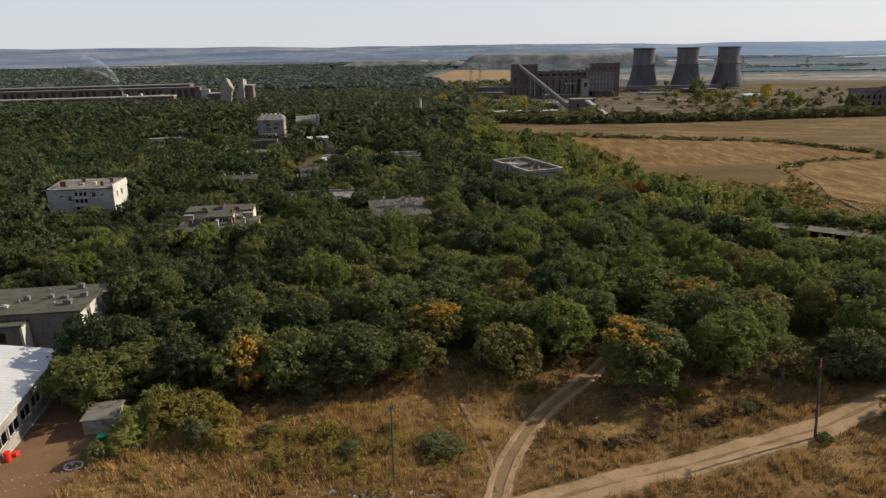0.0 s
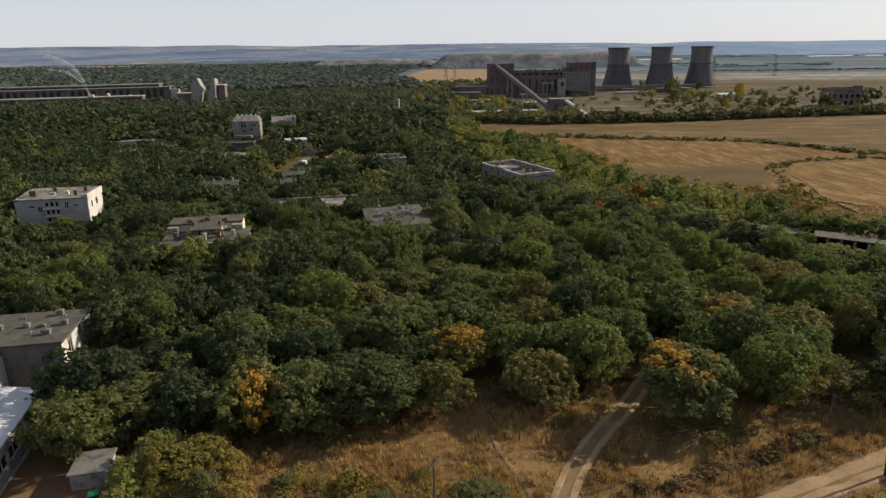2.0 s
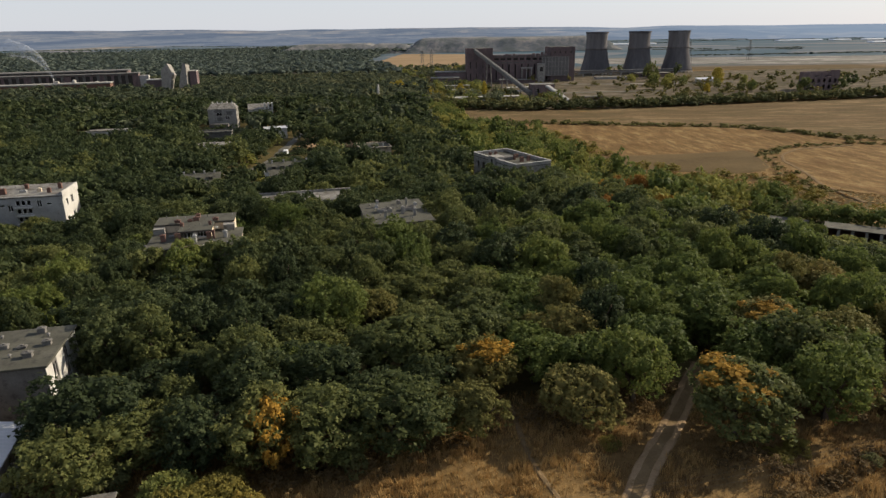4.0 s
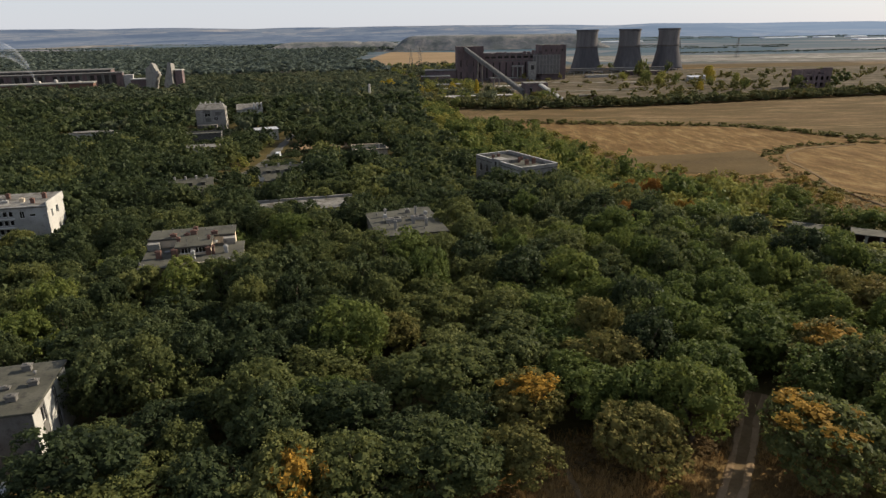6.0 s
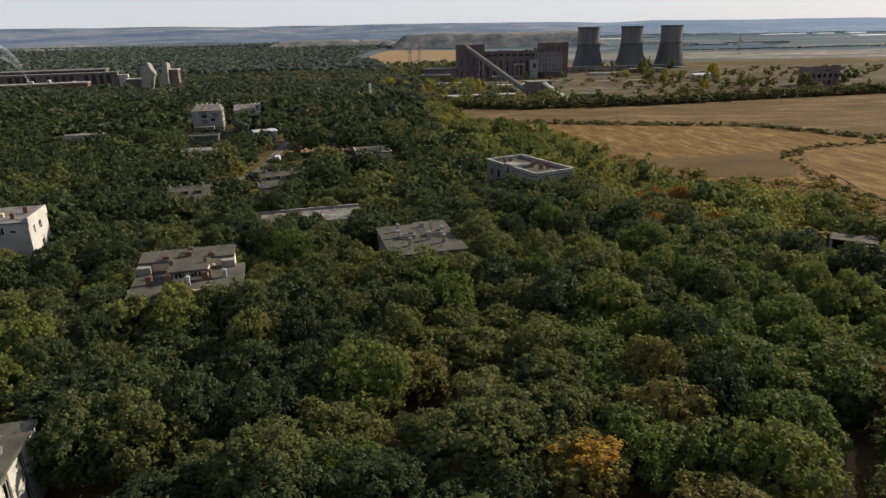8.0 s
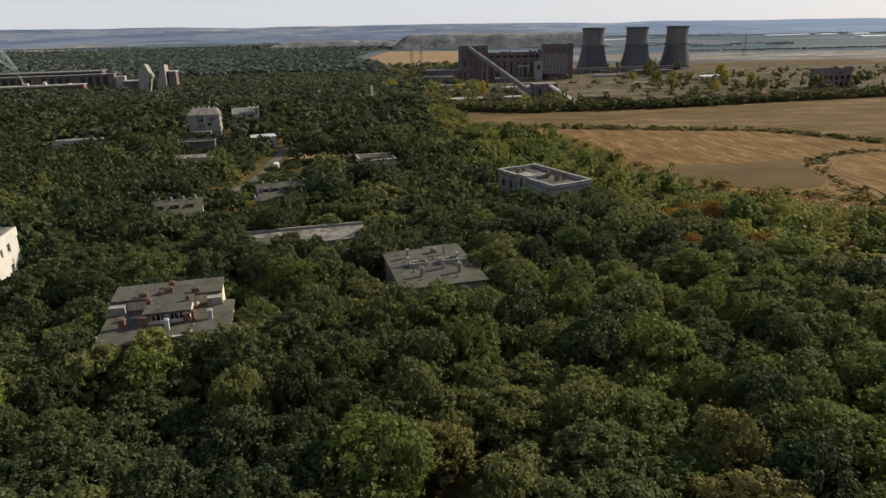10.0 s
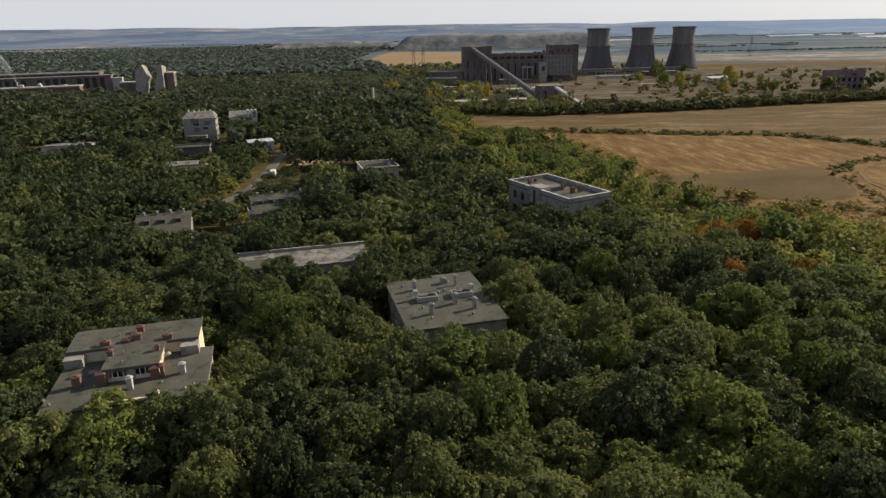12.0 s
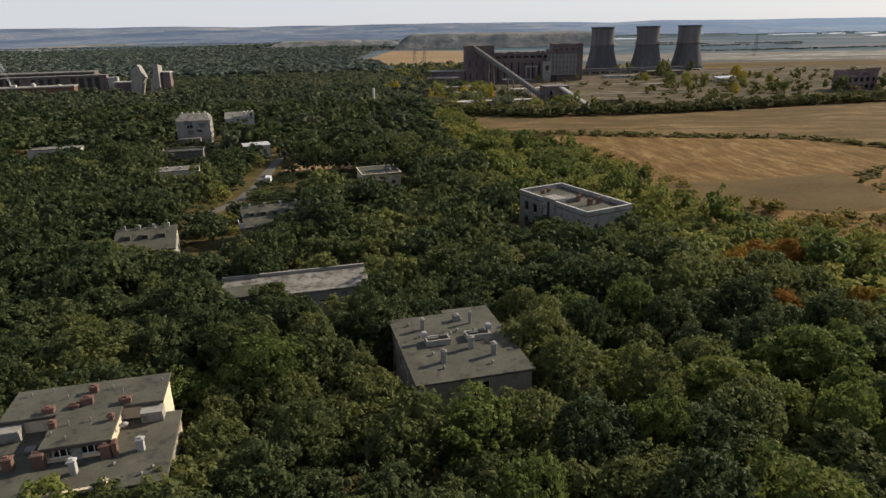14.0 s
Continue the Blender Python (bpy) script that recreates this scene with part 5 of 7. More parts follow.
for ob in list(scene.objects):
    if ob.parent is None and ob.get("category") in ("house", "building", "garage", "shed", "ruin") and ob.children:
        lo = [min(min(c[i] for c in k.bound_box) + k.location[i] for k in ob.children if k.type == "MESH") for i in (0, 1)]
        hi = [max(max(c[i] for c in k.bound_box) + k.location[i] for k in ob.children if k.type == "MESH") for i in (0, 1)]
        CLEAR.append((ob.location.x, ob.location.y, ob.rotation_euler.z, lo[0], hi[0], lo[1], hi[1]))
LINES = [([(5.5, 24), (6.9, 34.5), (7.8, 39.4), (9.8, 44.8), (12.5, 49.7), (15.75, 54.5), (18.6, 59.2), (21.5, 64.2), (24.1, 68)], 1.6), ([(3.0, 52.5), (2.8, 62)], 1.6),
         ([(-76, 212), (-69.5, 218), (-66.5, 226), (-66, 244), (-67.5, 269), (-68.8, 295), (-70, 330)], 5.6), ([(-19.5, 128), (-17.5, 136), (-16, 150)], 1.6),
         ([(-20, 250), (-60, 246)], 5.5), ([(-60, 284), (-41, 288)], 12), ([(38, 60), (46, 66)], 1.0), ([(-148.5, 314), (-147, 327)], 5.0), ([(-86, 262), (-85, 273)], 4.0), ([(-94.5, 294), (-93, 305)], 4.0), ([(-106, 344), (-104, 357)], 5.0), ([(-40, 136.5), (-24, 140.5)], 4.5), ([(-36.6, 60), (-36.0, 64)], 1.0), ([(-59.0, 162), (-57.5, 181)], 6.0), ([(-72, 212), (-60, 204)], 6.5)]


def free(x, y, r, gap=0.72):
    for cx, cy, a, x0, x1, y0, y1 in CLEAR:
        dx, dy = x - cx, y - cy
        lx, ly = dx * math.cos(a) + dy * math.sin(a), -dx * math.sin(a) + dy * math.cos(a)
        m = r * gap
        if x0 - m < lx < x1 + m and y0 - m < ly < y1 + m:
            return False
    for pts, w in LINES:
        for (ax, ay), (bx, by) in zip(pts, pts[1:]):
            t = max(0, min(1, ((x - ax) * (bx - ax) + (y - ay) * (by - ay)) / ((bx - ax) ** 2 + (by - ay) ** 2)))
            if math.hypot(x - ax - t * (bx - ax), y - ay - t * (by - ay)) < w * 0.5 + r * 0.5:
                return False
    return True


SOUTH = [(-600, 75), (-120, 70), (-60, 66), (-38, 56), (-29, 49), (-18, 49.5), (-10, 52), (-1, 58), (7, 60), (15, 62), (20, 66), (26, 60), (30, 60), (42, 60), (60, 64), (95, 82), (200, 95), (400, 110)]
EAST = [(60, 95), (84, 95), (92, 75), (100, 60), (104, 52), (118, 47.5), (130, 42), (140, 36), (153, 28.5), (173, 20), (185, 9), (200, 4), (220, 2), (300, -6), (350, -8), (428, -14), (600, -14), (700, -40), (900, -70), (990, -112), (1500, -60), (2600, 0)]
OUTER = [(96, 90), (110, 86), (130, 82), (144, 75), (156, 73), (164, 69), (172, 65.5), (189, 59.5), (202, 53), (221, 49), (254, 46), (290, 45), (308, 40), (330, 26), (350, 12), (420, 2)]


def wooded(x, y):
    if y < np.interp(x, [p[0] for p in SOUTH], [p[1] for p in SOUTH]):
        return False
    if x > 88:
        return y < np.interp(x, [88, 130, 200, 330], [86, 80, 76, 72])
    return x < np.interp(y, [p[0] for p in EAST], [p[1] for p in EAST])


def scatter(x0, x1, y0, y1, spacing, test, seed, taken=(), tries=None):
    """Points at least spacing apart, by dart throwing on a hash grid."""
    g = np.random.default_rng(seed)
    cell, out = {}, []
    for p in taken:
        cell.setdefault((int(p[0] // spacing), int(p[1] // spacing)), []).append(p)
    for _ in range(tries or int((x1 - x0) * (y1 - y0) / spacing ** 2 * 7)):
        x, y = g.uniform(x0, x1), g.uniform(y0, y1)
        i, j = int(x // spacing), int(y // spacing)
        if any((x - q[0]) ** 2 + (y - q[1]) ** 2 < spacing ** 2 for a in (-1, 0, 1) for b in (-1, 0, 1) for q in cell.get((i + a, j + b), ())):
            continue
        if test(x, y):
            cell.setdefault((i, j), []).append((x, y))
            out.append((x, y))
    return out


def in_view(x, y, margin=14):
    """Roughly the ground that the whole flight sees."""
    return -0.80 * (y + 12) - margin - 12 < x < 0.86 * (y + 12) + margin


# trees that stand out one by one at the wood's edge: x, y, crown radius, height, kind
LONE = [(-1.0, 54.4, 3.0, 5.0, "turned"), (8.3, 56.4, 3.6, 5.6, "turned"), (21.5, 54.2, 4.6, 7.0, "patch"), (30.6, 56.4, 3.7, 7.4, "fresh"), (36.4, 56.0, 2.8, 4.6, "sparse"), (43.4, 56.6, 3.5, 5.6, "green"),
        (14.2, 59.4, 3.7, 7.4, "fresh"), (-7.6, 53.0, 4.4, 6.4, "green"), (-12.6, 52.4, 4.2, 6.2, "green"), (-18.6, 52.0, 4.0, 6.0, "side"), (-24.0, 51.2, 3.7, 5.6, "dark"), (0.0, 61.4, 3.4, 6.2, "mixed"),
        (-29.0, 50.5, 3.6, 5.6, "green"), (49.5, 58.5, 3.6, 5.8, "fresh"), (37.5, 66.0, 4.2, 6.6, "turned"), (5.6, 64.5, 3.8, 6.2, "fresh"), (9.2, 68.6, 3.8, 6.2, "turned"), (30.8, 69.5, 4.2, 6.6, "mixed"), (25.6, 73.2, 4.4, 6.8, "fresh"), (17.4, 66.0, 3.8, 6.8, "fresh"), (26.8, 63.6, 3.6, 6.4, "fresh"), (66.8, 122.6, 2.0, 3.6, "fresh"), (71.9, 150.4, 3.8, 5.4, "fresh"), (35.8, 63.5, 3.6, 6.6, "fresh"),
        (-33.6, 55.8, 3.0, 6.0, "green"), (-33.2, 51.0, 4.5, 8.0, "dark"), (-31.8, 46.8, 3.5, 6.4, "green"), (-35.2, 49.4, 2.2, 4.2, "green"),
        (-43.6, 89.2, 3.7, 7.9, "green"), (-38.6, 90.4, 4.2, 8.7, "fresh"), (-34.2, 91.2, 3.9, 8.5, "green"), (-30.8, 95.4, 3.5, 7.6, "green"), (-30.4, 101.2, 3.6, 7.8, "green"),
        (-15.6, 101.4, 3.8, 8.7, "green"), (-10.8, 101.6, 4.0, 8.5, "fresh"), (-5.8, 102.4, 3.8, 8.0, "green"), (-33.5, 117.0, 3.8, 9.0, "green"), (-29.4, 113.6, 4.0, 9.2, "fresh"), (-25.2, 116.4, 3.8, 8.8, "green"), (-36.6, 121.5, 3.6, 8.6, "dark"), (-18.4, 108.6, 3.2, 6.8, "green"), (-0.8, 112.5, 3.8, 8.4, "green"), (-2.4, 118.5, 4.2, 9.2, "green"),
        (37.0, 150.4, 2.8, 7.2, "russet"), (41.4, 151.0, 2.6, 7.4, "russet"), (33.0, 149.8, 2.4, 6.6, "autumn"), (28.6, 128.4, 2.2, 6.8, "russet"), (40.2, 128.8, 2.2, 6.6, "autumn"), (26.0, 152.0, 2.2, 6.6, "turned"),
        (-80.5, 114.6, 3.6, 5.8, "green"), (-74.5, 115.4, 3.6, 6.8, "green"), (-86.0, 115.0, 3.8, 7.2, "green"), (-35.6, 138.0, 2.9, 6.6, "green"), (-45.4, 184.0, 3.6, 4.9, "dark"), (-40.0, 185.4, 3.6, 5.2, "dark"), (-49.0, 182.0, 3.0, 3.9, "dark"), (-51.0, 141.0, 4.4, 7.6, "green"),
        (-72.5, 168.6, 4.4, 6.0, "green"), (-66.5, 169.0, 3.6, 4.6, "green"), (-21.4, 106.0, 3.8, 6.4, "green"), (-21.5, 112.8, 3.6, 6.2, "green"), (9.4, 177.0, 3.4, 5.4, "green"), (15.2, 172.0, 3.4, 5.2, "dark"), (25.5, 177.5, 3.2, 6.4, "dark")]
PROTO = {"green": [make_tree("dense green oak with a rounded crown", GREENS[k], TRUNKS[k % 3]) for k in range(6)],
         "fresh": [make_tree("sunlit oak with bright yellow-green leaves", FRESH[k], TRUNKS[k]) for k in range(2)],
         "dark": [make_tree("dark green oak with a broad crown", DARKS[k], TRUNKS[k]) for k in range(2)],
         "turned": [make_tree("oak with browning olive leaves", TURNED[k], TRUNKS[k]) for k in range(2)],
         "autumn": [make_tree("oak in full orange autumn colour", AUTUMN, TRUNKS[2])], "russet": [make_tree("tree with russet autumn leaves", RUSSET, TRUNKS[0])],
         "sparse": [make_tree("small open-crowned tree with a bare leaning trunk", SPARSE, TRUNKS[1])],
         "side": [make_tree("green oak with an orange flank", GREENS[3], TRUNKS[1], PATCH, True)],
         "mixed": [make_tree("browning oak with orange upper branches", TURNED[1], TRUNKS[2], PATCH)],
         "patch": [make_tree("green oak with one orange branch", GREENS[1], TRUNKS[0], PATCH)]}
# view lines along which the trees stand lower: house, half width, reach towards the viewer, share of the usual height
LOWER = [(10, 184, 9, 20, 0.5), (-64, 208, 8, 30, 0.5), (-79, 119, 7, 16, 0.72), (-11.5, 110, 7.5, 8, 0.6), (-115, 350, 12, 85, 0.40), (-50, 190, 6, 30, 0.45), (-44, 193, 7, 24, 0.65), (-68.5, 176.6, 9, 22, 0.62), (-33, 143.9, 11, 14, 0.62), (-28.5, 255, 10, 45, 0.26), (-79, 310, 7, 45, 0.6), (-160, 319, 13, 50, 0.42), (-94, 267, 9, 40, 0.3),
         (-67, 280, 9, 100, 0.36), (-66, 232, 7, 40, 0.5), (-61, 174, 6, 26, 0.35), (-46, 270, 12, 45, 0.28), (-108, 397, 9, 50, 0.6), (16.7, 188, 11, 24, 0.62), (-103, 299, 9, 34, 0.34), (64, 128, 13, 30, 0.3), (74, 119, 15, 30, 0.3)]


def stature(x, y):
    k = 1.0
    for hx, hy, half, reach, f in LOWER:
        dx, dy = -12 - hx, 42 - hy
        n = math.hypot(dx, dy)
        a, b = ((x - hx) * dx + (y - hy) * dy) / n, ((x - hx) * dy - (y - hy) * dx) / n
        if -2 < a < reach and abs(b) < half:
            k = min(k, f + (1 - f) * smooth(reach * 0.6, reach, a))
    return k


used = set()


def plant(kind, x, y, r, h, k=0, turn=None):
    src = PROTO[kind][k % len(PROTO[kind])]
    a = rng.uniform(0, 360) if turn is None else turn
    m = pose(x, y, height(x, y) - 0.1, rng.uniform(-4, 4), rng.uniform(-4, 4), a)
    u = rng.uniform(0.84, 1.16)
    sc = (r * u, r / u, h / 2.05)
    if src.name not in used:
        used.add(src.name)
        ob = src
        ob.matrix_basis = m
    else:
        ob = copy_thing(src, m)
    ob.scale = sc
    return ob


for i, (x, y, r, h, kind) in enumerate(LONE):
    plant(kind, x, y, r, h, i, 0 if kind in ("patch", "side") else None)
near = scatter(-140, 100, 44, 150, 4.2, lambda x, y: wooded(x, y) and in_view(x, y, 4) and free(x, y, 3.0, 0.66), 5, [(p[0], p[1]) for p in LONE])
near.sort(key=lambda p: (p[0] < -62, p[1]))
NEAR_COUNT = 241
for i, (x, y) in enumerate(near[:NEAR_COUNT]):
    v = rng.uniform()
    # brighter leaves eastward, darker westward: uneven light put into leaf colour
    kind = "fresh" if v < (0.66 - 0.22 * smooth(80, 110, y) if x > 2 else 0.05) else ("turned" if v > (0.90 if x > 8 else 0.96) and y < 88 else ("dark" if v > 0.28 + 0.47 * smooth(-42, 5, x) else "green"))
    plant(kind, x, y, rng.uniform(2.5, 4.3), (rng.uniform(4.4, 7.8) + 1.1 * smooth(58, 82, y)) * stature(x, y), int(rng.integers(6)))
for kind in PROTO:
    for src in PROTO[kind]:
        if src.name not in used:
            plant(kind, -60 - 4 * len(used), 80 + 3 * len(used), 3.6, 6.2, 0)


def wood(name, label, spots, protos, mat, size, tall, sink=0.35, kind="stuff", category="woodland", seed=3):
    """Many trees too far off to count, as one mesh. Each keeps a hue of its own."""
    g = np.random.default_rng(seed)
    vs, ts, tn, base = [], [], [], 0
    for x, y in spots:
        q, cv, cf = protos[int(g.integers(len(protos)))]
        k = stature(x, y)
        a, r, h = g.uniform(0, math.tau), g.uniform(*size) * (0.5 + 0.5 * k), g.uniform(*tall) * k
        v = np.vstack([q, cv])
        c, s = math.cos(a), math.sin(a)
        v = np.stack([(v[:, 0] * c - v[:, 1] * s) * r + x, (v[:, 0] * s + v[:, 1] * c) * r + y, (v[:, 2] * 0.55 + 1 - sink) * h / (1.42 - sink) + height(x, y)], 1)
        vs.append(v), ts.append(np.arange(len(q)).reshape(-1, 3) + base), ts.append(cf + len(q) + base)
        tn.append(np.full(len(v), g.uniform()))
        base += len(v)
    ob = new(name, raw_mesh(name, np.vstack(vs), np.zeros((0, 4), np.int32), np.vstack(ts), mat, np.concatenate(tn)))
    return tagged(ob, label, category, kind=kind)


MID = [crown_arrays(60 + k, 900, 0.084, lobes=28, tall=0.95, core=0.56) for k in range(6)]
NIGH = [crown_arrays(160 + k, 2000, 0.064, lobes=38, tall=0.9, core=0.5) for k in range(5)]
FAR = [crown_arrays(80 + k, 230, 0.150, lobes=10, tall=0.9, core=0.8) for k in range(6)]
DIM = [crown_arrays(90 + k, 40, 0.30, lobes=2, tall=0.9, core=1.12) for k in range(5)]
HEDGE = [crown_arrays(120 + k, 150, 0.19, lobes=8, tall=0.85, core=0.75) for k in range(5)]
SHRUB = [crown_arrays(100 + k, 420, 0.112, lobes=14, tall=0.95) for k in range(4)]
mid = near[NEAR_COUNT:] + scatter(-260, 100, 150, 300, 5.4, lambda x, y: wooded(x, y) and in_view(x, y) and free(x, y, 3.2, 0.8), 6)
def sunny(x, y):
    """In the low young growth between the oaks and the fields."""
    return np.interp(y, [q[0] for q in EAST], [q[1] for q in EAST]) - 1 < x < np.interp(y, [q[0] for q in OUTER], [q[1] for q in OUTER]) - 6 * (1 - smooth(205, 235, y)) * smooth(120, 140, y) and free(x, y, 2.4, 0.8)


young = scatter(-12, 92, 98, 425, 3.5, sunny, 16)
tints = [noise.noise((x / 11, y / 11, 6)) + 0.5 * noise.noise((x / 3, y / 3, 1)) for x, y in young]
tallest = [p for p in young if noise.noise((p[0] / 5, p[1] / 5, 17)) > 0.34 and p[0] < np.interp(p[1], [q[0] for q in OUTER], [q[1] for q in OUTER]) - 13]
young, tints = [p for p in young if p not in tallest], [v for p, v in zip(young, tints) if p not in tallest]
wood("scrub", "low yellow-green young growth on the wood's edge", [p for p, v in zip(young, tints) if v > -0.1], SHRUB, M_LIME, (1.7, 3.4), (2.0, 6.0), 0.4, category="shrub", seed=19)
wood("scrub", "low green young growth on the wood's edge", [p for p, v in zip(young, tints) if -0.3 < v <= -0.1], SHRUB, M_FRESH, (1.8, 3.8), (2.4, 6.6), 0.4, category="shrub", seed=20)
wood("scrub", "grey-green bushes on the wood's edge", [p for p, v in zip(young, tints) if v <= -0.3], SHRUB, M_SCRUB, (1.6, 3.2), (1.8, 5.0), 0.4, category="shrub", seed=27)
wood("woodland", "young broad-leaved trees standing over the scrub", tallest[::2], MID, M_FRESH, (2.6, 4.4), (6.0, 9.2), seed=28)
wood("woodland", "yellowing young trees standing over the scrub", tallest[1::2], MID, M_LIME, (2.4, 4.0), (5.4, 8.6), seed=29)
close = [p for p in mid if p[1] < 162 and p[0] > -75]
mid = [p for p in mid if not (p[1] < 162 and p[0] > -75)]
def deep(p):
    """Stands of darker broad-leaved trees among the oaks, thickened westward to dim that side."""
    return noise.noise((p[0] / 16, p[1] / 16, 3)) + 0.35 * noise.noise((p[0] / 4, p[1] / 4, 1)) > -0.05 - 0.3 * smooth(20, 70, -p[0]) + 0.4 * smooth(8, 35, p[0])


wood("woodland", "dense oaks round the houses", [p for p in close if not deep(p)], NIGH, M_LEAF, (2.7, 4.5), (5.4, 8.8), seed=21)
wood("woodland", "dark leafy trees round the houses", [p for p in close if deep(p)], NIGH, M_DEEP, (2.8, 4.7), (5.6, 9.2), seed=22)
wood("woodland", "dense green oak wood seen from above", [p for p in mid if not deep(p)], MID, M_LEAF, (3.2, 5.4), (5.2, 10.0))
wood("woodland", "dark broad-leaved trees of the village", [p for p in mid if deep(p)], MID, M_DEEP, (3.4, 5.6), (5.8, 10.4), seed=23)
def clear_works(x, y):
    """Outside the works' ground on the west side."""
    a = radians(-16)
    lx, ly = (x + 300) * math.cos(a) - (y - 636) * math.sin(a), (x + 300) * math.sin(a) + (y - 636) * math.cos(a)
    return not (-280 < lx < 28 and -52 < ly < 41) and not (-270 < x < -214 and 560 < y < 628) and not (abs(x + 0.405 * y) < 12 and 515 < y < 600)


edge = lambda x, y: wooded(x, y) and in_view(x, y) and free(x, y, 4) and clear_works(x, y)
beyond = scatter(-640, 20, 300, 560, 7.0, edge, 8)
# woods from here outward take the leaf colours with haze in them
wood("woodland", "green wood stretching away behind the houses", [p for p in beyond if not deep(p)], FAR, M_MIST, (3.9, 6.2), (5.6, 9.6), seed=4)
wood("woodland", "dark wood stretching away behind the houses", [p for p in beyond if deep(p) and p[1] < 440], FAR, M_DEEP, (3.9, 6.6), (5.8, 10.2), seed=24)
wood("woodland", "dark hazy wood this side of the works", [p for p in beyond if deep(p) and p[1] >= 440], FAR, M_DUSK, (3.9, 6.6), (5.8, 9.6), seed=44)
before = scatter(-660, 10, 560, 740, 7.4, edge, 18)
mild = [noise.noise((x / 24, y / 24, 2)) + smooth(-220, 0, x) > 0.25 for x, y in before]
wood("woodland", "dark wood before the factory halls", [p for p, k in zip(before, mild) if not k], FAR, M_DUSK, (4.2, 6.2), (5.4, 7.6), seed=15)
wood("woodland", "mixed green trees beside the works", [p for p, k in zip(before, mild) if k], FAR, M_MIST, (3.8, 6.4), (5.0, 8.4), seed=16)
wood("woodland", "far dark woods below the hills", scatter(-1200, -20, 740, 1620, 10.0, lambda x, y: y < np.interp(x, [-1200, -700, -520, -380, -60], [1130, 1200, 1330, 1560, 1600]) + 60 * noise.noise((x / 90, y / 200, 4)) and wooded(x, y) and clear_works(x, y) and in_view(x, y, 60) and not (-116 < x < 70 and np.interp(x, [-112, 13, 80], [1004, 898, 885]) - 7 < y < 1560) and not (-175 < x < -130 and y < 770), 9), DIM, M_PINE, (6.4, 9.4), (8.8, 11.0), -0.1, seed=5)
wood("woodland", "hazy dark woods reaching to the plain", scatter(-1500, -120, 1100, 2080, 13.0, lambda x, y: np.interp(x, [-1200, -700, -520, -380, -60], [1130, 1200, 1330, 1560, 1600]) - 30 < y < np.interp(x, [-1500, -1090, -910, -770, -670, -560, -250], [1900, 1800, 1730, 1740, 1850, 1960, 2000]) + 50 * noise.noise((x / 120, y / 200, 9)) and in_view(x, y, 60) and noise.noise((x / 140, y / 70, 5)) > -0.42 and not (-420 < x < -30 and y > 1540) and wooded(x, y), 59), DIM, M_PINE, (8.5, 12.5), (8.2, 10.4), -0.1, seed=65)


def row(pts, spacing, jitter, seed):
    g = np.random.default_rng(seed)
    p = np.array(pts, float)
    d = np.r_[0, np.cumsum(np.hypot(*np.diff(p, axis=0).T))]
    s = np.arange(0, d[-1], spacing) + g.uniform(-0.4, 0.4, len(np.arange(0, d[-1], spacing))) * spacing
    return [(np.interp(v, d, p[:, 0]) + g.normal() * jitter, np.interp(v, d, p[:, 1]) + g.normal() * jitter) for v in s]


wood("hedgerow", "thin scrubby hedgerow between two fields", row(HEDGE_A, 2.0, 1.2, 1) + row([(x + 1, y + 4) for x, y in HEDGE_A], 3.4, 1.8, 41), HEDGE, M_OLIVE, (1.2, 2.9), (0.5, 1.9), 0.45, category="hedge", seed=6)
wood("hedgerow", "dense dark hedge along the plant's yard", row(HEDGE_B, 2.0, 1.4, 2) + row([(x, y + 5) for x, y in HEDGE_B], 2.2, 2.0, 3) + row([(x, y + 10) for x, y in HEDGE_B], 4.0, 3.0, 13), HEDGE, M_SCRUB, (2.4, 4.6), (2.8, 6.0), 0.45, category="hedge", seed=7)
wood("hedgerow", "low broken hedge curving round a field", row(HEDGE_C[:5], 2.2, 1.2, 4) + row(HEDGE_C[4:], 4.4, 1.8, 14), HEDGE, M_OLIVE, (0.9, 2.3), (0.4, 1.5), 0.45, category="hedge", seed=8)
verge = [(q[1], q[0]) for q in OUTER[:-3]]
east = [(x + 4 + abs(rng.normal()) * 5, y + rng.normal() * 3) for x, y in row(verge, 4.2, 1, 5)] + [(72 + rng.normal() * 3, 186 + rng.normal() * 2) for _ in range(6)]
wood("scrub", "yellowing scrub along the field's edge", east, SHRUB, M_BRUSH, (1.2, 2.8), (1.2, 3.4), 0.45, category="shrub", seed=9)
strip_ = [(g_, h_) for g_, h_ in row([(60, 178), (68, 190), (84, 190), (97, 182)], 2.4, 2.2, 51)] + row([(66, 172), (80, 165), (92, 160)], 2.2, 3.5, 52)
wood("scrub", "dry brown bushes and bramble beside the tilled soil", strip_, SHRUB, M_BRUSH, (1.0, 2.6), (0.8, 2.6), 0.45, category="shrub", seed=53)
wood("scrub", "yellow saplings beside the village street", [(-70.5, 226), (-61.5, 214), (-71, 236), (-59, 204), (-62, 208), (-64, 200), (-57, 197), (-60.5, 219)], SHRUB, M_LIME, (2.0, 3.2), (3.4, 5.2), 0.4, category="shrub", seed=54)
TUFT = [crown_arrays(130 + k, 34, 0.34, lobes=2, tall=0.8, core=0.25) for k in range(4)]
dry = scatter(52, 118, 128, 208, 1.9, lambda x, y: x > np.interp(y, [q[0] for q in OUTER], [q[1] for q in OUTER]) + 0.5 and y < np.interp(x, [52, 66, 84, 101, 118], [212, 203, 197, 202, 240]) and x < np.interp(y, [128, 146, 165, 176, 208], [118, 112, 99, 97, 106]), 61)
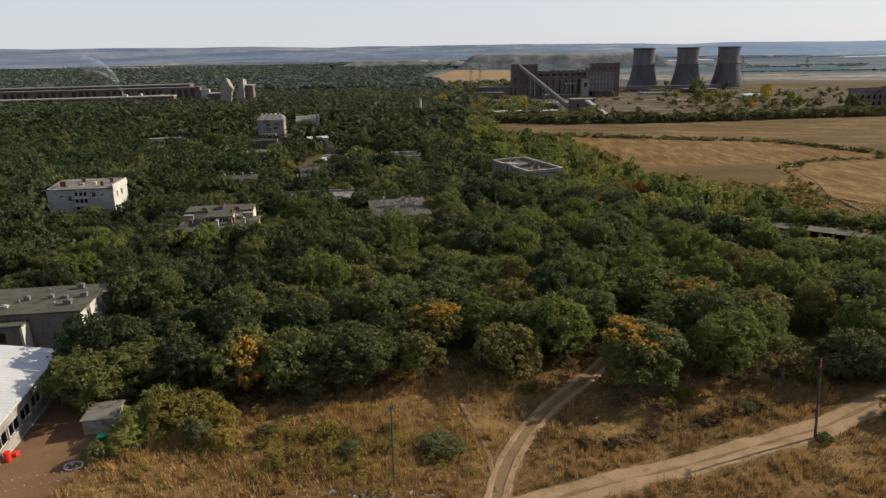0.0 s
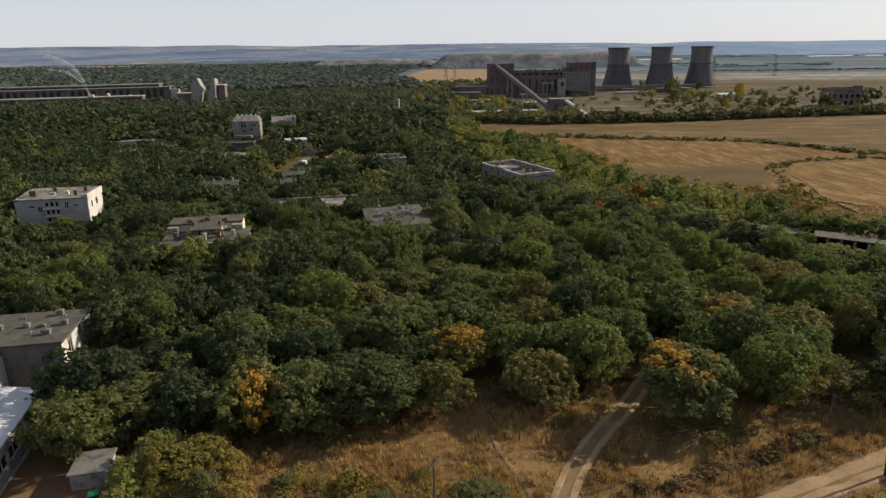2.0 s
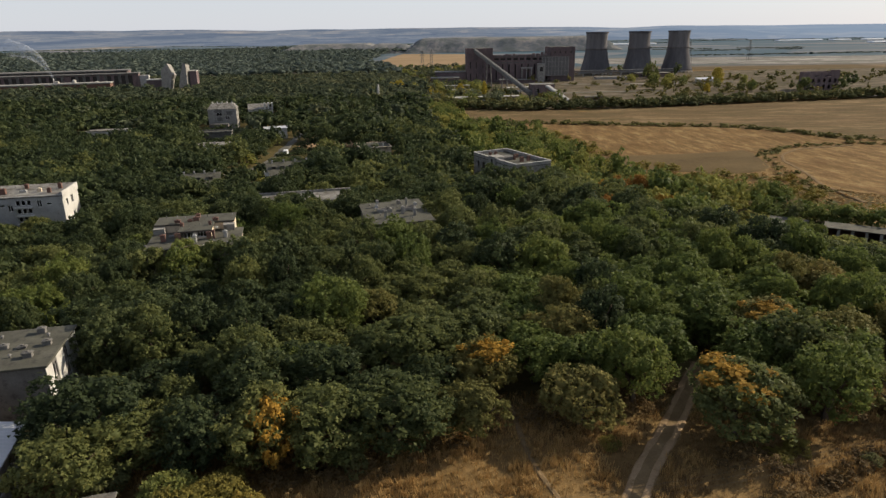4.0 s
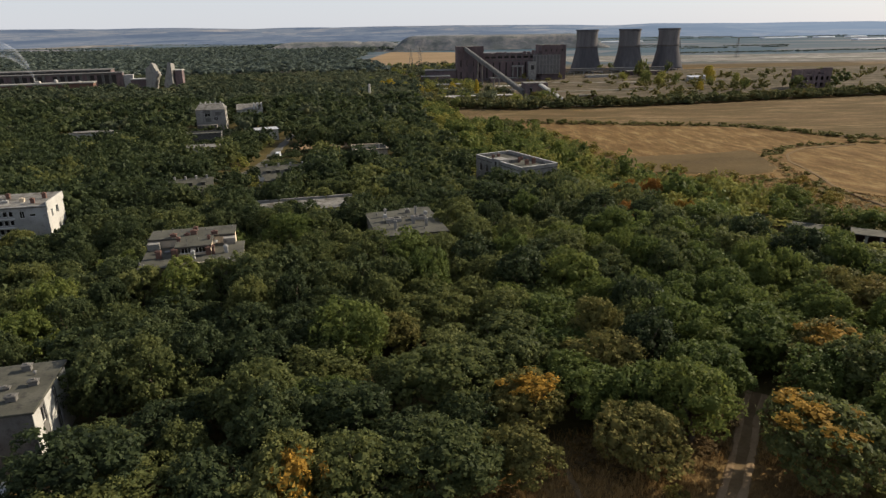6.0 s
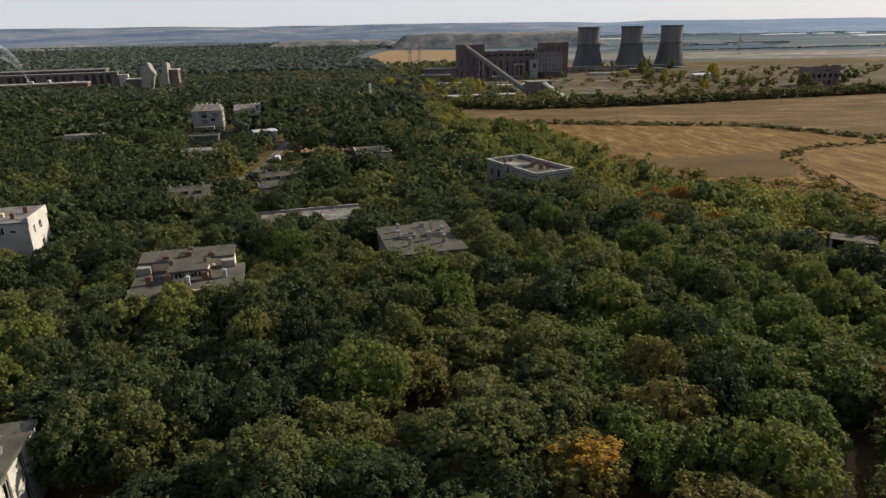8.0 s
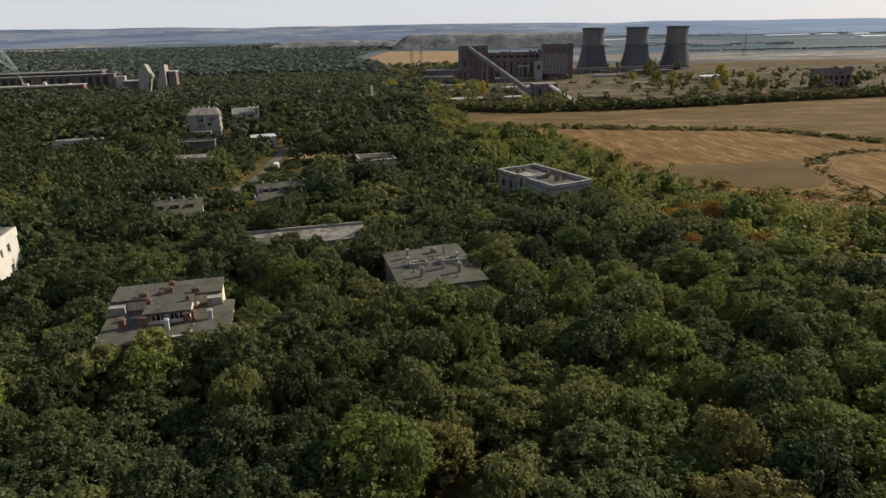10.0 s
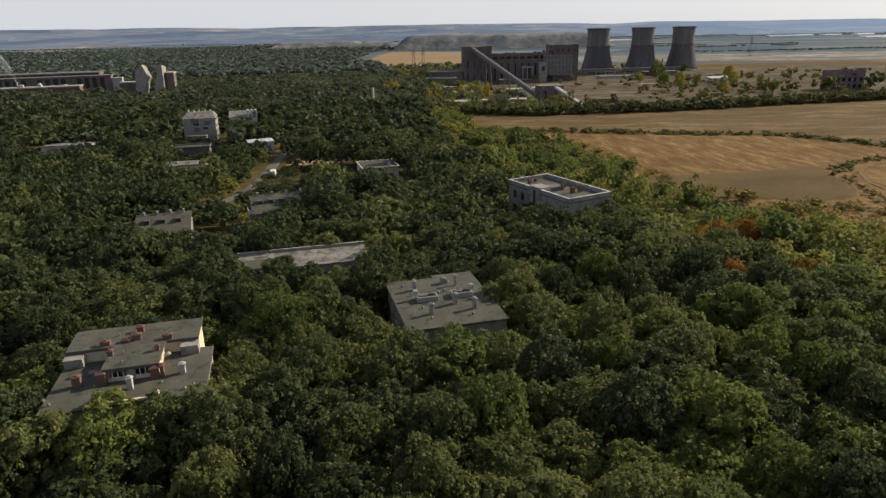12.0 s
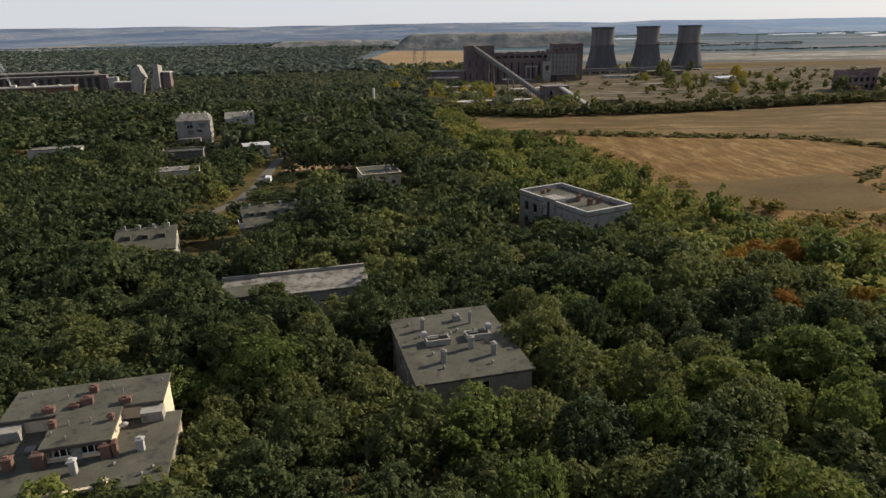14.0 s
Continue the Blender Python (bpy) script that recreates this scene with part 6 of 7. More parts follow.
wood("grass", "rank tussocks of dry grass beside the fields", [p for p in dry if noise.noise((p[0] / 6, p[1] / 6, 2)) > -0.25], TUFT, M_GRASS, (0.5, 1.3), (0.3, 0.9), 0.45, category="grass", seed=62)
wood("scrub", "dark bramble clumps in the dry grass", [p for p in dry if noise.noise((p[0] / 6, p[1] / 6, 2)) < -0.34], HEDGE, M_OLIVE, (0.8, 2.0), (0.6, 1.6), 0.45, category="shrub", seed=63)
wood("woodland", "row of dark trees behind the garages", row([(63, 137), (72, 131), (82, 124.5), (96, 116)], 3.2, 0.8, 71) + row([(66, 140), (76, 134), (92, 124)], 4.6, 1.2, 72), MID, M_FRESH, (1.8, 3.0), (2.4, 4.4), seed=73)

# ---------- the power plant and the works ----------
def power_station():
    x0, y0, zg = 24.5, 650.0, -12.2
    top = thing("power_station", x0, y0, zg, 0, "ruined sooty brick power station with a broken roofline", "power station")
    # left bunker block
    def block(name, a, b, deep, tall, slots):
        """A tall brick block with window slots, a dark inside, a roof and a crumbling parapet."""
        w_ = b - a
        ob = part(name, wall_mesh(w_, deep, tall, {"S": slots}, 0.8), M_PLANT, top)
        ob.matrix_basis = pose((a + b) / 2, deep / 2, 0)
        # floor and cross wall near-black: the inside's shade is in the colour
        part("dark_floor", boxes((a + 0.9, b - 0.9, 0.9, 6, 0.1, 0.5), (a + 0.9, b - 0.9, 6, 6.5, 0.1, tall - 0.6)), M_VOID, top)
        part("flat_roof", boxes((a + 0.82, b - 0.82, 0.82, deep - 0.82, tall - 0.5, tall - 0.1)), M_ROOF, top)
        x_ = a
        gg = np.random.default_rng(int(a) + 5)
        while x_ < b - 0.6:
            step_ = gg.uniform(3.0, 7.0)
            part("broken_parapet", boxes((x_, min(x_ + step_, b), 0.0, 0.8, tall - 0.02, tall + gg.uniform(0.15, 0.55))), M_PLANT, top)
            x_ += step_ + gg.uniform(0, 0.25)
        for k_ in range(int(w_ / 5) + 1):
            xp = a + 0.4 + k_ * (w_ - 1.8) / int(w_ / 5)
            part("brick_pier", boxes((xp, xp + 1.0, -0.55, -0.01, 0, tall - 0.4)), M_PLANT, top)
    block("bunker_block", 0, 25, 34, 31.6, [(-8.8 + 5.9 * k, z, 1.1, 6.0) for k in range(4) for z in (3.0, 13.5)])
    # turbine hall, its top edge broken
    g = np.random.default_rng(4)
    w = 55.0
    bm = wall_mesh(w, 30.0, 24.5, {"S": [(-24 + 6.1 * k, 2.5, 1.3, 14.5) for k in range(9)] + [(-24 + 6.1 * k, 20.6, 4.6, 2.6) for k in range(9)]}, 0.9)
    hall_ = part("hall_wall", bm, M_PLANT, top)
    hall_.matrix_basis = pose(25.02 + w / 2, 17.5, 0)
    # added near-black wall that gives the window slots their shade
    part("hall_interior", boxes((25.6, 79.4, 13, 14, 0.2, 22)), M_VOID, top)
    x = 25.1
    while x < 79:
        d_, hh = g.uniform(1.0, 4.5), g.uniform(0.1, 2.0) + 2.2 * smooth(50, 79, x)
        part("broken_parapet", boxes((x, min(x + d_, 79.9), 2.5, 3.7, 24.48, 24.5 + hh)), M_PLANT, top)
        x += d_ + g.uniform(0.0, 1.2)
    for k in range(9):
        part("pilaster", boxes((25.5 + 6.1 * k, 26.4 + 6.1 * k, 1.9, 2.49, 0, 24.4)), M_PLANT, top)
    for z in (1.6, 18.2, 23.6):
        part("cornice", boxes((25.1, 79.9, 2.2, 2.49, z, z + 0.7)), M_GREY, top, "grey concrete string course")
    for k in range(12):
        xx = 27 + 4.4 * k
        part("roof_truss", boxes((xx, xx + 0.5, 3.8, 31, 22.5 + g.uniform(0, 1.5), 23.4 + g.uniform(0.6, 1.6))), M_STEEL, top, "rusted bare roof truss")
    # right block
    block("boiler_block", 80.02, 103, 36, 31.8, [(-7.6 + 5.1 * k, 26.2, 1.2, 2.0) for k in range(4)])
    # glazed grid
    grid = part("glazed_grid", boxes((71.5, 97.5, -1.3, -0.57, 6.0, 23.5)), M_PANEL, top, "tall grid of dusty glazing")
    for k in range(9):
        part("grid_mullion", boxes((71.5 + 3.15 * k, 71.95 + 3.15 * k, -1.6, -1.31, 6.0, 23.5)), M_WALL, grid)
    for k in range(5):
        part("grid_rail", boxes((71.5, 97.5, -1.75, -1.61, 6.0 + 4.2 * k, 6.35 + 4.2 * k)), M_WALL, grid)
    # pale lift tower and stair frames in front
    part("lift_tower", boxes((66.5, 73.5, -8, -2, 0, 17.5), bevel=0.2), M_WALL, top, "grey concrete lift tower")
    # no hole here: a near-black box paints the opening's shade
    part("lift_opening", boxes((68.8, 71.6, -8.06, -7.9, 10.5, 14.5)), M_VOID, top)
    for xx in (52.0, 56.5, 61.0):
        part("portal_post", boxes((xx, xx + 0.9, -4, -3.1, 0, 13)), M_WALL, top)
    part("portal_beam", boxes((51.5, 62.5, -4.2, -2.9, 13, 14.4)), M_WALL, top)
    # low annexes
    for a, b, c, d_, h in ((-30, -0.5, 4, 26, 10), (-34, -8, -24, -6, 6.5), (48, 66, -16, -6, 3.2), (30, 45, -22, -10, 4.0)):
        an = part("annex", boxes((a, b - 0.02, c, d_, 0, h)), M_PLANT, top)
        part("annex_roof", boxes((a - 0.5, b + 0.4, c - 0.5, d_ + 0.5, h, h + 0.5)), M_ROOF2, an)


def conveyor(name, label, a, b, half, tall, legs, mat):
    """An inclined conveyor gallery between two points, on trestles."""
    a, b = Vector(a), Vector(b)
    top = thing(name, *a, 0, label, "conveyor")
    u = (b - a).normalized()
    side = u.cross(Vector((0, 0, 1))).normalized()
    up = side.cross(u)
    bm = bmesh.new()
    prof = [(-half, 0), (half, 0), (half, tall * 0.75), (half * 0.55, tall), (-half * 0.55, tall), (-half, tall * 0.75)]
    n = 14
    rings = [[bm.verts.new((b - a) * (k / n) + side * p + up * q) for p, q in prof] for k in range(n + 1)]
    for r0, r1 in zip(rings, rings[1:]):
        for k in range(6):
            bm.faces.new((r0[k], r0[(k + 1) % 6], r1[(k + 1) % 6], r1[k]))
    bm.faces.new(rings[0][::-1]), bm.faces.new(rings[-1])
    part("gallery", bm, mat, top)
    for t in legs:
        p = (b - a) * t
        zg = height(a.x + p.x, a.y + p.y) - a.z
        bm = bmesh.new()
        for s in (-1, 1):
            tube(bm, [(p + side * s * half * 0.9)[:], (p.x + side.x * s * half * 1.5, p.y + side.y * s * half * 1.5, zg)], [0.45, 0.55], 6)
        part("trestle", bm, M_GREY, top)


def cooling_tower(x, y, base_r, neck_r, h):
    top = thing("cooling_tower", x, y, -13.4, rng.uniform(0, 360), "soot-dark concrete cooling tower with a waisted shell", "cooling tower", "cooling towers of the plant")
    bm = bmesh.new()
    seg, n = 48, 26
    zt = 0.80 * h

    def rad(z):
        k = (zt - 3.2) / math.sqrt((base_r / neck_r) ** 2 - 1)
        return neck_r * math.sqrt(1 + ((z - zt) / k) ** 2)
    zs = np.linspace(3.2, h, n)
    outer = [[bm.verts.new((rad(z) * math.cos(math.tau * k / seg), rad(z) * math.sin(math.tau * k / seg), z)) for k in range(seg)] for z in zs]
    inner = [[bm.verts.new(((rad(z) - 0.5) * math.cos(math.tau * k / seg), (rad(z) - 0.5) * math.sin(math.tau * k / seg), z)) for k in range(seg)] for z in zs]
    for rings in (outer, inner[::-1]):
        for r0, r1 in zip(rings, rings[1:]):
            for k in range(seg):
                bm.faces.new((r0[k], r0[(k + 1) % seg], r1[(k + 1) % seg], r1[k]))
    for o, i in ((outer[0], inner[0]), (inner[-1], outer[-1])):
        for k in range(seg):
            bm.faces.new((i[k], i[(k + 1) % seg], o[(k + 1) % seg], o[k]))
    sh = part("shell", bm, M_TOWER, top)
    sh.data.polygons.foreach_set("use_smooth", [True] * len(sh.data.polygons))
    bm = bmesh.new()
    zs = np.linspace(0.60 * h, h - 1.21, 12)
    skin = [[bm.verts.new(((rad(z) + e) * math.cos(math.tau * k / seg), (rad(z) + e) * math.sin(math.tau * k / seg), z)) for k in range(seg)] for z, e in [(zs[0], 0.02)] + [(z, 0.22) for z in zs] + [(zs[-1], 0.02)]]
    for r0, r1 in zip(skin, skin[1:]):
        for k in range(seg):
            bm.faces.new((r0[k], r0[(k + 1) % seg], r1[(k + 1) % seg], r1[k]))
    up = part("upper_shell", bm, M_TOWER2, top, "paler bleached upper course of concrete")
    up.data.polygons.foreach_set("use_smooth", [True] * len(up.data.polygons))
    bm = bmesh.new()
    for z0, z1, e in ((h - 1.2, h + 0.25, 0.55),):
        r = rad(h) + e
        ring = [[bm.verts.new((q * math.cos(math.tau * k / seg), q * math.sin(math.tau * k / seg), z)) for k in range(seg)] for q, z in ((r - e + 0.01, z0), (r, z0), (r, z1), (r - e - 0.6, z1))]
        for r0, r1 in zip(ring, ring[1:]):
            for k in range(seg):
                bm.faces.new((r0[k], r0[(k + 1) % seg], r1[(k + 1) % seg], r1[k]))
    part("rim", bm, M_TOWER, top)
    for k in range(24):
        a0, a1 = math.tau * k / 24, math.tau * (k + 0.5) / 24
        bm = bmesh.new()
        r0, r1 = base_r + 1.0, rad(3.2) - 0.2
        tube(bm, [(r0 * math.cos(a0), r0 * math.sin(a0), 0), (r1 * math.cos(a1), r1 * math.sin(a1), 3.4)], [0.45, 0.4], 6)
        part("support_leg", bm, M_CONC, top)
    bm = bmesh.new()
    tube(bm, [(0, 0, -0.5), (0, 0, 1.2)], [base_r + 2.2, base_r + 2.2], 40)
    part("basin", bm, M_CONC, top)


def works():
    """The long works on the left: three parallel halls on one axis."""
    top = thing("factory", -300, 636, -12.6, 16, "long grey factory halls with pilastered walls", "factory")
    part("rear_hall", boxes((-260, 5.4, 13, 36, 0, 17.0)), M_PLANT, top)
    part("rear_roof", boxes((-261, 6, 12.4, 36.6, 17.0, 17.9)), M_GREY, top)
    part("middle_hall", boxes((-260, 16.4, 0, 12.99, 0, 14.7)), M_PLANT, top)
    part("middle_roof", boxes((-261, 17, -1.2, 12.39, 14.7, 15.7)), M_GREY, top)
    for k in range(46):
        part("pilaster", boxes((-259 + 6.0 * k, -256.8 + 6.0 * k, -0.8, -0.01, 0, 14.68)), M_GREY if k % 3 else M_PLANT, top)
    for k in range(44):
        part("clerestory_post", boxes((-259 + 6.0 * k, -258.2 + 6.0 * k, 12.5, 12.99, 15.8, 16.9)), M_GREY, top)
    for k in range(45):
        # windows as near-black boxes, the shade behind them put into the colour
        part("window", boxes((-256.7 + 6.0 * k, -253.1 + 6.0 * k, -0.12, -0.004, 3.0, 13.6 if k % 5 else 9.0)), M_VOID, top, "tall dark glazing between the pilasters")
    # near-black panels that darken the band between the posts
    for k in range(44):
        part("clerestory_window", boxes((-258.1 + 6.0 * k, -253.1 + 6.0 * k, 12.86, 12.996, 15.9, 16.9)), M_VOID, top)
    part("front_range", boxes((-260, -2.6, -36, -22, 0, 9.1)), M_BRICK, top)
    part("front_roof", boxes((-261, -2, -37, -21, 9.1, 10.1)), M_WALL, top)
    for x in (-32, -14):
        bm = bmesh.new()
        tall = 2.9 if x < -20 else 1.0
        tube(bm, [(x, -30, 10.1), (x, -30, 10.1 + tall * 0.6), (x, -30, 10.1 + tall)], [1.7, 1.7, 0.9], 14)
        part("roof_tank", bm, M_PALE, top, "white steel tank on the roof")
    bm = bmesh.new()
    tube(bm, [(-48, -30, 10.1), (-48, -30, 14.4)], [0.7, 0.5], 10)
    part("stack", bm, M_PALE, top)
    part("stack_house", boxes((-47.2, -44, -32, -28, 10.1, 12.0), bevel=0.1), M_PALE, top)
    part("end_block", boxes((17.02, 25, 1, 10, 0, 13.2)), M_CONC, top)


def bunkers():
    """Two leaning pale loading bunkers with brick houses beside them."""
    for x, lab in ((-244.6, "leaning pale concrete loading bunker"), (-229.8, "second leaning concrete bunker with a brick house")):
        top = thing("loading_bunker", x, 608, -13, 8, lab, "bunker", "loading bunkers")
        bm = bmesh.new()
        prof = ((-9.0, 0), (0.5, 0), (4.5, 12.0), (7.5, 15.5), (2.0, 25.5), (-6.0, 20.0)) if x < -240 else ((-9.0, 0), (3.5, 0), (3.8, 14.0), (4.0, 25.0), (0.6, 25.6), (-4.5, 13.0))
        a = [bm.verts.new((p, 0, q)) for p, q in prof]
        b = [bm.verts.new((v.co.x + 1.5, 9.5, v.co.z * 0.94)) for v in a]
        bm.faces.new(a), bm.faces.new(b[::-1])
        for k in range(6):
            bm.faces.new((a[k], b[k], b[(k + 1) % 6], a[(k + 1) % 6]))
        for v in bm.verts:
            v.co.x *= 0.7
        part("body", bm, M_WALL, top)
        s = -1 if x < -240 else 1
        xx, wide = (-19.0, 13.0) if s < 0 else (4.2, 6.2)
        br = part("brick_house", boxes((xx, xx + wide, 4, 14, 0, 11.0 if s < 0 else 18)), M_PLANT, top)
        part("house_roof", boxes((xx - 0.4, xx + wide + 0.4, 3.6, 14.4, 11.01 if s < 0 else 18.01, 11.8 if s < 0 else 18.8)), M_PALE, top)


def lattice_pylon(x, y, h, label):
    top = thing("pylon", x, y, height(x, y), 15, label, "pylon", "power line pylons")
    bm = bmesh.new()
    n = 7
    for sx in (-1, 1):
        for sy in (-1, 1):
            tube(bm, [(sx * 2.4, sy * 2.4, 0), (sx * 0.5, sy * 0.5, h)], [0.16, 0.1], 4)
    for k in range(n):
        z0, z1 = h * k / n, h * (k + 1) / n
        r0, r1 = 2.4 - 1.9 * k / n, 2.4 - 1.9 * (k + 1) / n
        for s in (-1, 1):
            tube(bm, [(-r0, s * r0, z0), (r1, s * r1, z1)], [0.09, 0.09], 4)
            tube(bm, [(s * r0, -r0, z0), (s * r1, r1, z1)], [0.09, 0.09], 4)
    part("mast", bm, M_STEEL, top)
    for z in (0.72, 0.84, 0.96):
        bm = bmesh.new()
        tube(bm, [(-4.5, 0, h * z), (4.5, 0, h * z)], [0.12, 0.12], 4)
        tube(bm, [(-4.5, 0, h * z), (0, 0, h * z + 1.2), (4.5, 0, h * z)], [0.07, 0.07, 0.07], 4)
        part("cross_arm", bm, M_STEEL, top)


def ruin():
    top = thing("ruin", 288, 517, -11.4, 5, "roofless red brick ruin with black openings", "ruin")
    bm = wall_mesh(23, 14, 13.5, {"S": [(-9 + 4.4 * k, z, 2.0, 2.8) for k in range(5) for z in (1.5, 6.2)] + [(-6.8, 10.4, 4.0, 1.4), (2.5, 10.4, 5.0, 1.4)], "W": [(-4, 3, 2, 3), (3, 3, 2, 3)]}, 0.5)
    part("wall", bm, M_PLANT, top)
    # floors coloured near-black so that the wall openings look shaded
    part("floor_slab", boxes((-10.9, 10.9, -6.4, 6.4, 5.0, 5.4), (-10.9, 10.9, -6.4, 6.4, 9.4, 9.8)), M_VOID, top)
    part("wall_stub", boxes((4, 11.4, -7, -6.4, 13.5, 15.2)), M_PLANT, top)


def pipe_bridge():
    top = thing("pipe_bridge", 128, 702, -12.6, 4, "long pipe bridge on trestles before the towers", "pipe bridge")
    for z, r in ((5.2, 0.8), (6.9, 0.6)):
        bm = bmesh.new()
        tube(bm, [(0, 0, z), (120, 0, z)], [r, r], 8)
        part("pipe", bm, M_STEEL, top)
    for k in range(13):
        part("trestle", boxes((10 * k - 0.3, 10 * k + 0.3, -0.8, 0.8, 0, 4.5)), M_CONC, top)


power_station()
conveyor("conveyor", "long inclined conveyor gallery of weathered steel", (32.5, 648, 16.5), (63.0, 484, -8.6), 1.7, 2.8, (0.3, 0.6), M_GREY)
conveyor("conveyor", "short ramp falling from the transfer house", (74.5, 482, -2.6), (86.0, 455, -11.2), 1.8, 1.3, (0.3,), M_CONC)
house("sooty transfer house between two conveyors", 71.5, 489, 6, 16, 12, -11.2, -1.0, M_PLANT, M_ROOF2, [("S", -4, 4, 2, 3, 2, False)], 0.5, 0, [], category="building", name="transfer_house")
cooling_tower(171.5, 752, 17.2, 11.0, 45.4)
cooling_tower(220.0, 758, 17.2, 11.0, 45.4)
cooling_tower(267.0, 768, 17.2, 11.0, 45.4)
works()
bunkers()
lattice_pylon(-23, 902, 24, "steel lattice pylon at the field's edge")
lattice_pylon(-11, 905, 25, "taller steel lattice pylon")
lattice_pylon(330, 900, 30, "steel lattice pylon beyond the towers")
lattice_pylon(455, 1000, 28, "distant steel lattice pylon")
ruin()
pipe_bridge()
house("white walled low shed in the plant's yard", 236, 602, 8, 17, 9, -11.7, -7.6, M_WHITE, M_SHEET, [], 0.4, 0, [], fall=1.0, category="shed", name="shed")
house("rubble strewn low brick shed before the towers", 215, 690, 3, 34, 10, -12.4, -7.5, M_PLANT, M_ROOF2, rows_of("S", -12, 6, 5, (1.2,), 2, 2, 2, False), 0.4, 0, [], category="shed", name="shed")
house("pale collapsed store before the cooling towers", 168, 672, 2, 30, 12, -12.2, -9.6, M_CONC, M_ROOF2, [], 0.4, 0, [], category="shed", name="shed")
house("low roofed brick store by the hedge", 104, 466, 4, 13, 6, -11.4, -8.2, M_PLANT, M_ROOF, rows_of("S", -4, 4, 3, (0.6,), 1.6, 1.6, 2, False), 0.3, 0, [], category="shed", name="shed")
for x0, y0, x1, y1, h in ((4, 572, 30, 577, 3.4), (-14, 533, 24, 528, 3.2), (-13, 482, 14, 464, 3.0), (6, 470, 54, 474, 2.8), (50, 538, 76, 550, 3.6), (-40, 520, -18, 516, 3.0)):
    n, w = 5, math.hypot(x1 - x0, y1 - y0)
    x, y = (x0 + x1) / 2, (y0 + y1) / 2
    pl = thing("loading_platform", x, y, height(x, y) - 0.2, math.degrees(math.atan2(y1 - y0, x1 - x0)), "pale concrete loading platform under a flat canopy", "platform", "platforms of the goods yard")
    part("slab", boxes((-w / 2, w / 2, -2.2, 2.2, 0, 1.0), bevel=0.08), M_PALE, pl)
    part("canopy", boxes((-w / 2 - 0.4, w / 2 + 0.4, -2.8, 2.8, h, h + 0.5), bevel=0.06), M_PALE, pl, "flat concrete canopy")
    for k in range(n):
        part("post", boxes((-w / 2 + 0.6 + k * (w - 1.6) / (n - 1), -w / 2 + 1.0 + k * (w - 1.6) / (n - 1), -0.2, 0.2, 1.0, h)), M_CONC, pl)
for x, y, w in ((1120, 2120, 150), (1240, 2105, 60), (1330, 2090, 60), (560, 1990, 150), (400, 2010, 90), (1190, 1800, 110)):
    gh = thing("greenhouse", x, y, height(x, y), 8, "long white greenhouse far off on the plain", "greenhouse", "greenhouses on the plain")
    part("cover", boxes((-w / 2, w / 2, -14, 14, -1, 4.4), bevel=2.0), M_FILM, gh)
for x, y, h in ((-43, 449, 9),):
    st = thing("vent_stack", x, y, height(x, y), 0, "slim pale concrete stack among tree tops", "stack")
    bm = bmesh.new()
    tube(bm, [(0, 0, 0), (0, 0, h + 5)], [0.9, 0.75], 12)
    part("shaft", bm, M_PALE, st)

# yard trees: single yellow ones, and mixed growth
YTREE = thing("poplar_tree", -33, 528, height(-33, 528), 0, "young poplar in bright yellow leaf", "tree", "yellow poplars of the yard")
for nm, me, z in (("trunk", TRUNKS[0], 0), ("crown", YELLOW, 1.15)):
    ob = new(nm, me)
    ob.parent, ob.location = YTREE, (0, 0, z)
YTREE.scale = (4.6, 4.6, 5.2)
LTREE = thing("poplar_tree", 178, 536, height(178, 536), 0, "young poplar with yellow-green leaves", "tree", "green poplars of the yard")
for nm, me, z in (("trunk", TRUNKS[1], 0), ("crown", LIMY, 1.15)):
    ob = new(nm, me)
    ob.parent, ob.location = LTREE, (0, 0, z)
LTREE.scale = (4.0, 4.0, 4.6)
for src, spots in ((YTREE, ((-4, 470, 3.0, 7.5), (13, 499, 3.4, 9.5), (30, 489, 2.0, 11.5), (-40, 533, 3.4, 9), (236, 575, 4.2, 9.5), (262, 640, 5.4, 10), (196, 500, 2.4, 7), (-10, 500, 3.2, 8))),
                   (LTREE, ((-22, 540, 4.0, 8), (200, 560, 3.4, 9), (220, 540, 3.0, 8), (250, 560, 3.2, 9), (232, 505, 3.2, 8.5), (12, 420, 3.4, 7), (206, 610, 4.6, 8), (184, 588, 4.4, 10), (170, 606, 4.0, 8), (242, 530, 2.6, 6)))):
    for x, y, r, h in spots:
        ob = copy_thing(src, pose(x, y, height(x, y), 0, 0, rng.uniform(0, 360)))
        ob.scale = (r, r, h / 2.05)
g = np.random.default_rng(12)
yard = [(g.uniform(-30, 120), g.uniform(436, 470)) for _ in range(26)] + [(g.uniform(-40, 20), g.uniform(440, 650)) for _ in range(90)] + [(g.uniform(165, 275), g.uniform(500, 680)) for _ in range(42)] + [(g.uniform(140, 420), g.uniform(452, 520)) for _ in range(60)] + [(g.uniform(290, 480), g.uniform(560, 700)) for _ in range(60)] + [(g.uniform(60, 260), g.uniform(450, 640)) for _ in range(40)] + [(215 + g.normal() * 26, 560 + g.normal() * 30) for _ in range(40)]
behind = scatter(-95, 80, 690, 885, 8.0, lambda x, y: noise.noise((x / 30, y / 30, 5)) > -0.25 and x > np.interp(y, [690, 900], [-38, -112]), 87)
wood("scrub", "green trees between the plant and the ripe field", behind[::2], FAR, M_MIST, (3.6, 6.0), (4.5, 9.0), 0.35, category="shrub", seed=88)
wood("scrub", "yellowing trees between the plant and the ripe field", behind[1::2], FAR, M_LIME, (3.2, 5.4), (4.0, 7.5), 0.35, category="shrub", seed=89)
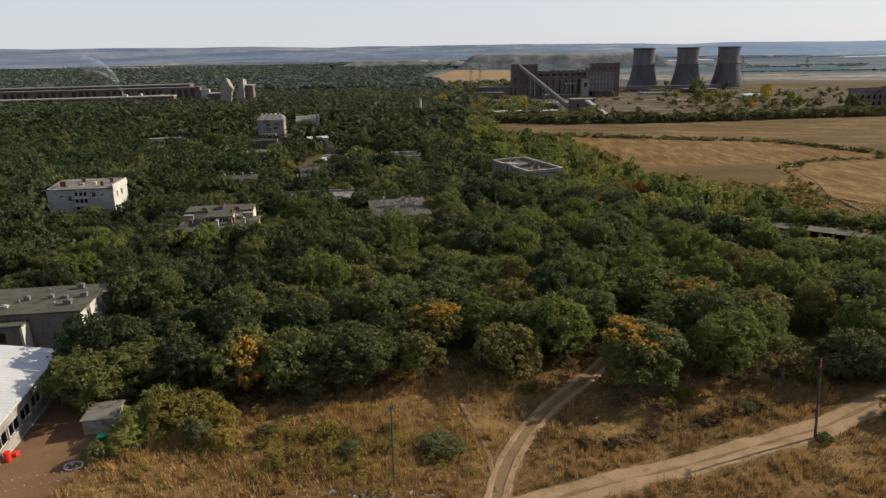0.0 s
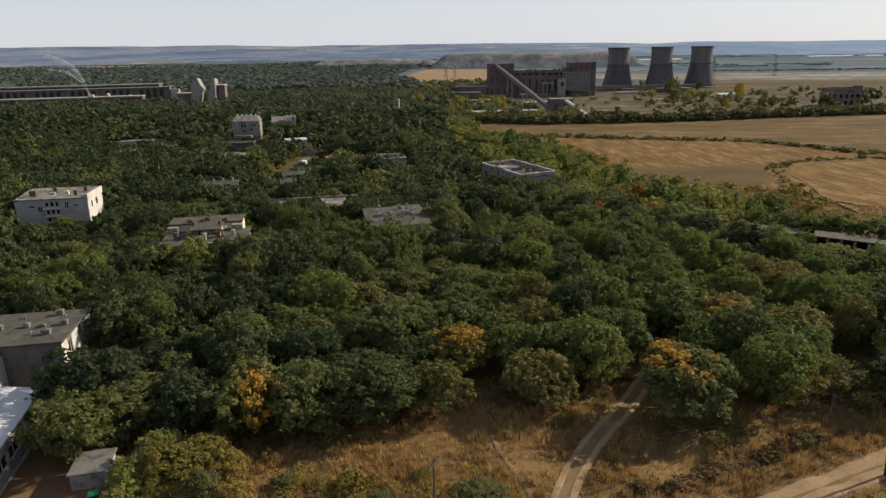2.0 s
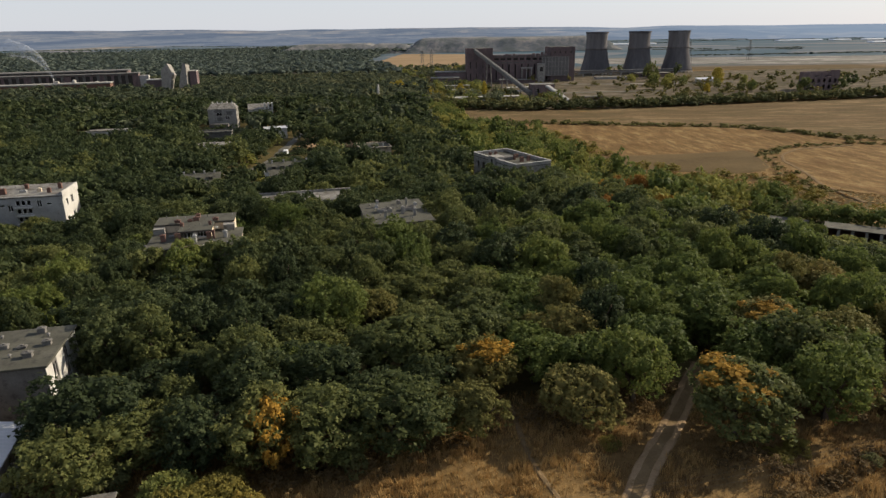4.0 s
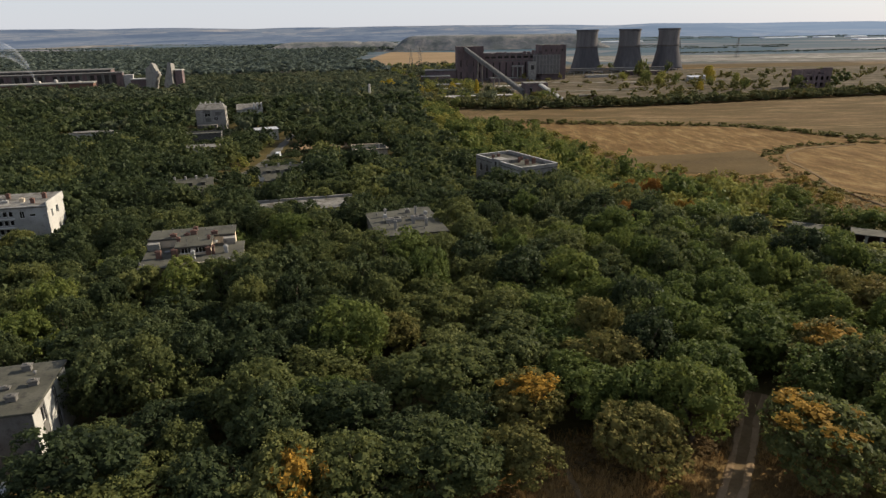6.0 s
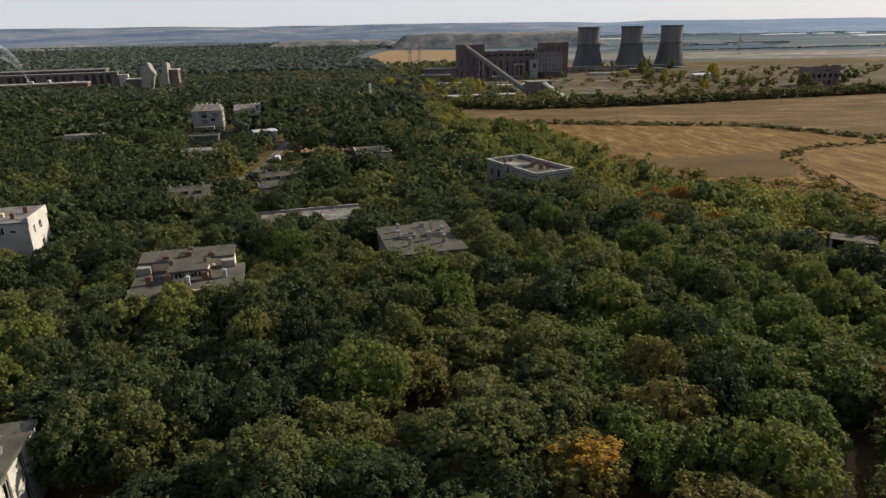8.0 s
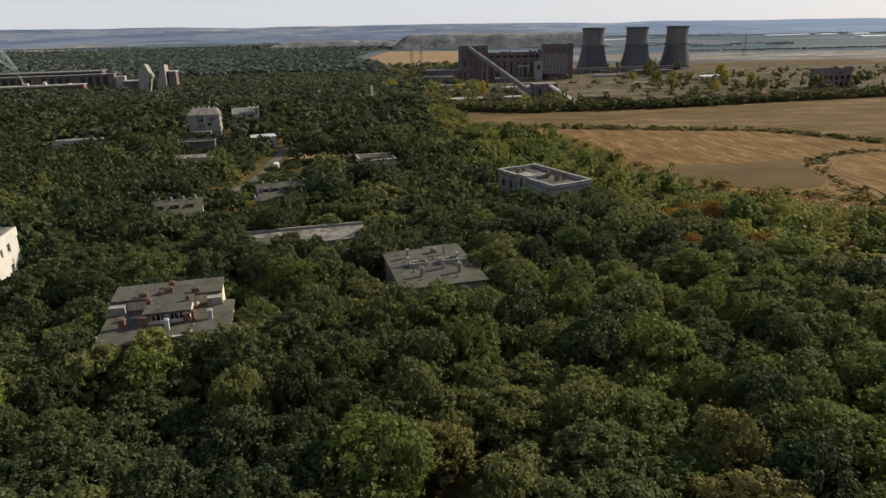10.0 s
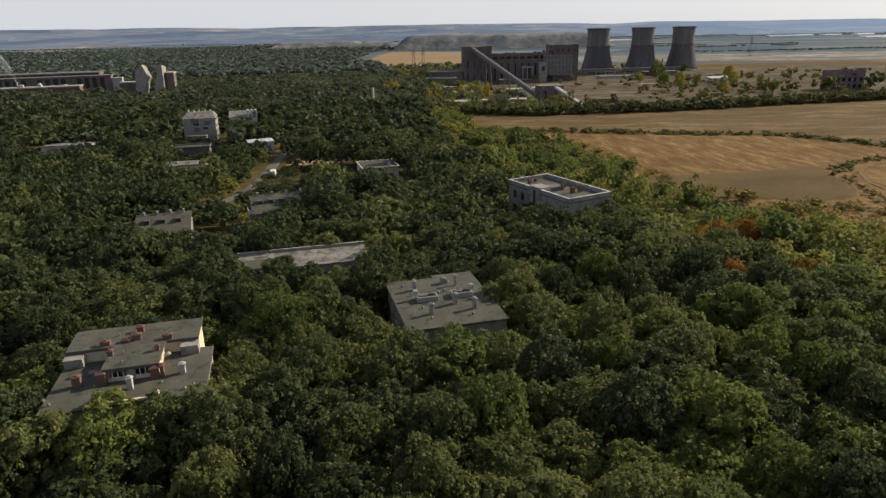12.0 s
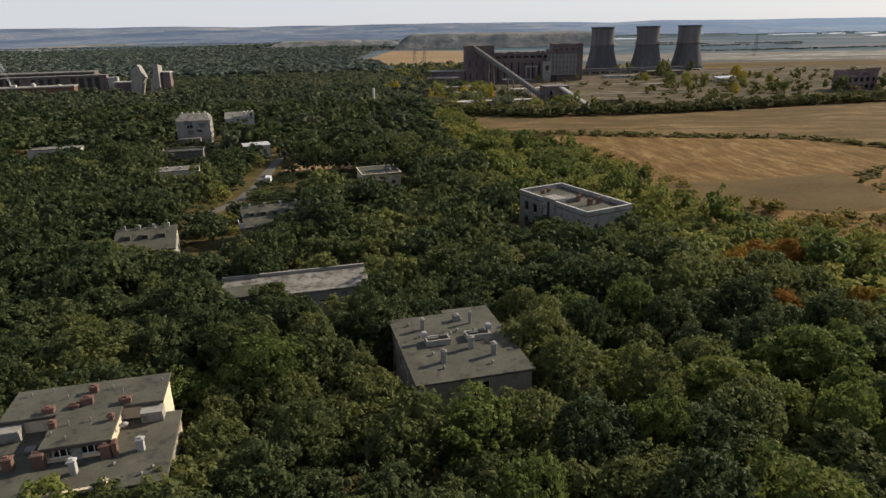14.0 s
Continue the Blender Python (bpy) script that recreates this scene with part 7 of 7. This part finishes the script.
lots = [(x, y) for x, y in scatter(-70, 88, 438, 640, 6.2, lambda x, y: noise.noise((x / 22, y / 22, 12)) > -0.02 and free(x, y, 2.5, 0.6) and x < np.interp(y, [438, 500, 560, 640], [88, 62, 40, 20]) and abs(x - (63 + (484 - y) * 0.186)) > 4, 83)]
wood("scrub", "yellow-green young trees round the platforms", lots[::3], SHRUB, M_LIME, (2.2, 4.2), (3.5, 8.0), 0.35, category="shrub", seed=84)
wood("scrub", "green trees and bushes round the platforms", lots[1::3], SHRUB, M_MIST, (2.4, 5.0), (3.5, 8.5), 0.35, category="shrub", seed=85)
wood("scrub", "grey dry bushes round the platforms", lots[2::3], HEDGE, M_OLIVE, (1.8, 3.6), (2.0, 5.0), 0.4, category="shrub", seed=86)
wood("scrub", "grey-green scrub and saplings in the yard", yard, HEDGE, M_OLIVE, (1.6, 4.2), (1.8, 6.5), 0.4, category="shrub", seed=11)
wood("scrub", "dark tall trees beside the brick ruin", [(268, 500), (272, 505), (300, 505), (310, 512), (205, 668), (212, 672), (200, 660), (178, 712), (190, 716), (245, 700)], FAR, M_LEAF, (4.0, 6.0), (8, 14), 0.4, category="shrub", seed=12)
belts = []
for k in range(48):
    x, y, a, n = g.uniform(250, 2300), g.uniform(1080, 2650), g.normal() * 0.05 + 0.04, int(g.integers(40, 150))
    belts += [(x + t * 4.4 * math.cos(a) + g.normal() * 2, y + t * 4.4 * math.sin(a) + g.normal() * 2.5) for t in range(n) if noise.noise((t / 22, k, 3)) > -0.22]
for k in range(26):
    x, y, a, n = -g.uniform(300, 2300), g.uniform(2050, 2700), g.normal() * 0.08 + 0.15, int(g.integers(30, 90))
    belts += [(x + t * 8 * math.cos(a) + g.normal() * 3, y + t * 8 * math.sin(a) + g.normal() * 4) for t in range(n)]
BELT = [crown_arrays(190 + k, 24, 0.34, lobes=2, tall=0.8, core=1.15) for k in range(5)]
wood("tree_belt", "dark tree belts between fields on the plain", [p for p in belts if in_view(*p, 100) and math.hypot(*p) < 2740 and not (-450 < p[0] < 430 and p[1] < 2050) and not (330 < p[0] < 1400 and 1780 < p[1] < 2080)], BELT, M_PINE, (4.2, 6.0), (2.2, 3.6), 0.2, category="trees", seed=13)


def smoke():
    """A thin plume that leans west from the works' stack."""
    top = thing("smoke_plume", -337.9, 593.9, 1.4, 0, "thin pale smoke rising from a factory stack", "smoke")
    bm = bmesh.new()
    pts = [(0, 0, 0), (-1.6, 0, 5), (-4, 0, 10), (-7.5, 0, 15), (-13, 0, 20), (-21, 0, 24), (-33, 0, 27)]
    tube(bm, pts, [0.5, 1.1, 2.0, 3.2, 4.6, 6.0, 7.2], 12, False)
    ob = part("plume", bm, M_SMOKE, top)
    ob.data.polygons.foreach_set("use_smooth", [True] * len(ob.data.polygons))


smoke()

# ---------- the open ground in front ----------
def shrub(x, y, r, h, mat, label, seed):
    top = thing("shrub", x, y, height(x, y) - 0.05, rng.uniform(0, 360), label, "shrub", "shrubs on the dry slope")
    me = crown_mesh("foliage", seed, int(1500 + 1900 * r), 0.055 / r ** 0.35, mat, lobes=26, tall=0.9, low=-0.2, core=0.4)
    ob = new("foliage", me)
    ob.parent, ob.location, ob.scale = top, (0, 0, h * 0.45), (r, r, h * 0.62)
    bm = bmesh.new()
    for k in range(5):
        a = k * math.tau / 5
        tube(bm, [(0.05 * math.cos(a), 0.05 * math.sin(a), -0.1), (0.5 * r * math.cos(a), 0.5 * r * math.sin(a), h * 0.6)], [0.05, 0.015], 5)
    part("stems", bm, M_BARK, top)


SHRUBS = [(-22.0, 43.4, 2.5, 2.9, M_BRUSH, "yellow-brown shrub thicket in autumn leaf"), (-25.0, 42.4, 1.9, 2.6, M_LIME, "yellow-green shrub thicket beside a shed"), (-19.3, 41.6, 1.5, 1.9, M_SCRUB, "olive shrub in dry grass"),
          (-20.4, 45.2, 2.2, 2.6, M_BRUSH, "yellow-brown shrub thicket in autumn leaf"), (-24.2, 45.0, 2.0, 3.0, M_LIME, "yellow-green shrub thicket behind a shed"), (-18.0, 44.2, 1.6, 1.9, M_BRUSH, "yellow-brown shrub thicket in autumn leaf"), (-24.6, 40.2, 1.5, 1.8, M_LIME, "yellow-green shrub beside the yard"),
          (-16.3, 40.9, 1.3, 1.6, M_BRUSH, "yellowing low bush in grass"), (-26.5, 38.6, 1.1, 1.4, M_SCRUB, "green bush beside the yard"), (2.7, 41.3, 1.7, 1.3, M_SCRUB, "low green bramble by the footpath"), (1.2, 42.0, 1.1, 1.0, M_SCRUB, "low green bramble by the footpath"),
          (-7.6, 42.6, 1.2, 1.5, M_BRUSH, "yellowing low bush in grass"), (-5.2, 40.4, 0.9, 1.1, M_SCRUB, "small olive bush in grass"), (35.2, 44.5, 0.7, 0.8, M_SCRUB, "green weeds round a pole"), (43.3, 48.6, 1.4, 2.0, M_BRUSH, "yellow-green bush by the road"),
          (31.0, 50.2, 0.9, 0.8, M_SCRUB, "low dark bush on the bank"), (-13.2, 42.8, 0.9, 1.0, M_SCRUB, "small olive bush in grass"), (-2.2, 44.0, 0.8, 0.9, M_BRUSH, "yellowing low bush in grass"), (-10.8, 49.2, 1.0, 2.2, M_SCRUB, "pale green sapling at the wood's edge"),
          (-20.3, 47.2, 1.4, 2.0, M_BRUSH, "brown undergrowth at the wood's edge"), (-29.8, 47.6, 1.8, 2.8, M_SCRUB, "green shrub behind a shed"), (23.0, 50.0, 1.2, 1.0, M_BRUSH, "dry bramble on a spoil heap"), (25.6, 51.6, 1.1, 1.1, M_BRUSH, "dry bramble under a big oak"),
          (45.5, 56.5, 1.6, 2.2, M_SCRUB, "green shrub at the wood's edge"), (39.2, 55.5, 1.2, 1.6, M_BRUSH, "orange-brown shrub by a small tree"), (10.3, 52.6, 0.9, 0.8, M_BRUSH, "dry bush beside the track")]
for i, s in enumerate(SHRUBS):
    shrub(*s, 200 + i)


def off_road(x, y, gap=0.3):
    for pts, w in (([(5.5, 24), (6.9, 34.5), (7.8, 39.4), (9.8, 44.8), (12.5, 49.7), (15.75, 54.5), (18.6, 59.2), (21.5, 64.2), (24.1, 68)], 2.3), ([(-30, 15), (0, 30), (12.3, 35.8), (24.3, 41.1), (35.7, 46.5), (44, 52), (60, 62), (85, 78)], 2.8), ([(6.9, 37), (6.4, 41.3), (4.4, 46.9), (3.0, 52.5), (2.6, 60)], 0.7)):
        for (ax, ay), (bx, by) in zip(pts, pts[1:]):
            t = max(0, min(1, ((x - ax) * (bx - ax) + (y - ay) * (by - ay)) / ((bx - ax) ** 2 + (by - ay) ** 2)))
            if math.hypot(x - ax - t * (bx - ax), y - ay - t * (by - ay)) < w / 2 + gap:
                return False
    return not (x < -27 and y < 47)


def grass():
    """Tufts of dry grass over the open slope."""
    g = np.random.default_rng(21)
    sward = {False: ([], []), True: ([], [])}
    count = 0
    while count < 34000:
        x, y = g.uniform(-34, 74), g.uniform(6, 66)
        if y < 27 and g.uniform() > ((y - 6) / 21) ** 2:
            continue
        dens = noise.noise((x / 5, y / 5, 9)) * 0.6 + noise.noise((x / 1.6, y / 1.6, 3)) * 0.4
        if g.uniform() > 0.62 + dens * 1.3 or not off_road(x, y, -0.12) or y > 62 + 0.1 * x:
            continue
        z = height(x, y)
        h = g.uniform(0.16, 0.46) * (1 + max(0, dens) * 1.6) * (1 + 0.7 * math.exp(-((x + 5) / 9) ** 2 - ((y - 41) / 5) ** 2))
        brown = x > 9 + 3 * noise.noise((x / 6, y / 6, 4)) and noise.noise((x / 3, y / 3, 8)) > -0.3
        h *= 0.75 if brown else 1.1
        vs, tint = sward[bool(brown)]
        for _ in range(5):
            a, lean, w = g.uniform(0, math.tau), g.uniform(0.15, 0.6), g.uniform(0.02, 0.05)
            px, py = x + g.normal() * 0.16, y + g.normal() * 0.16
            c, s = math.cos(a), math.sin(a)
            vs += [(px - s * w, py + c * w, z - 0.03), (px + s * w, py - c * w, z - 0.03), (px + c * lean * h, py + s * lean * h, z + h * g.uniform(0.7, 1.2))]
        tint += [g.uniform()] * 15
        count += 1
    for brown, (vs, tint) in sward.items():
        ob = new("grass", raw_mesh("grass", np.array(vs), np.zeros((0, 4), np.int32), np.arange(len(vs)).reshape(-1, 3), M_TURF if brown else M_GRASS, tint))
        tagged(ob, "short brown turf beside the dirt road" if brown else "tufts of dry golden grass on the slope", "grass", kind="stuff")


grass()
field("yard", "trodden bare earth yard beside the hall", -47, -27, [(-47, 22), (-27, 30)], [(-47, 50), (-39, 52), (-33, 47), (-27, 43)], M_YARD, 0.05, 1.0)
wood("scrub", "dark dry weeds along the ditch", row([(14.5, 42.2), (20, 44.6), (26, 47.5), (33, 51)], 0.5, 0.5, 31), [crown_arrays(150 + k, 240, 0.13, lobes=8, tall=0.8, core=0.6) for k in range(3)], M_DEAD, (0.4, 1.0), (0.3, 0.9), 0.45, category="shrub", seed=14)


def tall_grass():
    """Rank golden clumps of seeding grass among the low dry sward."""
    g = np.random.default_rng(77)
    vs, ts, tint = [], [], []
    while len(tint) < 1500 * 72:
        x, y = g.uniform(-28, 40), g.uniform(26, 60)
        if noise.noise((x / 4, y / 4, 21)) + g.uniform(0, 0.55) < 0.42 - 0.12 * (x < 4) or not off_road(x, y, 0.1) or y > 57 + 0.1 * x:
            continue
        z, h = height(x, y), g.uniform(0.45, 0.95)
        for _ in range(24):
            a, lean, w = g.uniform(0, math.tau), g.uniform(0.05, 0.5), g.uniform(0.02, 0.045)
            px, py = x + g.normal() * 0.17, y + g.normal() * 0.17
            c, s = math.cos(a), math.sin(a)
            vs += [(px - s * w, py + c * w, z - 0.03), (px + s * w, py - c * w, z - 0.03), (px + c * lean * h, py + s * lean * h, z + h * g.uniform(0.6, 1.15))]
        tint += [g.uniform(0.35, 0.7)] * 72
    ob = new("grass", raw_mesh("grass", np.array(vs), np.zeros((0, 4), np.int32), np.arange(len(vs)).reshape(-1, 3), M_GRASS, tint))
    tagged(ob, "tall golden clumps of seeding grass", "grass", kind="stuff")


def weeds():
    g = np.random.default_rng(78)
    small = [crown_arrays(170 + k, 320, 0.095, lobes=10, tall=0.8, core=0.3) for k in range(4)]
    front = [(-10 + g.normal() * 6, 40 + g.normal() * 2.6) for _ in range(110)]
    wood("weeds", "yellow-green weeds among dry grass", [p for p in front if off_road(*p, 0.4)], small, M_BRUSH, (0.3, 0.9), (0.3, 0.9), 0.45, category="weeds", seed=79)
    rim = [(x, float(np.interp(x, [q[0] for q in SOUTH], [q[1] for q in SOUTH])) - 1.5 + g.normal() * 1.5) for x in np.linspace(-27, 50, 260)]
    wood("weeds", "withered brown undergrowth at the wood's edge", [p for p in rim if off_road(*p, 0.5)], small, M_DEAD, (0.4, 1.2), (0.3, 1.1), 0.45, category="weeds", seed=80)
    heap = [(20.6 + g.normal() * 1.6, 49.2 + g.normal() * 1.2) for _ in range(40)]
    wood("weeds", "grey-brown bramble over the spoil heap", heap, small, M_DEAD, (0.4, 0.9), (0.3, 0.8), 0.45, category="weeds", seed=81)


tall_grass()
weeds()


def pole(x, y, h, arms, label, lean=0.0):
    top = thing("utility_pole", x, y, height(x, y) - 0.1, 65, label, "pole", "poles of the power line")
    top.matrix_basis = pose(x, y, height(x, y) - 0.1) @ pose(0, 0, 0, 0, lean, 0) @ pose(0, 0, 0, 0, 0, 65)
    bm = bmesh.new()
    tube(bm, [(0, 0, 0), (0, 0, h * 0.5), (0, 0, h)], [0.12, 0.10, 0.08] if h > 7.4 else [0.085, 0.075, 0.06], 8)
    part("post", bm, M_DARK, top)
    for z in arms:
        arm = part("cross_arm", boxes((-0.75, 0.75, -0.05, 0.05, z, z + 0.1)), M_DARK, top)
        for xx in (-0.65, -0.25, 0.25, 0.65):
            bm = bmesh.new()
            tube(bm, [(xx, 0, z + 0.1), (xx, 0, z + 0.2), (xx, 0, z + 0.28)], [0.025, 0.06, 0.035], 6)
            part("insulator", bm, M_REDP if h > 7.4 else M_DARK, arm)
    return top


pole(34.6, 44.9, 7.6, (7.2,), "dark timber pole with a crossarm by the road", -4.5)
pole(-0.9, 36.6, 7.0, (6.6,), "thin dark timber pole in the grass")


def cable(a, b, sag):
    bm = bmesh.new()
    pts = [tuple(p + (q - p) * t for p, q in zip(a, b)) for t in np.linspace(0, 1, 13)]
    tube(bm, [(x, y, z - sag * 4 * t * (1 - t)) for (x, y, z), t in zip(pts, np.linspace(0, 1, 13))], [0.008] * 13, 4)
    me = bpy.data.meshes.new("cable")
    bm.to_mesh(me)
    bm.free()
    me.materials.append(M_DARK)
    tagged(new("cable", me), "thin slack overhead wire between poles", "cable", "overhead wires")


for d in (-0.5, 0.0, 0.5):
    cable((34.0 - 0.2 * d, 44.9 + d, height(34.6, 44.9) + 7.35), (70, 62 + d, 10.5), 0.7)
    cable((34.0 - 0.2 * d, 44.9 + d, height(34.6, 44.9) + 7.35), (-0.9, 36.6 + d, height(-0.9, 36.6) + 6.75), 0.9)


def shed():
    top = thing("shed", -28.9, 43.9, height(-28.9, 43.9) - 0.15, 14, "small pale concrete shed with a flat slab roof", "shed")
    part("wall", wall_mesh(2.6, 3.0, 1.6, {}), M_WALL, top)
    # east side faced in white: the sun on it is put into the colour
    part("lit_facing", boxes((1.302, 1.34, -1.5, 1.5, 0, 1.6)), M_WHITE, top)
    part("roof", boxes((-1.45, 1.5, -1.65, 1.65, 1.6, 1.74), bevel=0.03), M_GREY, top)


def bin_(x, y):
    top = thing("rubbish_bin", x, y, height(x, y) + 0.04, 20, "green plastic wheeled rubbish bin", "bin")
    bm = bmesh.new()
    tube(bm, [(0, 0, 0.05), (0, 0, 0.95), (0, 0, 1.0)], [0.27, 0.36, 0.38], 8)
    part("body", bm, M_GREENP, top)
    part("lid", boxes((-0.4, 0.4, -0.4, 0.4, 1.0, 1.08), bevel=0.03), M_GREENP, top)


def barrels():
    top = thing("barrel", -34.0, 38.1, height(-34, 38.1) + 0.04, 0, "bright red steel barrel against the hall wall", "barrel")
    bm = bmesh.new()
    tube(bm, [(0, 0, 0), (0, 0, 0.3), (0, 0, 0.32), (0, 0, 0.6), (0, 0, 0.62), (0, 0, 0.9)], [0.27, 0.27, 0.29, 0.27, 0.29, 0.26], 16)
    part("drum", bm, M_REDP, top)
    top = thing("fire_box", -33.9, 38.9, height(-33.9, 38.9) + 0.04, 10, "red painted low box beside a barrel", "box")
    part("body", boxes((-0.22, 0.22, -0.3, 0.3, 0, 0.35), bevel=0.04), M_REDP, top)


def stones():
    g = np.random.default_rng(33)
    iv, if_ = ico()
    me, grey = [], []
    for k in range(4):
        v = iv * g.uniform(0.75, 1.15, (len(iv), 1)) * (1, 0.8, 0.6)
        me.append(mesh_of("stone", v, if_, M_PALE))
        grey.append(mesh_of("stone", v, if_, M_CONC))
    ring = [(-27.9 + 0.72 * math.cos(a), 37.6 + 0.6 * math.sin(a)) for a in np.linspace(0, math.tau, 20)[:-1]] + [(-27.9 + g.normal() * 0.35, 37.6 + g.normal() * 0.3) for _ in range(8)]
    bed = thing("flower_bed", -27.9, 37.6, height(-27.9, 37.6) + 0.05, 0, "ring of whitewashed stones round a bed", "flower bed")
    for x, y in ring:
        ob = new("stone", me[int(g.integers(4))])
        ob.parent, ob.location, ob.scale = bed, (x + 27.9, y - 37.6, 0.08), (0.12,) * 3
    edge_ = thing("stone_edging", -29, 35.3, height(-29, 35.3) + 0.05, 20, "rows of whitewashed edging stones in the yard", "edging")
    for k in range(22):
        ob = new("stone", me[int(g.integers(4))])
        ob.parent, ob.location, ob.scale = edge_, (-3.2 + 0.32 * (k % 11) * 1.9, (0.0 if k < 11 else 1.3) + g.normal() * 0.08, 0.05), (0.065,) * 3
    rub = thing("rubble_heap", -1.5, 34.6, height(-1.5, 34.6), 0, "heap of broken pale concrete in the grass", "rubble")
    for k in range(60):
        ob = new("stone", grey[int(g.integers(4))])
        ob.parent, ob.location, ob.scale = rub, (g.uniform(-4.5, 4.5), g.normal() * 0.5, g.uniform(0, 0.2)), (g.uniform(0.1, 0.3), g.uniform(0.1, 0.3), g.uniform(0.05, 0.14))
        ob.rotation_euler = (g.uniform(0, 3), g.uniform(0, 3), 0)


def van(x, y, rz):
    top = thing("van", x, y, height(x, y) + 0.14, rz, "white panel van parked on the street", "van")
    bm = boxes((-2.3, 2.3, -0.95, 0.95, 0.4, 1.15), bevel=0.12)
    box(bm, -2.25, 1.2, -0.9, 0.9, 1.15, 2.1, bevel=0.15)
    part("body", bm, M_VAN, top)
    part("windscreen", boxes((1.18, 1.26, -0.75, 0.75, 1.25, 1.95)), M_GLASS, top)
    for wx in (-1.4, 1.4):
        for wy in (-0.85, 0.85):
            bm = bmesh.new()
            tube(bm, [(wx, wy - 0.12, 0.36), (wx, wy + 0.12, 0.36)], [0.36, 0.36], 12)
            part("wheel", bm, M_DARK, top)


shed()
bin_(-26.9, 40.4)
barrels()
stones()
van(-63.9, 262, 95)
